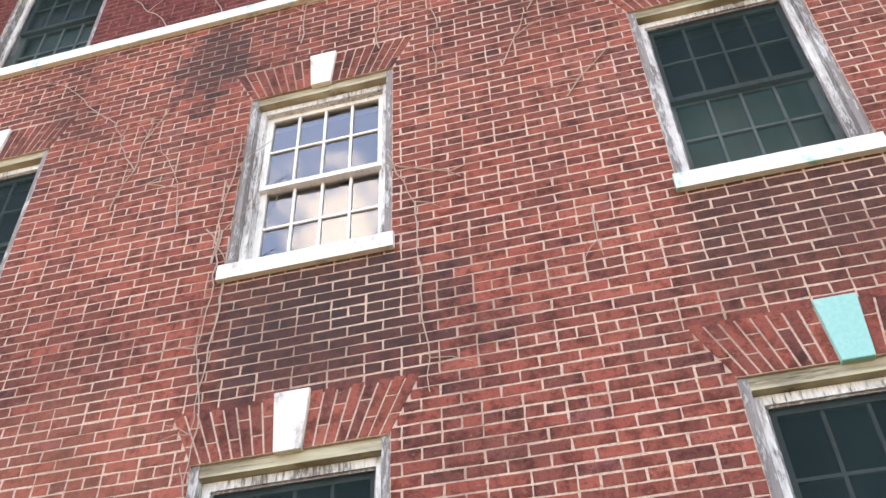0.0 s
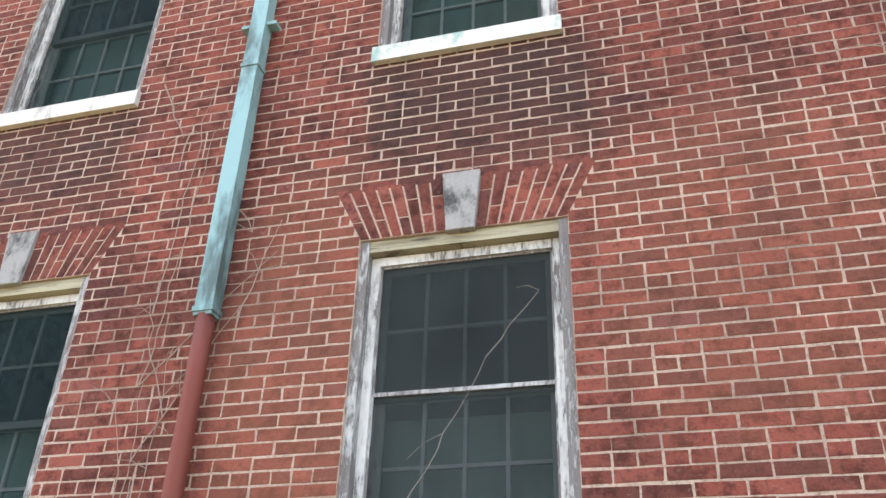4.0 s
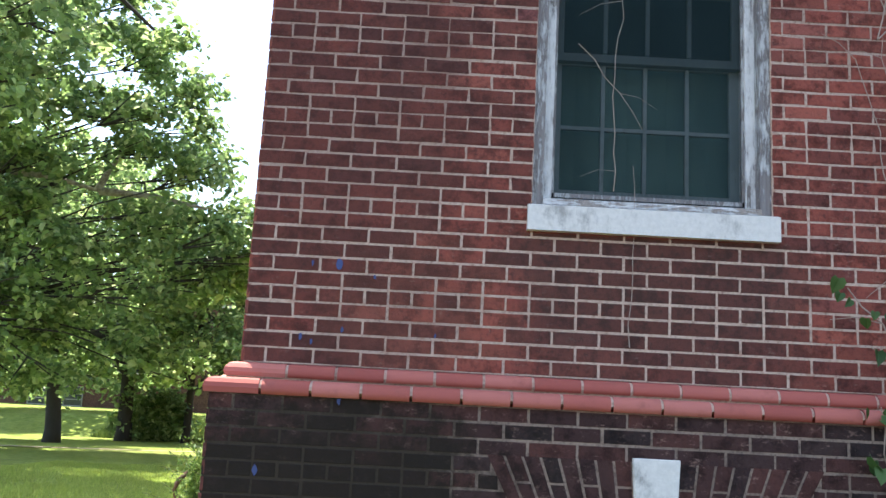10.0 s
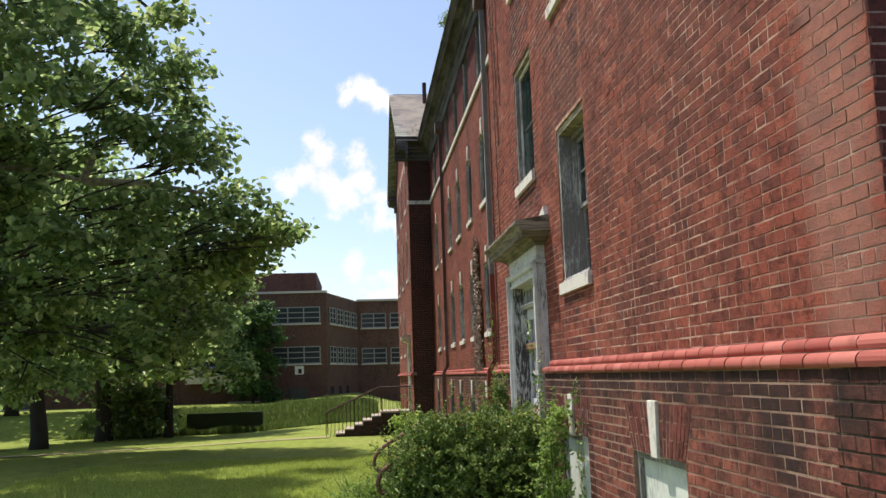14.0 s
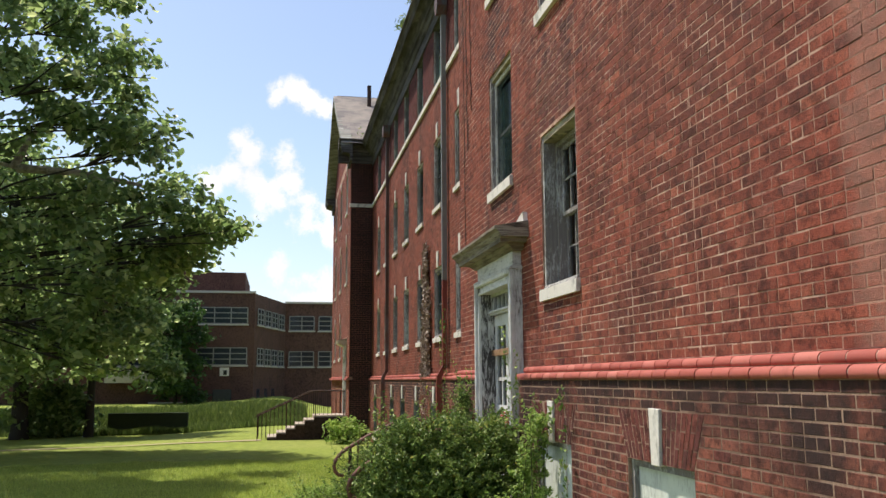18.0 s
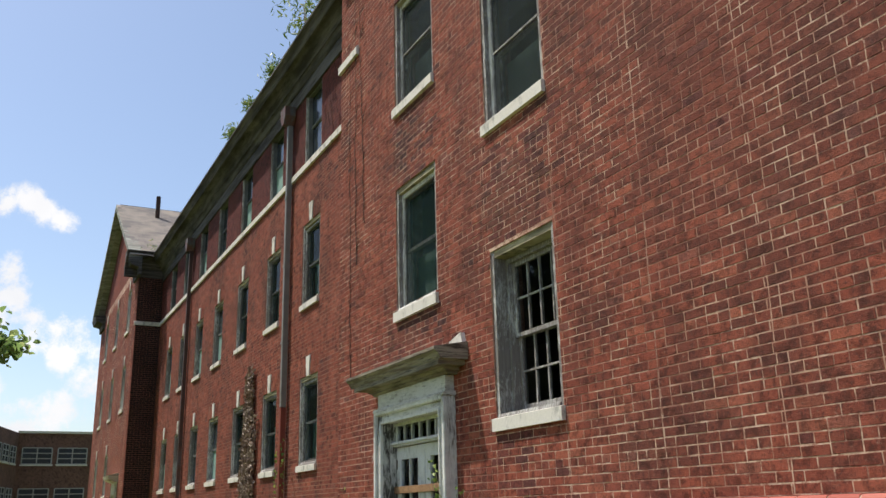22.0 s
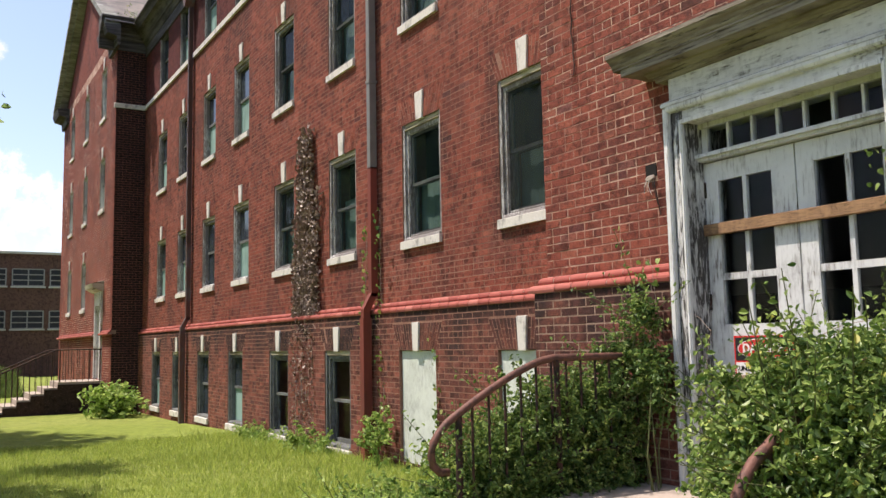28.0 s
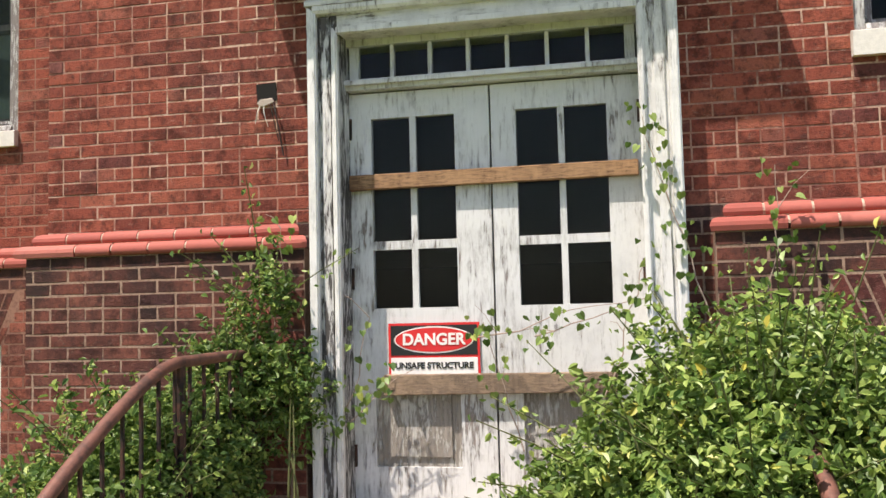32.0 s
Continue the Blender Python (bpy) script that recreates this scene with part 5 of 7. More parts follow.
# ---- main door with its doorcase ----
def build_door():
    c0, c1 = 6.3, 8.085
    dc = thing("doorcase", WEST.p(7.21, 0, -0.1), "peeling white wooden doorcase with a moulded cornice hood", "doorcase", kind="structure")
    bm = bmesh.new()
    for a, b in ((c0, 6.47), (7.95, c1)):
        WEST.box(bm, a, b, -0.3, 0.1, -0.19, 2.43)
        part("jamb_casing", bm, M_DOORCASE if a < 7 else M_DOORCASE_BARE, dc)
        o, q = (a, b) if a < 7 else (b, a)
        k = 1 if a < 7 else -1
        bm = bmesh.new()
        WEST.prism(bm, [(o - 0.012 * k, -0.19), (o + 0.035 * k, -0.19), (o + 0.035 * k, 2.395), (o - 0.012 * k, 2.43)], 0.102, 0.146)
        bmesh.ops.bevel(bm, geom=list(bm.edges), offset=0.007, segments=2, affect="EDGES")
        part("back_band", bm, M_DOORBEAD, dc)
        bm = bmesh.new()
        WEST.box(bm, o + 0.055 * k, o + 0.1 * k, 0.1, 0.112, -0.19, 2.375)
        part("casing_step", bm, M_DOORCASE if a < 7 else M_DOORCASE_BARE, dc)
        bm = bmesh.new()
        WEST.prism(bm, [(q - 0.028 * k, -0.19), (q + 0.004 * k, -0.19), (q + 0.004 * k, 2.29), (q - 0.028 * k, 2.33)], 0.08, 0.122)
        bmesh.ops.bevel(bm, geom=list(bm.edges), offset=0.008, segments=2, affect="EDGES")
        part("inner_bead", bm, M_DOORBEAD, dc)
        bm = bmesh.new()
    WEST.run(bm, [(0.1, 2.285), (0.122, 2.29), (0.122, 2.318), (0.1, 2.325)], 6.47, 7.95)
    WEST.run(bm, [(0.1, 2.385), (0.135, 2.39), (0.146, 2.405), (0.146, 2.428), (0.1, 2.428)], 6.32, 8.065)
    part("head_bead", bm, M_DOORBEAD, dc)
    bm = bmesh.new()
    WEST.box(bm, 6.47, 7.95, -0.3, 0.1, 2.3, 2.43)
    WEST.run(bm, [(0.0, 2.43), (0.15, 2.43), (0.15, 2.452), (0.125, 2.47), (0.0, 2.475)], c0 - 0.02, c1 + 0.02)
    part("head_casing", bm, M_DOORHEAD, dc)
    bm = bmesh.new()
    WEST.box(bm, c0 + 0.02, c1 - 0.02, -0.02, 0.1, 2.475, 2.64)
    part("frieze", bm, M_DOORHEAD, dc)
    bm = bmesh.new()
    e0, e1 = 6.0, 8.4
    for prof, x in (([(0.0, 2.635), (0.115, 2.635), (0.125, 2.65), (0.14, 2.655), (0.14, 2.668), (0.0, 2.668)], 0.23),
                    ([(0.0, 2.668), (0.15, 2.668), (0.165, 2.68), (0.185, 2.69), (0.19, 2.703), (0.0, 2.703)], 0.19),
                    ([(0.0, 2.703), (0.275, 2.703), (0.275, 2.697), (0.3, 2.697), (0.3, 2.75), (0.0, 2.75)], 0.07),
                    ([(0.0, 2.75), (0.31, 2.75), (0.31, 2.764), (0.32, 2.77), (0.33, 2.79), (0.345, 2.808), (0.365, 2.82), (0.37, 2.828), (0.38, 2.832), (0.38, 2.862), (0.0, 2.93)], 0.0)):
        WEST.run(bm, prof, e0 + x, e1 - x)
        part("hood_moulding", bm, M_HOOD, dc)
        bm = bmesh.new()
    WEST.prism(bm, [(6.02, 2.9), (6.34, 2.9), (6.3, 2.97), (6.06, 3.03)], 0.0, 0.05)
    part("flashing_block", bm, M_STONE, dc)
    bm = bmesh.new()
    WEST.box(bm, 6.47, 7.95, -0.3, 0.14, -0.19, -0.09, 0.006)
    part("threshold", bm, M_CONCRETE, dc)

    tr = thing("transom_window", WEST.p(7.21, 0, 2.03), "row of seven small dark panes over the door", "transom", kind="structure")
    bm = bmesh.new()
    WEST.box(bm, 6.47, 7.95, -0.2, -0.03, 2.03, 2.085)
    WEST.box(bm, 6.47, 7.95, -0.17, 0.0, 2.05, 2.072)
    WEST.box(bm, 6.47, 7.95, -0.2, -0.05, 2.265, 2.3)
    n, a, b = 7, 6.51, 7.91
    for i in range(n + 1):
        u = a + (b - a) * i / n
        w = 0.02 if 0 < i < n else 0.04
        WEST.box(bm, u - w / 2 - (0.01 if i == 0 else 0), u + w / 2 + (0.01 if i == n else 0), -0.11, -0.07, 2.085, 2.265)
    part("transom_frame", bm, M_DOOR, tr)
    for i in range(n):
        bm = bmesh.new()
        u0, u1 = a + (b - a) * i / n, a + (b - a) * (i + 1) / n
        WEST.sheet(bm, u0, u1, -0.09, 2.085, 2.265)
        part("pane", bm, M_GLASS_DULL, tr).visible_shadow = False

    for nm, a, b, g0, g1 in (("door_1", 7.215, 7.95, 7.395, 7.835), ("door_2", 6.47, 7.205, 6.63, 7.08)):
        d = thing(nm, WEST.p((a + b) / 2, -0.1, -0.09), "closed white door leaf with flaking paint and six panes", "door", "pair of door leaves", "structure")
        rows = [(1.59, 1.885), (1.245, 1.545), (0.9, 1.2)]
        bm = bmesh.new()
        D0, D1 = -0.135, -0.09
        WEST.box(bm, a, g0, D0, D1, -0.08, 2.02)
        WEST.box(bm, g1, b, D0, D1, -0.08, 2.02)
        WEST.box(bm, g0, g1, D0, D1, 1.885, 2.02)
        WEST.box(bm, g0, g1, D0, D1, 0.52, 0.9)
        WEST.box(bm, g0, g1, D0, D1, -0.08, 0.1)
        for (z0, _), (_, z1) in zip(rows, rows[1:]):
            WEST.box(bm, g0, g1, D0 + 0.01, D1 - 0.004, z1, z0)
        m = (g0 + g1) / 2
        for z0, z1 in rows:
            WEST.box(bm, m - 0.016, m + 0.016, D0 + 0.01, D1 - 0.004, z0, z1)
        part("door_leaf", bm, M_DOOR, d)
        bm = bmesh.new()
        WEST.box(bm, g0, g1, D0 + 0.005, D1 - 0.02, 0.1, 0.52)
        WEST.prism(bm, [(g0 + 0.05, 0.15), (g1 - 0.05, 0.15), (g1 - 0.05, 0.47), (g0 + 0.05, 0.47)], D1 - 0.02, D1 - 0.008)
        part("lower_panel", bm, M_DOORPANEL, d)
        for z0, z1 in rows:
            for u0, u1 in ((g0, m - 0.016), (m + 0.016, g1)):
                bm = bmesh.new()
                WEST.sheet(bm, u0, u1, -0.115, z0, z1)
                part("pane", bm, M_GLASS_DULL, d).visible_shadow = False
        bm = bmesh.new()
        e = b if nm == "door_1" else a
        for z in (0.1, 1.0, 1.78):
            WEST.box(bm, e - 0.012, e + 0.012, D1, D1 + 0.012, z, z + 0.11)
        part("hinges", bm, M_IRON, d)


build_door()
bm = bmesh.new()
WEST.prism(bm, [(6.485, 1.515), (7.945, 1.51), (7.945, 1.588), (6.485, 1.592)], -0.085, -0.045)
bmesh.ops.bevel(bm, geom=list(bm.edges), offset=0.004, segments=1, affect="EDGES")
own("barring_plank", bm, M_BOARD, "raw pine plank nailed across the closed double door", "plank", "planks across the door")
bm = bmesh.new()
WEST.prism(bm, [(6.6, 0.475), (7.78, 0.462), (7.78, 0.565), (6.6, 0.57)], -0.085, -0.04)
bmesh.ops.bevel(bm, geom=list(bm.edges), offset=0.004, segments=1, affect="EDGES")
own("barring_plank", bm, M_BOARD_GREY, "weathered lower plank nailed across the door under the sign", "plank", "planks across the door")


def lettering(text, face, u, d, z, size, material, parent, name):
    """Words in the built-in font, as a thin mesh on a wall; u is the middle."""
    cu = bpy.data.curves.new(name, "FONT")
    cu.body, cu.size, cu.extrude, cu.align_x, cu.align_y = text, size, 0.0012, "CENTER", "CENTER"
    cu.offset = size * 0.03
    tmp = bpy.data.objects.new(name, cu)
    scene.collection.objects.link(tmp)
    me = bpy.data.meshes.new_from_object(tmp.evaluated_get(bpy.context.evaluated_depsgraph_get()))
    bpy.data.objects.remove(tmp)
    right = Vector((0, 0, 1)).cross(face.n)
    rot = Matrix((right, Vector((0, 0, 1)), face.n)).transposed().to_4x4()
    base = PLACE[parent.name]
    me.transform(Matrix.Translation(face.p(u, d, z) - base) @ rot)
    me.materials.append(material)
    ob = new(name, me)
    ob.parent = parent
    PLACE[ob.name] = base
    return ob


def build_sign():
    s = thing("danger_sign", WEST.p(7.525, -0.08, 0.57), "red and white danger sign tucked behind a plank on the door", "sign")
    u0, u1, z0, z1, d = 7.29, 7.76, 0.555, 0.822, -0.078
    bm = bmesh.new()
    WEST.box(bm, u0, u1, d - 0.004, d, z0, z1)
    part("plate", bm, M_SIGN_RED, s, "thin red-rimmed metal plate")
    bm = bmesh.new()
    WEST.box(bm, u0 + 0.012, u1 - 0.012, d, d + 0.002, 0.66, z1 - 0.012)
    part("black_field", bm, M_SIGN_BLACK, s)
    bm = bmesh.new()
    WEST.box(bm, u0 + 0.012, u1 - 0.012, d, d + 0.002, z0, 0.648)
    part("white_field", bm, M_SIGN_WHITE, s)
    for nm, m, rx, rz, e in (("white_oval", M_SIGN_WHITE, 0.205, 0.068, 0.003), ("red_oval", M_SIGN_RED, 0.198, 0.061, 0.0045)):
        bm = bmesh.new()
        WEST.prism(bm, [(7.525 + rx * math.cos(a * math.tau / 40), 0.737 + rz * math.sin(a * math.tau / 40)) for a in range(40)], d, d + e)
        part(nm, bm, m, s)
    lettering("DANGER", WEST, 7.525, d + 0.006, 0.737, 0.08, M_SIGN_WHITE, s, "danger_word")
    lettering("UNSAFE STRUCTURE", WEST, 7.525, d + 0.004, 0.607, 0.043, M_SIGN_BLACK, s, "warning_text")


build_sign()

# black plate painting the dark depth of a missing brick beside the door, with loose ends hanging from it
bm = bmesh.new()
WEST.prism(bm, [(8.315, 2.0), (8.425, 1.995), (8.43, 2.09), (8.32, 2.095)], -0.01, 0.0045)
own("wall_hole", bm, M_BLACK, "dark square hole of a missing brick beside the door", "hole", kind="structure")
rag = thing("torn_flashing", WEST.p(8.37, 0.02, 1.99), "torn pale scraps and wires hanging from the wall hole", "debris")
bm = bmesh.new()
WEST.prism(bm, [(8.335, 2.01), (8.4, 2.005), (8.425, 1.985), (8.4, 1.965), (8.36, 1.975), (8.325, 1.985)], 0.004, 0.022)
bmesh.ops.bevel(bm, geom=list(bm.edges), offset=0.004, segments=1, affect="EDGES")
part("plaster_scrap", bm, M_CONCRETE, rag)
for u0, u1, z1, r in ((8.35, 8.3, 1.78, 0.004), (8.385, 8.36, 1.86, 0.003), (8.4, 8.43, 1.88, 0.003), (8.335, 8.275, 1.7, 0.006)):
    bm = bmesh.new()
    tube(bm, [WEST.p(u0, 0.012, 1.995), WEST.p(u0 * 0.6 + u1 * 0.4, 0.035, 1.93), WEST.p(u1, 0.02, z1)], r, 6, r * 0.7)
    part("wire", bm, M_IRON if r > 0.003 else M_STONE, rag)

# upright bead joints in the pavilion wall
for u, za, zb in ((2.16, WT1, 7.5), (3.23, WT1, 9.0), (4.385, WT1, 2.0), (4.39, 3.72, 9.0), (5.515, WT1, 2.0), (5.57, 3.72, 9.0)):
    bm = bmesh.new()
    n = int((zb - za) / 0.3)
    pts = [(u + 0.006 * math.sin(i * 2.1 + u), za + (zb - za) * i / n) for i in range(n + 1)]
    for (a0, b0), (a1, b1) in zip(pts, pts[1:]):
        WEST.prism(bm, [(a0 - 0.0045, b0), (a0 + 0.0045, b0), (a1 + 0.0045, b1), (a1 - 0.0045, b1)], -0.003, 0.0016)
    own("joint_bead", bm, M_MORTAR_WEST, "pale upright bead of mortar in the brick wall", "joint", kind="structure")

# ---- stoop, steps and rails ----
bm = bmesh.new()
for a, b, z in ((-0.1, -1.15, -0.19), (-1.15, -1.5, -0.36), (-1.5, -1.85, -0.53)):
    wbox(bm, (b, 6.02, -1.2), (a, 8.42, z), 0.012)
own("stoop", bm, M_CONCRETE, "worn concrete stoop and steps below the door", "steps", kind="structure")


def railing(y, label):
    r = thing("stair_railing", (-1.0, y, -0.3), label, "railing", "stoop railings")
    def top(x):
        if x > -1.0:
            return 0.70
        return 0.70 - 0.5 * (-1.0 - x) ** 1.35
    path = [(x, y, top(x)) for x in np.linspace(-0.05, -1.8, 18)]
    path += [(x, y, z) for x, z in ((-1.86, 0.272), (-1.905, 0.21), (-1.92, 0.14), (-1.905, 0.075), (-1.86, 0.035), (-1.8, 0.03))]
    bm = bmesh.new()
    tube(bm, path, 0.025, 10)
    part("handrail", bm, M_RAIL, r, "rust-brown curled handrail", True)
    bm = bmesh.new()
    tube(bm, [(x, y, top(x) - 0.62 if x > -1.2 else top(x) - 0.66) for x in np.linspace(-0.05, -1.75, 10)], 0.013, 6)
    part("bottom_rail", bm, M_IRON, r)
    for x in (-0.95, -1.72):
        bm = bmesh.new()
        tube(bm, [(x, y, top(x)), (x, y, -0.75)], 0.022, 8)
        part("post", bm, M_IRON, r)
    for i in range(13):
        x = -0.12 - i * 0.125
        bm = bmesh.new()
        tube(bm, [(x, y, top(x) - 0.02), (x, y, top(x) - 0.63)], 0.009, 6)
        part("baluster", bm, M_IRON, r)


railing(8.36, "rusty iron stair railing overgrown with leafy vines")
railing(6.06, "rusty iron stair railing buried in a leafy bush")


# ---- downpipes ----
def downpipe_south():
    p = thing("downpipe", (3.19, -0.1, 1.0), "square downpipe, green copper above and red painted below", "downpipe")
    F = SOUTH
    bm = bmesh.new()
    F.box(bm, 3.14, 3.245, 0.03, 0.12, 3.31, 9.25)
    for z in (3.33, 5.0, 6.4):
        F.box(bm, 3.133, 3.252, 0.024, 0.127, z, z + 0.03)
    F.box(bm, 3.07, 3.31, 0.028, 0.1, 5.35, 5.375)
    part("copper_pipe", bm, M_COPPER, p, "turquoise verdigris copper pipe")
    bm = bmesh.new()
    F.box(bm, 3.03, 3.355, 0.02, 0.27, 9.27, 9.53, 0.006)
    F.box(bm, 3.005, 3.38, 0.01, 0.295, 9.53, 9.565, 0.005)
    F.box(bm, 3.015, 3.37, 0.015, 0.285, 9.25, 9.272, 0.004)
    lo = [bm.verts.new(F.p(u, d, 9.0)) for u, d in ((3.14, 0.03), (3.245, 0.03), (3.245, 0.12), (3.14, 0.12))]
    hi = [bm.verts.new(F.p(u, d, 9.25)) for u, d in ((3.05, 0.02), (3.335, 0.02), (3.335, 0.25), (3.05, 0.25))]
    bm.faces.new(lo)
    bm.faces.new(hi[::-1])
    for i in range(4):
        bm.faces.new((lo[i], hi[i], hi[(i + 1) % 4], lo[(i + 1) % 4]))
    F.prism(bm, [(3.193, 9.32), (3.28, 9.4), (3.193, 9.48), (3.106, 9.4)], 0.27, 0.278)
    part("leader_head", bm, M_COPPER, p)
    bm = bmesh.new()
    tube(bm, [F.p(3.19, 0.13, 9.5), F.p(3.19, 0.2, 9.66), F.p(3.19, 0.46, 9.98)], 0.05, 10)
    part("spout", bm, M_FRIEZE, p)
    bm = bmesh.new()
    tube(bm, [F.p(3.193, 0.076, z) for z in (1.46, 2.2, 3.0, 3.32)], 0.049, 16)
    part("red_pipe", bm, M_PIPE, p, "round pipe of rust-red paint", True)
    bm = bmesh.new()
    F.run(bm, [(0.03, 1.52), (0.122, 1.52), (0.24, 1.3), (0.24, 1.2), (0.15, 1.2), (0.15, 1.27)], 3.14, 3.25)
    part("elbow", bm, M_PIPE, p)
    bm = bmesh.new()
    F.box(bm, 3.145, 3.245, 0.145, 0.235, ground_z(3.2, -0.3) - 0.1, 1.21)
    part("lower_pipe", bm, M_PIPE, p)


downpipe_south()


def downpipe_long(y, big):
    p = thing("downpipe", (0.6, y, -0.8), "dark rusty downpipe fixed to the long brick wall", "downpipe", "long wall downpipes")
    F = LONG
    w = 0.047
    bm = bmesh.new()
    F.box(bm, y - w, y + w, 0.03, 0.13, 3.2, 8.9)
    for z in (4.4, 5.9, 7.3):
        F.box(bm, y - w - 0.012, y + w + 0.012, 0.02, 0.14, z, z + 0.04)
    part("upper_pipe", bm, plain("grey_zinc_pipe" if big else "brown_pipe", (0.22, 0.22, 0.21) if big else (0.1, 0.06, 0.05), 0.55, 0.3), p)
    bm = bmesh.new()
    F.box(bm, y - w, y + w, 0.03, 0.13, 1.45, 3.22)
    F.run(bm, [(0.03, 1.5), (0.13, 1.5), (0.25, 1.28), (0.25, 1.15), (0.15, 1.15), (0.15, 1.26)], y - w, y + w)
    F.box(bm, y - w - 0.01, y + w + 0.01, 0.14, 0.26, -1.1, 1.16)
    part("lower_pipe", bm, M_PIPE if big else M_PIPE_DARK, p)
    bm = bmesh.new()
    F.prism(bm, [(y - 0.16, 9.25), (y + 0.16, 9.25), (y + 0.16, 9.05), (y + 0.06, 8.88), (y - 0.06, 8.88), (y - 0.16, 9.05)], 0.02, 0.24)
    part("leader_head", bm, M_PIPE_DARK, p)


downpipe_long(14.34, True)
downpipe_long(24.0, False)

# ---- roof edge plants and wing gable ----
bm = bmesh.new()
ym, z0, z1 = 34.4, 9.7, 13.25
WING_W.prism(bm, [(WING_Y0, 9.6), (WING_Y1, 9.6), (WING_Y1, z0), (ym, z1 - 0.1), (WING_Y0, z0)], -0.36, -0.002)
own("wall_wing_gable", bm, M_BRICK, "brick gable of the wing", "wall", kind="structure")
rake = thing("wing_gable_trim", (-0.3, ym, z0), "weathered wooden raking cornice on the gable", "gable trim", kind="structure")
for s, e in (((WING_Y0 - 0.45, z0), (ym, z1)), ((WING_Y1 + 0.45, z0), (ym, z1))):
    bm = bmesh.new()
    off = Vector((0, 0, 0.28))
    for d0, d1, h in ((0.0, 0.25, 0.0), (0.25, 0.42, 0.12)):
        a = [WING_W.p(s[0], d, s[1] + hh) for d, hh in ((d0, h), (d1, h), (d1, 0.32), (d0, 0.32))]
        b = [WING_W.p(e[0], d, e[1] + hh) for d, hh in ((d0, h), (d1, h), (d1, 0.32), (d0, 0.32))]
        va, vb = [bm.verts.new(p) for p in a], [bm.verts.new(p) for p in b]
        bm.faces.new(va)
        bm.faces.new(vb[::-1])
        for i in range(4):
            bm.faces.new((va[i], vb[i], vb[(i + 1) % 4], va[(i + 1) % 4]))
    part("raking_cornice", bm, M_GABLE, rake)
for y0, y1 in ((WING_Y0 - 0.5, WING_Y0 + 0.9), (WING_Y1 - 0.9, WING_Y1 + 0.5)):
    bm = bmesh.new()
    WING_W.run(bm, [(0, 9.3), (0.08, 9.3), (0.1, 9.55), (0.36, 9.62), (0.42, 9.8), (0.42, 9.86), (0, 9.9)], y0, y1)
    part("cornice_return", bm, M_CORNICE_SHADED, rake)


def slates(name, a0, a1, b0, label):
    """A roof slope laid with courses of slates; a0-a1 is the eave, b0 lies above a0."""
    r = thing(name, a0, label, "roof", kind="structure")
    e, up = Vector(a1) - Vector(a0), Vector(b0) - Vector(a0)
    n = e.cross(up).normalized()
    if n.z < 0:
        n = -n
    bm = bmesh.new()
    vs = [bm.verts.new(Vector(p)) for p in (a0, a1, Vector(a1) + up, b0)]
    bm.faces.new(vs)
    part("roof_deck", bm, M_SLATE, r)
    rows, cols = max(int(up.length / 0.24), 1), int(e.length / 0.3)
    verts, faces = [], []
    rnd = random.Random(8)
    for i in range(rows):
        for j in range(cols):
            s = (j + (0.5 if i % 2 else 0)) / cols
            p = Vector(a0) + e * s + up * (i / rows) + n * (0.02 + rnd.uniform(0, 0.006))
            q, w = up / rows * 1.12, e / cols * 0.97
            k = len(verts)
            for v in (p, p + w, p + w + q - n * 0.012, p + q - n * 0.012):
                verts.append(tuple(v))
            faces.append((k, k + 1, k + 2, k + 3))
    tagged(quads_mesh("slates", verts, faces, [M_SLATE], [0] * len(faces), r, Vector(a0)), kind="stuff")


slates("roof_wing_south", (-0.5, WING_Y0 - 0.5, z0 + 0.25), (9.5, WING_Y0 - 0.5, z0 + 0.25), (-0.5, ym, z1 + 0.36), "pale grey slate slope of the wing roof")
slates("roof_wing_north", (-0.5, WING_Y1 + 0.5, z0 + 0.25), (9.5, WING_Y1 + 0.5, z0 + 0.25), (-0.5, ym, z1 + 0.36), "grey slate slope of the wing roof")
bm = bmesh.new()
tube(bm, [(0.95, ym - 1.2, z1 - 1.3), (0.95, ym - 1.2, z1 + 0.5)], 0.09, 12)
own("vent_pipe", bm, M_IRON, "dark iron vent pipe standing on the slate roof", "vent pipe")

# ---- wing steps, rail and side door ----
st = thing("wing_steps", (-1.5, 31.2, -0.9), "concrete steps with a dark side leading to the wing door", "steps", kind="structure")
bm = bmesh.new()
wbox(bm, (-1.3, 30.3, -1.4), (-0.1, 32.1, -0.07), 0.01)
part("landing", bm, M_CONCRETE, st)
for i in range(6):
    bm = bmesh.new()
    wbox(bm, (-1.3 - 0.34 * (i + 1), 30.3, -1.4), (-1.3 - 0.34 * i, 32.1, -0.07 - 0.15 * (i + 1)), 0.008)
    part("step", bm, M_CONCRETE, st)
    # Near-black panel that puts the side's shade on the pale step.
    bm = bmesh.new()
    wbox(bm, (-1.3 - 0.34 * (i + 1), 30.26, -1.5), (-1.3 - 0.34 * i, 30.297, -0.12 - 0.15 * (i + 1)))
    part("side_wall", bm, M_SHADED_BRICK, st)
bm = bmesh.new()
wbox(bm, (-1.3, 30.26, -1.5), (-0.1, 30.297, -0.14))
part("side_wall", bm, M_SHADED_BRICK, st)
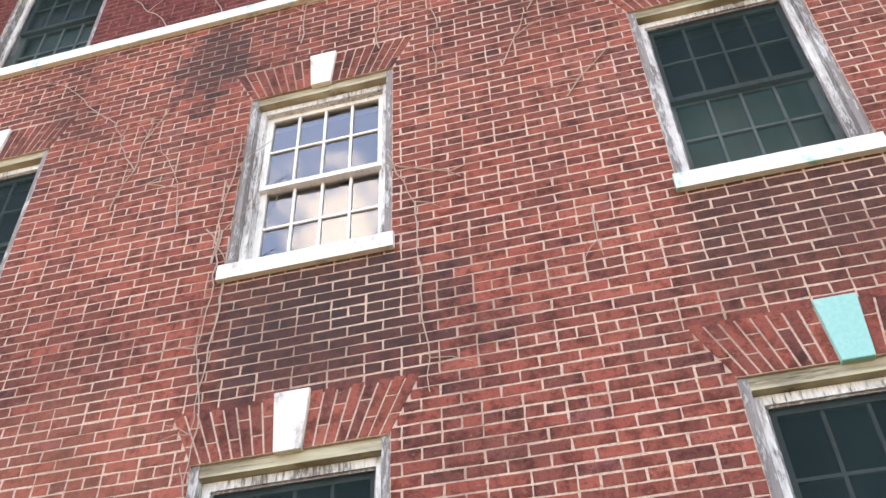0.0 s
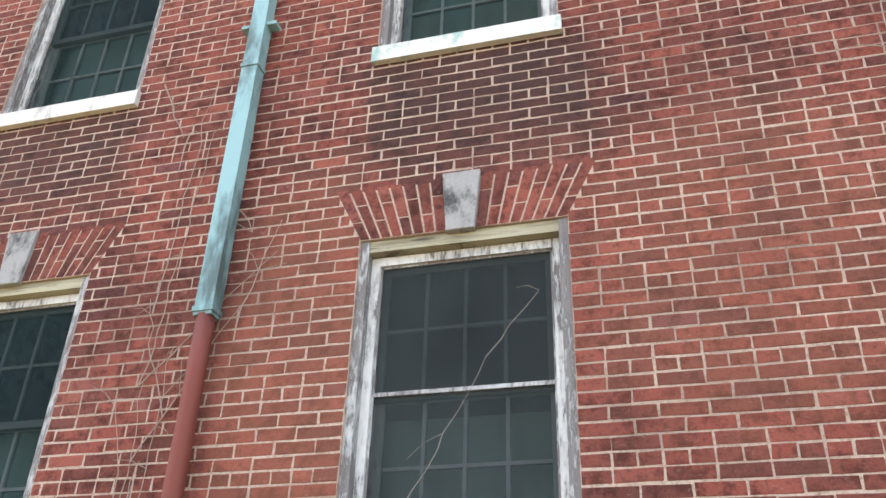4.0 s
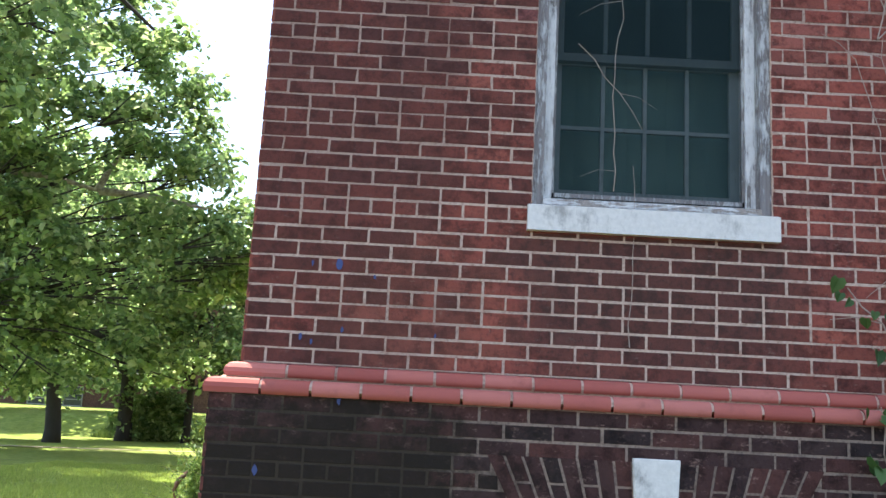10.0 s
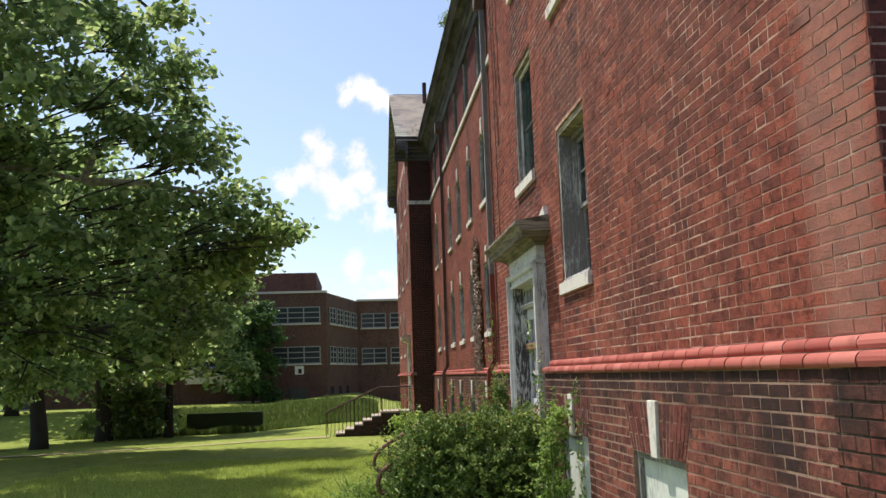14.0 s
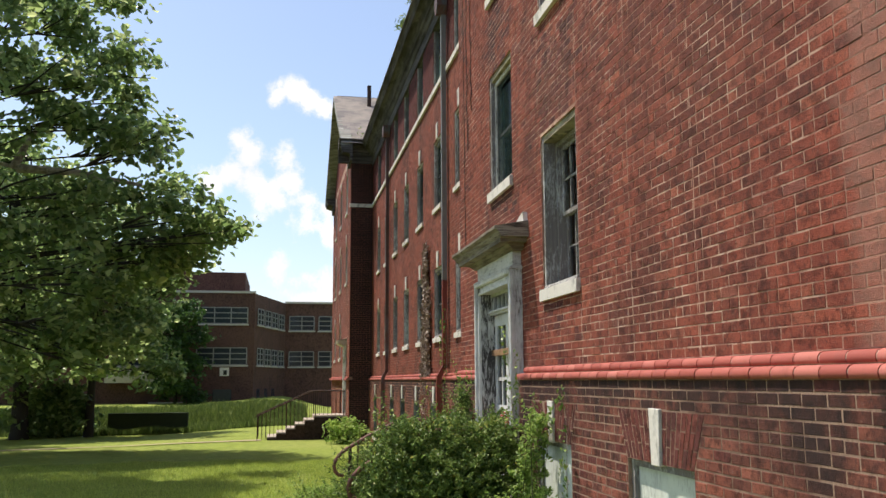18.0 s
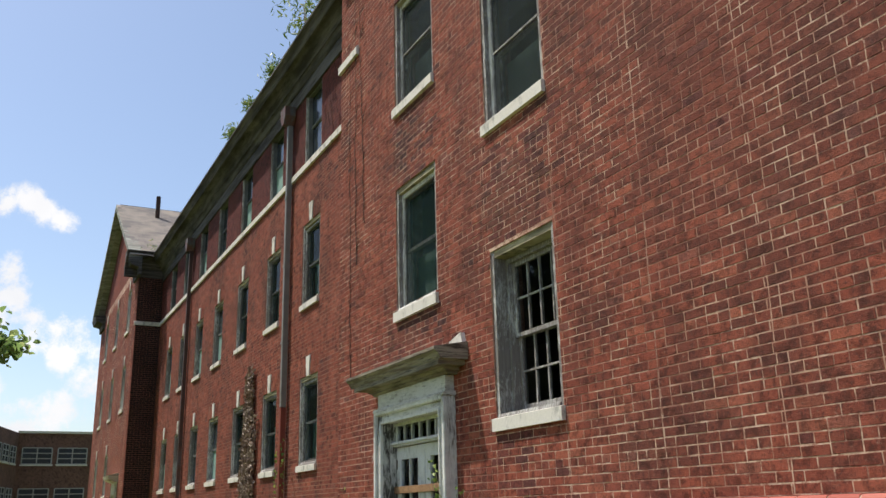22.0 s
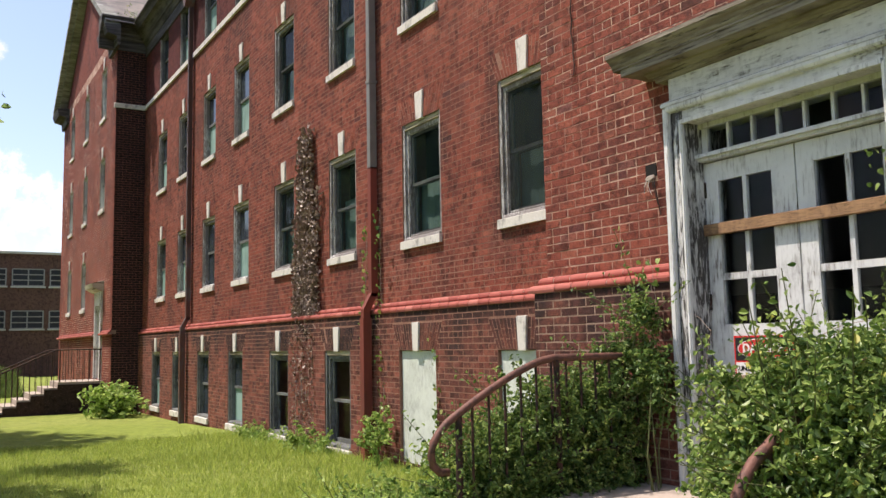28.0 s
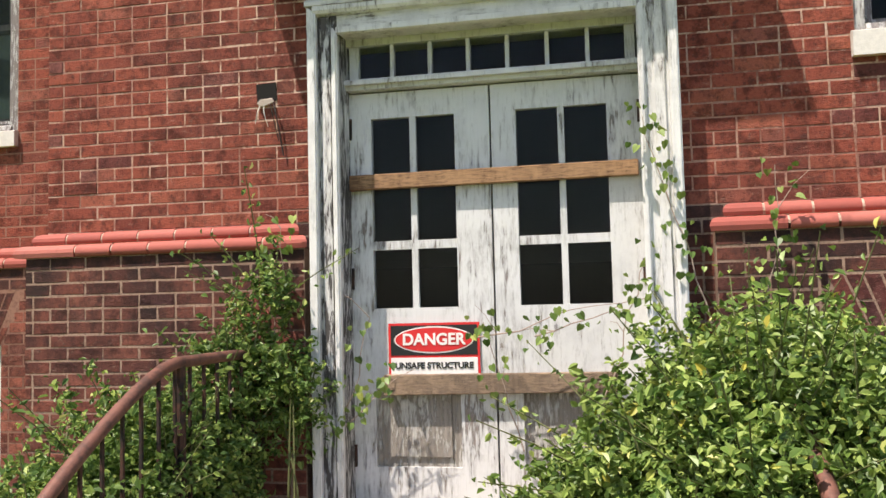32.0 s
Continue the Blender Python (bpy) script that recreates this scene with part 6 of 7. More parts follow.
for y in (30.32, 32.05):
    r = thing("iron_railing", (-1.5, y, -0.5), "black iron railing beside the wing steps", "railing", "wing step railings")
    pts = [(-0.15, y, 0.82), (-1.35, y, 0.82), (-3.3, y, -0.05), (-3.42, y, -0.12)]
    bm = bmesh.new()
    tube(bm, pts, 0.022, 8)
    part("handrail", bm, M_IRON, r)
    for i in range(22):
        x = -0.2 - i * 0.15
        zt = 0.82 if x > -1.35 else 0.82 - (-1.35 - x) * 0.446
        zb = -0.07 if x > -1.3 else -0.07 - 0.15 * min(int((-1.3 - x) / 0.34) + 1, 6)
        bm = bmesh.new()
        tube(bm, [(x, y, zb), (x, y, zt)], 0.02 if i % 7 == 0 else 0.009, 6)
        part("post" if i % 7 == 0 else "baluster", bm, M_IRON, r)
wd = thing("door_3", WING_W.p(31.2, 0, -0.05), "narrow weathered door with a small hood in the wing", "door", kind="structure")
bm = bmesh.new()
WING_W.box(bm, 30.7, 31.7, -0.12, -0.06, -0.05, 2.1)
part("door_leaf", bm, M_DOORCASE, wd)
bm = bmesh.new()
for a, b in ((30.65, 30.75), (31.65, 31.75)):
    WING_W.box(bm, a, b, -0.1, 0.06, -0.05, 2.5)
WING_W.box(bm, 30.75, 31.65, -0.1, 0.06, 2.1, 2.5)
part("door_casing", bm, M_DOORCASE, wd)
bm = bmesh.new()
WING_W.run(bm, [(0, 2.5), (0.1, 2.5), (0.3, 2.6), (0.34, 2.72), (0, 2.8)], 30.5, 31.9)
part("hood", bm, M_CORNICE, wd)


# ---- far brick building ----
def far_building():
    f = thing("brick_building", (-8, 62, -1), "two-storey brown brick institutional block with ribbon windows, in shade", "building")
    def block(nm, a, b, m):
        bm = bmesh.new()
        wbox(bm, a, b)
        return part(nm, bm, m, f)
    block("left_block", (-40, 62, -1.5), (-4.4, 76, 7.5), M_FARBRICK)
    block("right_block", (-4.4, 70.5, -1.5), (30, 84, 7.5), M_FARBRICK)
    bm = bmesh.new()
    for v in (((-4.4, 62.0), (-2.1, 70.5), (-4.4, 70.5)),):
        a = [bm.verts.new((x, y, -1.5)) for x, y in v]
        b = [bm.verts.new((x, y, 7.5)) for x, y in v]
        bm.faces.new(a)
        bm.faces.new(b[::-1])
        for i in range(3):
            bm.faces.new((a[i], b[i], b[(i + 1) % 3], a[(i + 1) % 3]))
    part("angled_block", bm, M_FARBRICK, f)
    block("penthouse", (-22, 64, 7.5), (-5.2, 74, 9.25), M_FARBRICK)
    block("parapet_coping", (-40, 61.9, 7.5), (-4.35, 62.3, 7.66), M_FARCONC)
    block("parapet_coping", (-2.2, 70.35, 7.5), (30, 70.7, 7.66), M_FARCONC)
    SF = Face((0, 62), (1, 0), (0, -1))
    SR = Face((0, 70.5), (1, 0), (0, -1))
    k = Vector((2.3, 8.5)).normalized()
    SA = Face((-4.4, 62.0), tuple(k), (k.y, -k.x))

    def ribbon(face, u0, u1, z0, z1, cols):
        bm = bmesh.new()
        face.box(bm, u0, u1, 0.0, 0.03, z0, z1)
        w = part("window", bm, M_DARKGLASS, f)
        bm = bmesh.new()
        for i in range(cols + 1):
            u = u0 + (u1 - u0) * i / cols
            face.box(bm, u - 0.04, u + 0.04, 0.03, 0.08, z0, z1)
        for j in range(4):
            z = z0 + (z1 - z0) * j / 3
            face.box(bm, u0, u1, 0.03, 0.07, z - 0.035, z + 0.035)
        part("window_frame", bm, M_STEEL, w)
        bm = bmesh.new()
        face.box(bm, u0 - 0.1, u1 + 0.1, 0.0, 0.12, z0 - 0.14, z0 - 0.03)
        part("window_sill", bm, M_FARCONC, w)
    for z0, z1 in ((5.3, 6.45), (2.35, 3.55)):
        ribbon(SF, -8.4, -4.9, z0, z1, 3)
        for i in range(4):
            ribbon(SA, 0.7 + i * 1.95, 2.2 + i * 1.95, z0, z1, 2)
        for i in range(5):
            ribbon(SR, -1.8 + i * 2.4, 0.2 + i * 2.4, z0, z1, 2)
        for i in range(4):
            ribbon(SF, -38 + i * 5, -34.2 + i * 5, z0, z1, 3)
    ribbon(SF, -29, -25, -0.3, 1.1, 3)
    ribbon(SF, -14.2, -10.8, 2.3, 6.6, 3)
    for u in (0.9, 2.9, 4.9):
        bm = bmesh.new()
        SA.box(bm, u, u + 0.7, 0, 0.03, -0.2, 0.6)
        part("window", bm, M_DARKGLASS, f)
    bm = bmesh.new()
    SF.box(bm, -14.4, -10.5, 0.0, 0.9, 1.1, 2.1)
    part("balcony_panel", bm, M_FARCONC, f)
    bm = bmesh.new()
    SF.box(bm, -7.2, -5.9, 0.0, 0.06, -1.0, 0.6)
    part("door", bm, M_DARKGLASS, f)
    bm = bmesh.new()
    SF.box(bm, -6.75, -6.1, 0.0, 0.06, 1.55, 2.15)
    sg = part("sign_panel", bm, M_SIGN_WHITE, f)
    bm = bmesh.new()
    SF.box(bm, -6.5, -6.25, 0.06, 0.08, 1.62, 1.95)
    part("sign_mark", bm, M_SIGN_BLACK, sg)
    bm = bmesh.new()
    SF.box(bm, -11.5, -9.2, 0.0, 0.5, -0.75, -0.25)
    part("concrete_kerb", bm, M_FARCONC, f)


far_building()

# dark green block painted as the bank's shaded cut, and the trodden path over the lawn
bm = bmesh.new()
wbox(bm, (-10.5, 41.2, -1.9), (-6.85, 41.5, -0.28), 0.02)
own("bank_shade_block", bm, plain("bank_shade_green", (0.032, 0.045, 0.022), 0.95), "dark green block painted as the shaded cut in the grass bank", "wall", kind="structure")
bm = bmesh.new()
pa = [(-26, 22.0), (-18, 24.6), (-12, 26.6), (-8.6, 28.4), (-6, 29.3), (-3.2, 30.2)]
lo = [bm.verts.new((x, y - 0.28, ground_z(x, y - 0.28) + 0.03)) for x, y in pa]
hi = [bm.verts.new((x, y + 0.28, ground_z(x, y + 0.28) + 0.03)) for x, y in pa]
for i in range(len(pa) - 1):
    bm.faces.new((lo[i], lo[i + 1], hi[i + 1], hi[i]))
own("path", bm, M_PATH, "thin worn footpath crossing the lawn", "path", kind="structure")
bm = bmesh.new()
wbox(bm, (-5.1, 8.5, -0.9), (-3.75, 9.6, ground_z(-4.4, 9.0) + 0.03), 0.01)
own("path_slab", bm, M_SLAB, "pale concrete slab set in the lawn", "slab", kind="structure")


# ---- trees ----
def tree(x, y, height, crown, trunk_r, lumps, leaves, size, seed, label, low=0.24, extra=(), ivy=0.0, lean=0.0, bare=(), leaf=None):
    """A tree: tapered trunk, forking limbs and leaf clusters gathered round their tips."""
    rnd = random.Random(seed)
    rng = np.random.default_rng(seed)
    gz = ground_z(x, y)
    t = thing("tree", (x, y, gz), label, "tree", "lawn trees")
    bm = bmesh.new()
    fork = gz + height * 0.3
    cx, cy = crown[0], crown[1]
    tx = x + (cx - x) * (0.25 if lean else 1.0)
    mid = [(x, y, gz - 0.2), (x + 0.02, y, gz + 0.5), (x * 0.9 + tx * 0.1, y * 0.9 + cy * 0.1, fork), (x * 0.45 + tx * 0.55, y * 0.45 + cy * 0.55, gz + height * 0.62), (tx, cy, gz + height * 0.86)]
    tube(bm, mid, trunk_r * 1.15, 12, trunk_r * 0.2)
    part("trunk", bm, M_BARK, t, smooth=True)
    centres = []
    for i in range(lumps):
        h = gz + height * (low + (0.98 - low) * (i + rnd.random()) / lumps)
        rel = (h - gz) / height
        reach = crown[2] * math.sqrt(max(1 - ((rel - 0.5) / 0.56) ** 2, 0.06))
        a = i * 2.399 + rnd.uniform(-0.4, 0.4)
        k = reach * math.sqrt(rnd.uniform(0.18, 1.0))
        tip = Vector((cx + k * math.cos(a) - lean * max(rel - 0.42, 0.0), cy + k * math.sin(a) * (0.55 if lean else 1.0), h))
        if lean and tip.x > cx + 2.8:
            tip.z = max(tip.z, gz + height * 0.33 + rnd.random())
        root_h = max(min(h - k * 0.55, gz + height * 0.8), fork * 0.8 + gz * 0.2)
        f = (root_h - gz) / height
        root = Vector((x + (tx - x) * f, y + (cy - y) * f, root_h))
        elbow = root.lerp(tip, 0.55) + Vector((rnd.uniform(-0.4, 0.4), rnd.uniform(-0.4, 0.4), 0.35))
        limbs = bmesh.new()
        tube(limbs, [root, elbow, tip], trunk_r * (0.1 if lean else 0.2), 6, 0.015)
        centres.append((tip, rnd.uniform(0.55, 1.15) * crown[3]))
        for _ in range(3):
            sub = tip + Vector((rnd.uniform(-1, 1), rnd.uniform(-1, 1), rnd.uniform(-0.5, 0.6))) * crown[3] * 1.1
            tube(limbs, [elbow.lerp(tip, 0.5), sub], 0.035, 5, 0.012)
            centres.append((sub, rnd.uniform(0.35, 0.75) * crown[3]))
        part("limb", limbs, M_BARK, t)
    for root, tip, r in extra:
        limbs = bmesh.new()
        root, tip = Vector(root), Vector(tip)
        tube(limbs, [root, root.lerp(tip, 0.5) + Vector((0, 0, 0.3)), tip], 0.11, 6, 0.03)
        part("limb", limbs, M_BARK, t)
        centres += [(tip + Vector((rnd.uniform(-0.4, 0.4), rnd.uniform(-0.4, 0.4), rnd.uniform(-0.1, 0.3))), r) for _ in range(5)]
    if ivy:
        centres += [(Vector((x + rnd.uniform(-0.25, 0.25), y + rnd.uniform(-0.25, 0.25), gz + ivy * (i + 0.5) / 9)), 0.55 + 0.3 * rnd.random()) for i in range(9)]
    vol = np.array([r ** 2 for _, r in centres])
    sprays = leaves // 14
    who = rng.choice(len(centres), size=sprays, p=vol / vol.sum())
    c = np.array([tuple(p) for p, _ in centres])[who]
    r = np.array([q for _, q in centres])[who]
    dirs = rng.normal(size=(sprays, 3))
    dirs[:, 2] = np.abs(dirs[:, 2]) * 0.9 - 0.25
    dirs /= np.linalg.norm(dirs, axis=1, keepdims=True)
    heart = c + dirs * (r * rng.uniform(0.3, 1.12, sprays) ** 0.7)[:, None] * np.array([1.05, 1.05, 0.92])
    for (ax, ay, az), (bx, by, bz) in bare:
        limbs = bmesh.new()
        tube(limbs, [(ax, ay, az), ((ax + bx) / 2, (ay + by) / 2, (az + bz) / 2 + 0.12), (bx, by, bz)], 0.14, 8, 0.05)
        part("limb", limbs, M_BARK_PALE, t, "pale bare limb")
        f = (heart[:, 0] - ax) / (bx - ax)
        near = (f > 0.1) & (f < 1.0) & (np.abs(heart[:, 2] - az - f * (bz - az)) < 0.4) & (heart[:, 1] < ay) & (rng.random(sprays) < 0.8)
        heart, dirs = heart[~near], dirs[~near]
        sprays = len(heart)
    pick = rng.integers(0, sprays, leaves)
    pos = heart[pick] + rng.normal(size=(leaves, 3)) * np.array([1.1, 1.1, 0.75]) * size
    nrm = dirs[pick] * 0.5 + rng.normal(size=(leaves, 3)) * 0.45 + np.array([0, 0, 0.55])
    ob = scatter_mesh("crown", pos, size * rng.uniform(0.6, 1.25, leaves), nrm, leaf or M_LEAF_TREE, t, Vector((x, y, gz)), 0.2, 1.15)
    tagged(ob, kind="stuff")


tree(-11.05, 39.7, 10.5, (-10.5, 39.4, 3.0, 0.9), 0.22, 44, 10000, 0.24, 21, "leafy tree with a slim trunk on the lawn", 0.27)
tree(-13.7, 38.6, 13.0, (-14.6, 38.4, 3.4, 1.0), 0.4, 46, 10000, 0.26, 22, "broad shade tree with a thick ivy-clad trunk", 0.28, ivy=3.0)
tree(-15.6, 24.5, 16.5, (-10.0, 24.2, 5.8, 0.9), 0.42, 100, 31000, 0.23, 23, "large dark-leaved tree with pale limbs shading the lawn", 0.12, lean=7.5,
     bare=[((-13.6, 24.4, 8.1), (-10.2, 24.2, 7.45)), ((-10.4, 24.2, 7.5), (-6.8, 24.0, 7.05)), ((-10.5, 24.2, 7.5), (-9.8, 24.1, 8.8))])
tree(-14.1, 31.6, 12.5, (-17.2, 31.9, 3.6, 1.2), 0.34, 46, 10000, 0.27, 24, "leafy tree on the lawn", 0.2)
tree(-14.8, 17.2, 20.0, (-12.9, 17.2, 4.5, 1.0), 0.36, 70, 16000, 0.23, 28, "leafy tree close to the lawn path, shading the grass", 0.42, [((-10.0, 18.6, 12.6), (-7.05, 19.6, 10.75), 0.5)])
tree(-30.0, 42.0, 16.0, (-30.0, 42.0, 6.5, 2.0), 0.45, 45, 10000, 0.36, 25, "leafy tree on the lawn")
tree(-22.0, 50.0, 15.0, (-22.0, 50.0, 6.0, 2.0), 0.4, 45, 10000, 0.36, 26, "leafy tree before the far building", 0.08)
tree(-9.5, 59.5, 6.5, (-9.6, 59.5, 1.5, 0.8), 0.12, 22, 6000, 0.25, 27, "tall dark shrub climbing the far building", 0.05, leaf=M_LEAF_IVY)


# ---- bushes, weeds and vines ----
def bush(name, lumps, leaves, size, material, seed, label, stems=24, category="bush", sprigs=0):
    rng = np.random.default_rng(seed)
    rnd = random.Random(seed)
    base = Vector((lumps[0][0], lumps[0][1], ground_z(lumps[0][0], lumps[0][1])))
    t = thing(name, base, label, category)
    L = np.array([l[:3] for l in lumps])
    R = np.array([l[3:6] for l in lumps])
    p = (R[:, 0] * R[:, 1] + R[:, 0] * R[:, 2]) ** 0.9
    k = max(leaves // 26, 1)
    who = rng.choice(len(L), size=k, p=p / p.sum())
    d = rng.normal(size=(k, 3))
    d[:, 2] += 0.25
    d /= np.linalg.norm(d, axis=1, keepdims=True)
    rad = rng.uniform(0.25, 1.05, k) ** 0.5
    wob = 1 + 0.24 * np.sin(d[:, 0] * 9 + who * 2.1) * np.cos(d[:, 2] * 8 + who)
    root = L[who] + d * R[who] * (rad * wob)[:, None]
    # each twig carries leaves along its bent length
    way = d * 0.7 + rng.normal(size=(k, 3)) * 0.55 + np.array([0, 0, 0.35])
    way /= np.linalg.norm(way, axis=1, keepdims=True)
    pick = rng.integers(0, k, leaves)
    f = rng.uniform(-0.5, 0.9, leaves)[:, None]
    pos = root[pick] + way[pick] * f * (6.2 * size) + np.array([0, 0, -1.2 * size]) * f * f + rng.normal(size=(leaves, 3)) * (0.6 * size)
    d = d[pick] * 0.5 + rng.normal(size=(leaves, 3)) * 0.3
    # loose sprigs standing out of the mass, with leaves along them
    tips = []
    for i in range(sprigs):
        l = lumps[rnd.randrange(len(lumps))]
        v = Vector((rnd.gauss(-0.3, 1), rnd.gauss(0, 1), abs(rnd.gauss(0.5, 0.8)))).normalized()
        root = Vector((l[0] + v.x * l[3] * 0.8, l[1] + v.y * l[4] * 0.8, l[2] + v.z * l[5] * 0.8))
        tip = root + v * (0.1 + 0.42 * rnd.random() ** 1.6) * min(1.0, 2.5 * l[5]) + Vector((0, 0, 0.06))
        if max(root.x, tip.x) < -0.16 or l[1] > PAV_END:
            tips.append((root, tip))
    if tips:
        per = 20
        extra = np.array([tuple(r.lerp(q, (k + 0.5) / per) + Vector((rnd.gauss(0, 0.022), rnd.gauss(0, 0.022), rnd.gauss(0, 0.022)))) for r, q in tips for k in range(per)])
        pos = np.concatenate([pos, extra])
        d = np.concatenate([d, rng.normal(size=extra.shape) * 0.7])
    lim = np.where(pos[:, 1] < PAV_END, -0.13, 0.6)
    keep = pos[:, 0] < lim
    pos, d = pos[keep], d[keep]
    gz = np.array([ground_z(a, b) for a, b in pos[:, :2]])
    up = pos[:, 2] > gz + 0.01
    pos, d = pos[up], d[up]
    n = len(pos)
    nrm = d * 0.7 + rng.normal(size=(n, 3)) * 0.6 + np.array([-0.2, 0, 0.6])
    tagged(scatter_mesh("leaves", pos, size * rng.uniform(0.55, 1.3, n), nrm, material, t, base, 0.28, 1.6), kind="stuff")
    bm = bmesh.new()
    for r, q in tips:
        tube(bm, [r, r.lerp(q, 0.5) + Vector((0, 0, 0.01)), q], 0.004, 4, 0.002)
    for i in range(stems):
        k = rnd.randrange(len(lumps))
        l = lumps[k]
        a = Vector((l[0] + rnd.uniform(-0.4, 0.4) * l[3], l[1] + rnd.uniform(-0.4, 0.4) * l[4], ground_z(l[0], l[1]) - 0.02))
        b = Vector((l[0] + rnd.uniform(-1, 1) * l[3] * 0.9, l[1] + rnd.uniform(-1, 1) * l[4] * 0.9, l[2] + rnd.uniform(0.2, 1.0) * l[5]))
        lim = -0.14 if l[1] < PAV_END else 0.6
        a.x, b.x = min(a.x, lim), min(b.x, lim)
        tube(bm, [a, a.lerp(b, 0.5) + Vector((rnd.uniform(-0.15, 0.1), rnd.uniform(-0.15, 0.15), 0.1)), b], 0.008, 5, 0.003)
    tagged(part("stem", bm, M_STEM, t), kind="stuff")


bush("bush", [(-1.0, 6.05, 0.12, 0.62, 0.5, 0.7), (-0.62, 6.12, 0.32, 0.42, 0.36, 0.5), (-0.42, 5.9, 0.3, 0.25, 0.3, 0.5), (-1.1, 6.42, 0.2, 0.48, 0.36, 0.42), (-1.35, 6.12, 0.15, 0.42, 0.4, 0.6), (-0.8, 5.72, 0.08, 0.42, 0.3, 0.52), (-1.3, 5.75, -0.35, 0.45, 0.32, 0.36), (-0.95, 6.7, 0.05, 0.32, 0.26, 0.24), (-1.4, 5.88, 0.16, 0.32, 0.2, 0.5), (-1.6, 5.95, -0.1, 0.2, 0.2, 0.4), (-1.45, 6.22, 0.2, 0.24, 0.2, 0.42), (-0.7, 5.45, -0.5, 0.42, 0.28, 0.22)],
     112000, 0.0235, M_LEAF_BUSH, 31, "overgrown leafy bush swallowing the stoop railing beside the door", 24, "bush", 300)
bush("bush", [(-0.7, 8.62, 0.0, 0.75, 0.26, 0.6), (-1.2, 8.65, -0.25, 0.5, 0.28, 0.48), (-0.3, 8.45, 0.45, 0.2, 0.22, 0.36), (-0.24, 8.3, 0.85, 0.08, 0.12, 0.36), (-0.8, 9.2, -0.35, 0.55, 0.4, 0.35), (-0.3, 8.9, 0.1, 0.22, 0.4, 0.4), (-0.25, 8.15, 0.5, 0.1, 0.14, 0.22), (-0.5, 8.75, -0.3, 0.5, 0.3, 0.35), (-1.0, 8.7, -0.45, 0.6, 0.3, 0.3), (-1.5, 8.75, -0.5, 0.4, 0.3, 0.25), (-0.75, 8.4, 0.02, 0.6, 0.09, 0.5), (-1.35, 8.4, -0.2, 0.4, 0.08, 0.4), (-1.55, 8.55, -0.2, 0.25, 0.14, 0.35), (-0.9, 8.95, -0.1, 0.4, 0.18, 0.4)],
     88000, 0.0225, M_LEAF_VINE, 32, "leafy vines heaped over the rusty railing", 60, "bush", 170)
bush("weeds", [(-0.28, 5.13, 0.0, 0.13, 0.2, 0.66), (-0.26, 5.0, 0.62, 0.1, 0.14, 0.28), (-0.45, 5.4, -0.35, 0.25, 0.3, 0.28), (-0.3, 4.15, -0.5, 0.2, 0.5, 0.2), (-1.0, 3.9, -0.55, 0.8, 0.5, 0.18), (-1.6, 4.6, -0.6, 0.6, 0.7, 0.16), (-2.0, 6.0, -0.6, 0.3, 0.7, 0.16), (-0.5, 3.0, -0.5, 0.35, 0.7, 0.15)],
     24000, 0.026, M_LEAF_WEED, 33, "weeds and creeper growing against the basement wall", 16, "weeds", 120)
bush("weeds", [(0.35, 12.4, -0.6, 0.15, 0.3, 0.25), (0.4, 10.4, -0.6, 0.15, 0.4, 0.25), (0.4, 13.8, -0.5, 0.12, 0.3, 0.6), (0.35, 16.0, -0.7, 0.2, 0.8, 0.25), (-0.3, 10.0, -0.55, 0.5, 0.6, 0.25), (0.4, 18.5, -0.75, 0.15, 1.0, 0.15)],
     7000, 0.042, M_LEAF_WEED, 34, "weeds along the foot of the long wall", 10, "weeds")
bush("weeds", [(-2.05, 6.2, -0.5, 0.25, 0.5, 0.24), (-2.15, 8.8, -0.45, 0.3, 0.4, 0.26), (-1.9, 9.0, -0.45, 0.4, 0.35, 0.25), (-1.95, 5.5, -0.6, 0.35, 0.5, 0.14), (-1.6, 9.5, -0.5, 0.5, 0.4, 0.22), (-0.65, 4.9, -0.45, 0.4, 0.4, 0.24), (-1.4, 5.1, -0.6, 0.5, 0.4, 0.14)],
     17000, 0.026, M_LEAF_WEED, 37, "pale weeds and seedlings crowding the ends of the steps", 14, "weeds", 110)
bush("shrub", [(-0.3, 27.6, -0.7, 0.5, 0.55, 0.4)], 1300, 0.1, M_LEAF_WEED, 35, "low pale green shrub by the wing corner", 6, "shrub")
bush("shrub", [(-12.7, 40.0, -0.4, 1.1, 0.8, 0.7), (-12.2, 40.0, 0.1, 0.6, 0.6, 0.5)], 4500, 0.2, M_LEAF_TREE, 36, "round dark shrub under the trees", 6, "shrub")


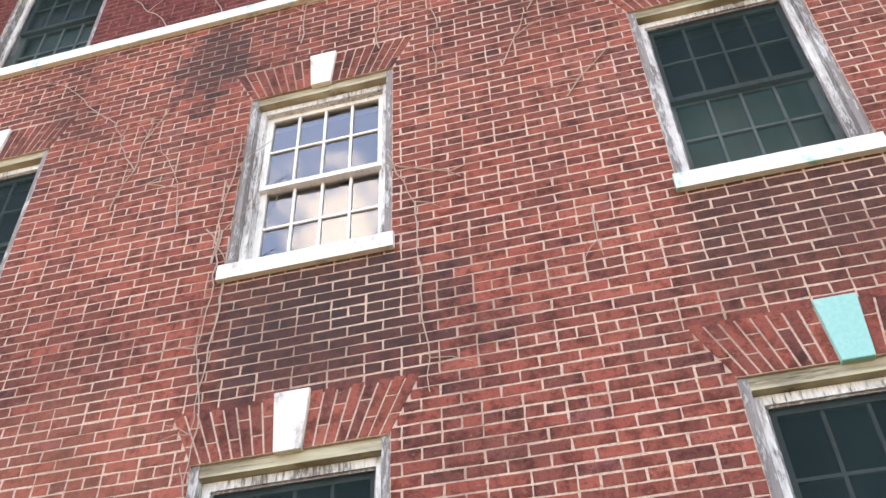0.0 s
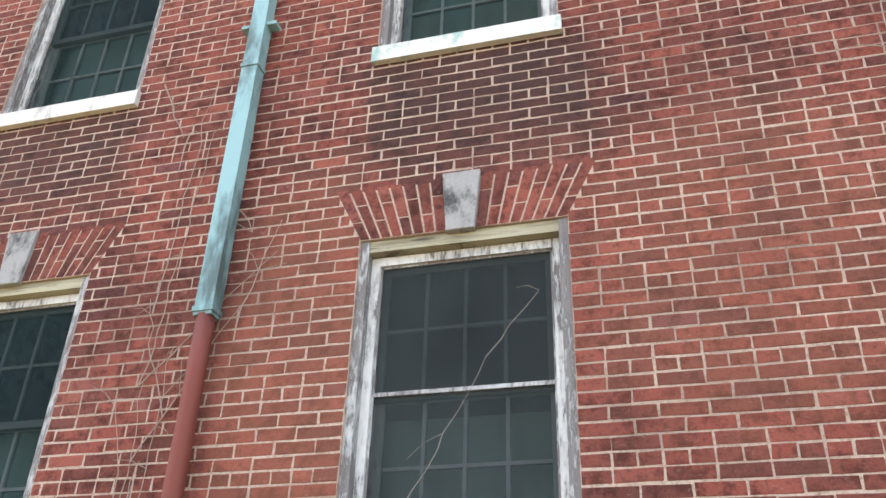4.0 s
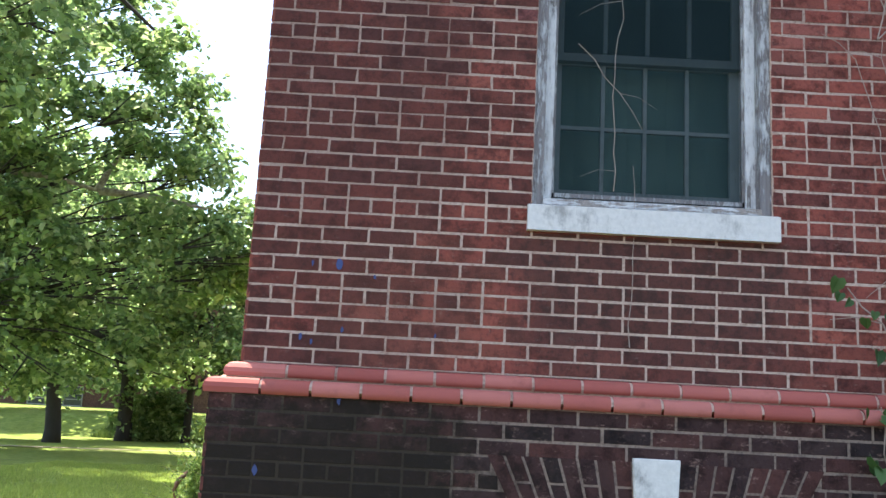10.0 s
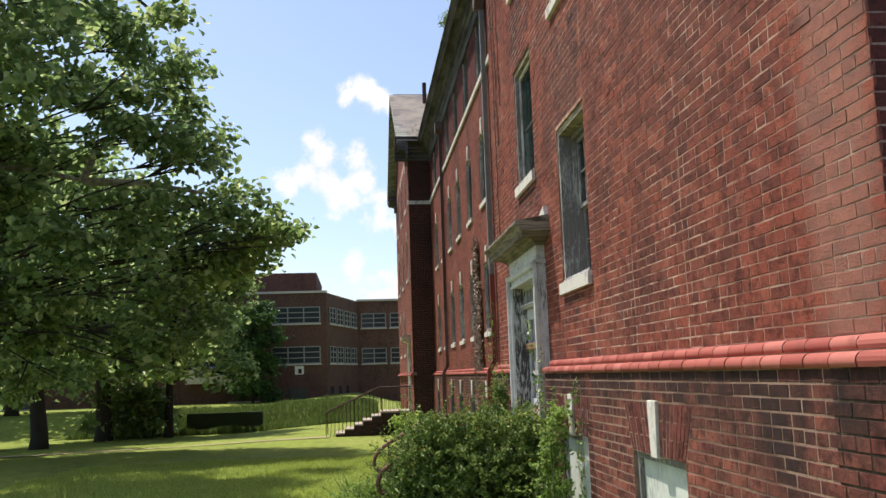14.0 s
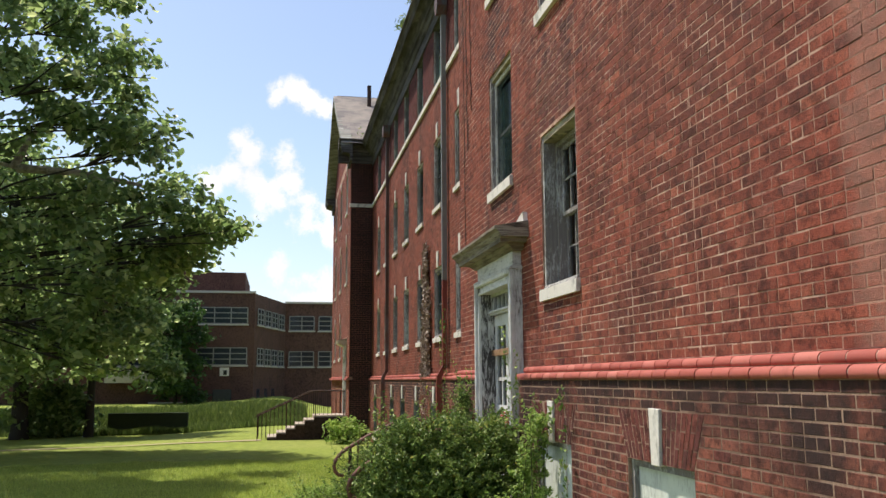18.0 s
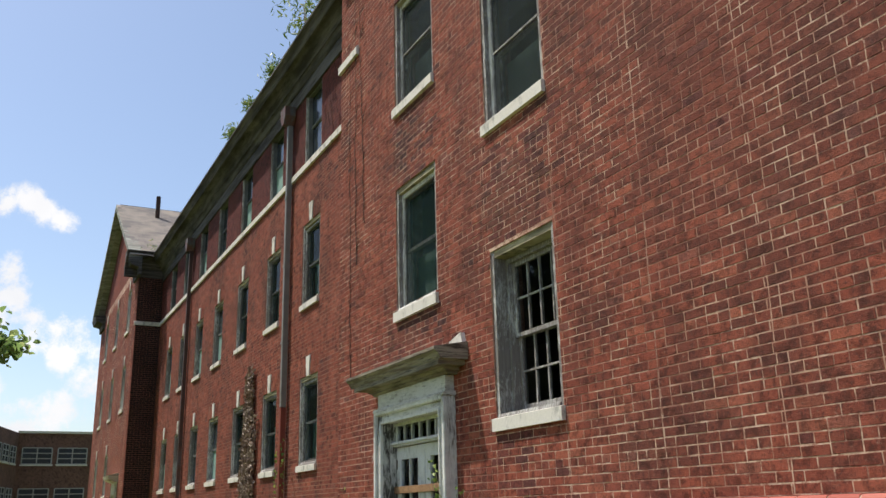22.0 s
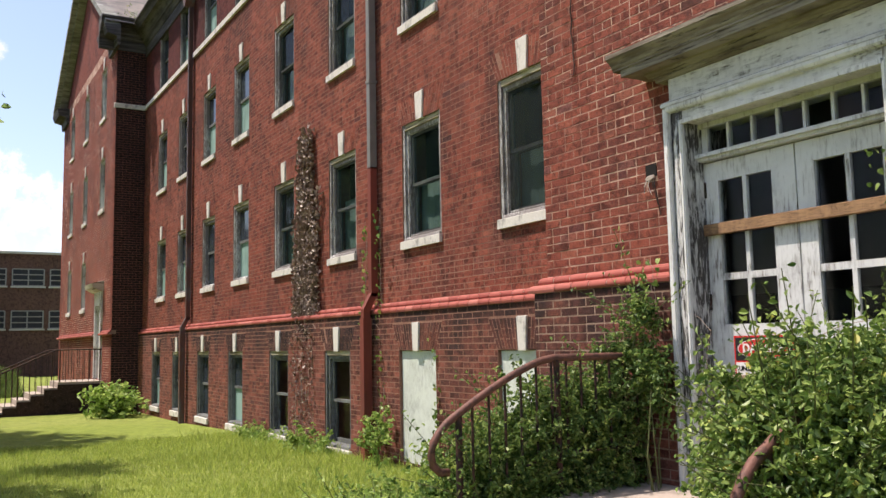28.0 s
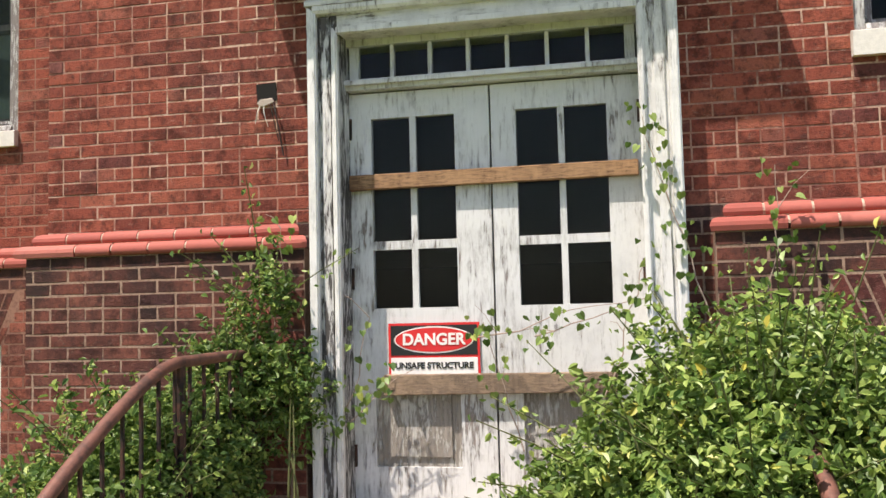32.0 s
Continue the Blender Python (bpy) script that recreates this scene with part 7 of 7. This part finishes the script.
def heart_leaves(name, centres, sizes, normals, material, parent, base):
    """Broad pointed leaves with two lobes at the stalk, hanging tip down and folded along the rib, as one mesh."""
    outline = ((0.0, 0.0), (0.28, 0.14), (0.5, -0.12), (0.42, -0.5), (0.0, -1.0), (-0.42, -0.5), (-0.5, -0.12), (-0.28, 0.14))
    rng = np.random.default_rng(len(centres) * 31 + 7)
    verts, faces = [], []
    for p, s, n in zip(centres, sizes, normals):
        n = Vector(n).normalized()
        down = Vector((rng.normal() * 0.35, rng.normal() * 0.35, -1.0))
        v = -(down - n * down.dot(n)).normalized()
        u = v.cross(n)
        i = len(verts)
        for x, y in outline:
            verts.append(tuple(Vector(p) - base + u * (x * s) + v * (y * s) + n * (abs(x) * s * 0.35 - y * y * s * 0.2)))
        faces += [(i, i + 1, i + 2), (i, i + 2, i + 3), (i, i + 3, i + 4), (i, i + 4, i + 5), (i, i + 5, i + 6), (i, i + 6, i + 7)]
    me = bpy.data.meshes.new(name)
    me.from_pydata(verts, [], faces)
    me.materials.append(material)
    ob = new(name, me)
    ob.parent = parent
    PLACE[ob.name] = Vector(base)
    return ob


def creeper(name, face, runs, material_leaf, leaf_n, leaf_size, seed, label, r=0.0055, leaf_box=None, proud=0.0, spread=0.08, above=-9.0, bark=None):
    """Thin stems wandering up a wall, with leaves or without."""
    rnd = random.Random(seed)
    rng = np.random.default_rng(seed)
    u, z, _, _ = runs[0]
    base = face.p(u, 0, z)
    t = thing(name, base, label, "vine")
    bm = bmesh.new()
    pts_all = []
    for u0, z0, u1, z1 in runs:
        n = max(int(math.hypot(u1 - u0, z1 - z0) / 0.09), 3)
        pts = []
        w = 0.0
        for i in range(n + 1):
            w = 0.75 * w + rnd.uniform(-0.022, 0.022)
            f = i / n
            pts.append(face.p(u0 + (u1 - u0) * f + w, proud + 0.012 + abs(w) * 0.2, z0 + (z1 - z0) * f + 0.5 * w))
        tube(bm, pts, r, 5, r * 0.45)
        pts_all += pts
        for _ in range(max(n // 5, 1)):
            p = rnd.choice(pts)
            q = p + face.u * rnd.uniform(-0.25, 0.25) + Vector((0, 0, rnd.uniform(-0.12, 0.2))) + face.n * rnd.uniform(0, 0.03)
            tube(bm, [p, p.lerp(q, 0.5) + Vector((0, 0, 0.02)), q], r * 0.6, 4, r * 0.3)
    tagged(part("stem", bm, bark or M_VINE, t), kind="stuff")
    if leaf_n:
        if leaf_box:
            a, b, c, d = leaf_box
            uu, zz = rng.uniform(a, b, leaf_n), rng.uniform(c, d, leaf_n)
            pos = np.array([tuple(face.p(x, proud + 0.03 + 0.07 * rnd.random(), y)) for x, y in zip(uu, zz)])
        else:
            pts_all = [p for p in pts_all if p.z > above]
            pos = np.array([tuple(rnd.choice(pts_all) + face.n * rnd.uniform(0.01, 0.06) + face.u * rnd.uniform(-spread, spread) + Vector((0, 0, rnd.uniform(-0.06, 0.06)))) for _ in range(leaf_n)])
        nrm = np.tile(np.array(tuple(face.n)), (len(pos), 1)) + rng.normal(size=(len(pos), 3)) * 0.5
        size = leaf_size * rng.uniform(0.6, 1.3, len(pos))
        if material_leaf is M_LEAF_DEAD:
            tagged(scatter_mesh("leaves", pos, size, nrm, material_leaf, t, base, 0.3, 1.1), kind="stuff")
        else:
            tagged(heart_leaves("leaves", pos, size, nrm, material_leaf, t, base), kind="stuff")


# dry stems on the south wall
creeper("dry_creeper", SOUTH, [(8.78, 7.93, 8.66, 8.81), (8.66, 8.81, 8.06, 9.26), (8.78, 7.93, 8.76, 9.38), (8.85, 7.75, 9.48, 8.72), (8.73, 8.11, 8.39, 9.33), (8.83, 7.86, 9.42, 7.97), (9.1, 8.2, 9.5, 9.3), (8.6, 8.5, 7.9, 8.6), (8.66, 6.42, 8.85, 6.97), (8.85, 6.97, 9.15, 7.61), (8.18, 6.49, 8.18, 7.0), (8.18, 7.0, 8.14, 7.56), (9.03, 5.94, 9.38, 6.4), (9.63, 7.39, 9.99, 6.81), (9.02, 4.93, 9.08, 4.59)],
        None, 0, 0, 41, "bare dry creeper stems spreading up the attic wall")
creeper("dry_creeper", SOUTH, [(7.83, 5.77, 8.0, 5.28), (8.0, 5.28, 8.02, 4.79), (8.02, 4.79, 8.04, 3.9), (7.84, 5.68, 8.3, 5.42), (6.71, 5.37, 6.7, 4.38), (6.7, 4.38, 6.76, 3.54), (6.77, 5.0, 6.74, 3.9), (6.58, 5.41, 6.8, 5.09), (6.66, 5.1, 6.72, 6.3), (7.74, 6.94, 7.76, 7.59), (7.11, 7.25, 7.1, 7.77), (7.1, 7.77, 7.71, 7.74)],
        None, 0, 0, 51, "bare dry creeper stems round the white sash window", 0.0065)
creeper("dry_creeper", SOUTH, [(5.79, 5.8, 5.92, 6.17), (5.92, 6.17, 5.98, 6.74), (5.95, 6.5, 6.1, 6.8), (5.92, 6.17, 5.64, 6.78), (5.64, 6.78, 4.98, 7.53), (6.36, 5.5, 6.24, 6.02), (6.24, 6.02, 6.09, 6.31), (6.3, 5.9, 6.05, 6.0), (6.32, 7.95, 6.21, 8.43), (6.21, 8.43, 5.95, 9.27), (5.84, 7.93, 5.14, 8.89), (6.24, 8.37, 6.62, 8.67), (3.96, 6.07, 3.66, 6.63), (3.66, 6.63, 3.31, 6.97), (3.7, 6.5, 3.75, 7.1), (2.54, 5.08, 2.78, 4.61), (2.78, 4.61, 2.79, 4.35), (3.17, 4.19, 3.34, 3.85), (10.8, 6.4, 11.1, 7.5), (10.9, 7.6, 11.6, 8.2)],
        None, 0, 0, 42, "bare dry creeper stems spreading up the brick wall")
creeper("dry_creeper", SOUTH, [(2.95, 1.5, 2.85, 3.0), (2.85, 3.0, 2.95, 4.6), (2.9, 1.6, 3.0, 3.2), (2.95, 1.7, 2.75, 2.9), (2.85, 3.0, 3.5, 3.7), (2.9, 2.6, 3.4, 3.45), (3.0, 2.8, 2.8, 3.5), (2.8, 3.4, 2.9, 5.0), (3.35, 3.3, 3.5, 3.9), (2.85, 1.5, 2.95, 2.6)], None, 0, 0, 43, "tangle of bare dry vine stems beside the downpipe", 0.0038)
creeper("green_creeper", SOUTH, [(2.95, 0.4, 2.9, 1.5), (2.9, 1.5, 2.62, 1.8), (3.05, 0.5, 3.1, 1.8), (2.95, 1.3, 2.72, 1.55), (2.95, 0.3, 3.0, 1.4), (3.0, 0.4, 3.25, 1.2), (2.9, 0.4, 2.75, 1.3)], M_LEAF_IVY, 150, 0.064, 44, "green leafy creeper climbing beside the red downpipe", proud=0.1)
creeper("dry_creeper", SOUTH, [(1.62, 2.2, 1.7, 3.6), (1.7, 1.5, 1.66, 2.3), (1.45, 2.9, 1.75, 2.5), (4.3, 2.3, 4.66, 2.99), (4.66, 2.99, 4.9, 3.3), (4.26, 6.43, 4.64, 5.9), (4.64, 5.9, 4.87, 5.36), (4.64, 5.9, 4.52, 6.36), (7.0, 5.2, 7.1, 5.8)], None, 0, 0, 45, "thin dry vine stems hanging over the windows", 0.0024)
# dead ivy and stems on the long wall
creeper("dead_ivy", LONG, [(16.75, -0.7, 16.8, 2.4), (16.9, -0.7, 16.7, 3.0), (17.05, -0.7, 16.9, 3.6), (16.6, -0.7, 16.85, 4.3), (16.8, 1.0, 16.5, 3.2), (17.2, -0.6, 17.1, 2.9), (16.95, -0.7, 17.15, 2.2), (16.5, -0.7, 16.6, 2.6), (16.7, -0.7, 16.95, 3.9), (16.85, 1.2, 16.8, 4.2), (17.0, 1.2, 16.75, 3.4), (16.6, 1.2, 16.9, 3.0)],
        M_LEAF_DEAD, 4600, 0.075, 46, "brown dead ivy hanging in a column on the wall", 0.008, spread=0.3, above=1.1)
creeper("dead_ivy", LONG, [(16.4 + 0.09 * i, -0.75, 16.45 + 0.085 * i, 1.5 + 0.3 * (i % 3)) for i in range(11)], M_LEAF_DEAD, 420, 0.045, 56, "thin bare ivy stems climbing from the ground", 0.007, proud=0.08)
creeper("green_creeper", LONG, [(14.05, -0.7, 14.1, 2.6), (14.6, -0.7, 14.5, 2.4), (12.6, -0.6, 12.65, 0.9)], M_LEAF_BUSH, 190, 0.05, 47, "green creeper beside the downpipe", 0.005, proud=0.08)
creeper("dry_creeper", WEST, [(9.2, 3.0, 9.3, 8.0), (9.0, 4.5, 9.1, 9.0), (8.7, 5.0, 8.9, 8.6)], None, 0, 0, 48, "dark dry stems hanging high on the pavilion wall", 0.006, bark=M_BARK)
creeper("green_creeper", WEST, [(6.0, 0.6, 5.9, 1.5), (6.2, 0.8, 6.45, 1.75), (5.2, 0.2, 4.7, 1.0), (4.5, -0.3, 4.4, 1.1), (8.25, 0.3, 8.22, 1.3)], M_LEAF_BUSH, 330, 0.036, 49, "green creeper reaching over the doorcase and wall", 0.004, proud=0.14)
creeper("green_creeper", WEST, [(7.0, 0.75, 6.4, 0.95), (7.3, 0.75, 6.6, 0.9), (6.7, 0.4, 6.4, 1.3), (7.05, 0.2, 7.2, 0.8), (7.95, 0.3, 7.8, 0.85), (8.1, 0.2, 7.7, 0.6)], M_LEAF_BUSH, 150, 0.036, 50, "green vine tendrils trailing across the door", 0.004, proud=0.06)

# plants rooted in the gutter of the long wall
for y, s in ((12.6, 0.75), (14.8, 0.35), (16.5, 0.3), (18.2, 0.3), (29.6, 0.5)):
    x = 0.35 if y < 29 else 0.3
    z = 10.16 if y < 29 else 10.1
    rg = np.random.default_rng(int(y * 10))
    t = thing("gutter_weed", (x, y, z), "small green plant growing out of the gutter", "weed", "gutter weeds")
    n = int(380 * s) + 60
    d = rg.normal(size=(n, 3)) * np.array([0.3, 0.5, 0.45]) * s + np.array([0, 0, 0.45 * s])
    d[:, 2] = np.abs(d[:, 2])
    tagged(scatter_mesh("leaves", d * np.array([1, 1, 0.75]) + np.array([x, y, z]), 0.042 * rg.uniform(0.5, 1.3, n), rg.normal(size=(n, 3)) + np.array([0.8, 0, 0.0]), M_LEAF_BUSH, t, Vector((x, y, z)), 0.2, 3.2), kind="stuff")
    bm = bmesh.new()
    for i in range(5):
        tube(bm, [(x, y, z - 0.05), (x + rg.uniform(-0.1, 0.1), y + rg.uniform(-0.2, 0.2) * s, z + 0.7 * s)], 0.008, 5, 0.003)
    tagged(part("stem", bm, M_VINE, t), kind="stuff")


# blue paint spots on the south corner
rr = random.Random(12)
for u, z, s in ((0.4, 1.8, 0.026), (0.28, 1.8, 0.012), (0.56, 1.75, 0.012), (0.43, 1.51, 0.012), (0.25, 1.47, 0.016), (0.84, 1.5, 0.01), (0.45, 1.2, 0.014), (0.12, 0.9, 0.018), (0.3, 1.45, 0.01)):
    bm = bmesh.new()
    SOUTH.prism(bm, [(u + s * 0.7 * rr.uniform(0.5, 1.1) * math.cos(a), z + s * rr.uniform(0.6, 1.5) * math.sin(a)) for a in np.linspace(0, 5.6, 8)], (0.1 if z < WT0 else 0.0) - 0.004, (0.1 if z < WT0 else 0.0) + 0.0035)
    own("paint_spot", bm, M_BLUE, "small blue paint spot sprayed on the bricks", "paint spot", "blue paint spots", smooth=False)


# ---- grass ----
def grass(name, n, x0, x1, y0, y1, height, seed, label, material=None, blade=1.0):
    rng = np.random.default_rng(seed)
    xy = np.stack([rng.uniform(x0, x1, n), rng.uniform(y0, y1, n)], 1)
    xy = xy[~((xy[:, 0] > -1.9) & (xy[:, 1] > 6.0) & (xy[:, 1] < 8.45))]
    xy = xy[~((xy[:, 0] > -5.1) & (xy[:, 0] < -3.75) & (xy[:, 1] > 8.5) & (xy[:, 1] < 9.6))]
    lim = np.where(xy[:, 1] < PAV_END + 0.1, -0.12, 0.6)
    xy = xy[xy[:, 0] < lim]
    n = len(xy)
    z = np.array([ground_z(a, b) for a, b in xy])
    h = height * rng.uniform(0.4, 1.4, n) * (0.7 + 0.6 * np.sin(xy[:, 0] * 1.3) ** 2 * np.sin(xy[:, 1] * 0.9) ** 2)
    ang = rng.uniform(0, math.tau, n)
    w = (0.004 + 0.004 * rng.random(n)) * blade
    a = np.stack([np.cos(ang) * w, np.sin(ang) * w, 0 * ang], 1)
    lean = np.stack([rng.normal(size=n) * h * 0.35, rng.normal(size=n) * h * 0.35, h], 1)
    b = np.stack([xy[:, 0], xy[:, 1], z - 0.005], 1)
    v = np.stack([b - a, b + a, b + lean], 1).reshape(-1, 3)
    me = bpy.data.meshes.new(name)
    me.vertices.add(len(v))
    me.vertices.foreach_set("co", v.ravel())
    me.loops.add(3 * n)
    me.loops.foreach_set("vertex_index", np.arange(3 * n, dtype=np.int32))
    me.polygons.add(n)
    me.polygons.foreach_set("loop_start", (np.arange(n) * 3).astype(np.int32))
    me.polygons.foreach_set("loop_total", np.full(n, 3, np.int32))
    me.update(calc_edges=True)
    me.materials.append(material or M_BLADE)
    return tagged(new(name, me), label, "grass", kind="stuff")


grass("grass", 150000, -9.0, 0.6, 5.0, 20.0, 0.07, 51, "short bright green lawn grass")
grass("tall_grass", 5200, -2.6, -0.1, 2.0, 6.0, 0.22, 52, "tufts of tall grass near the basement wall")
grass("tall_grass", 2600, -0.6, 0.6, 9.7, 20.0, 0.2, 53, "tufts of tall grass at the foot of the wall")
grass("tall_grass", 320, -6.2, -3.6, 6.5, 10.5, 0.5, 54, "stalks of tall grass by the concrete slab", None, 1.8)
grass("unmown_grass", 30000, -16.0, -1.2, 40.6, 46.5, 0.34, 55, "rough dark unmown grass on the far bank", M_BLADE_WILD, 4.0)
grass("unmown_grass", 9000, -10.6, -6.7, 40.7, 41.2, 0.3, 57, "rough grass before the dark block in the bank", M_BLADE_WILD, 3.0)
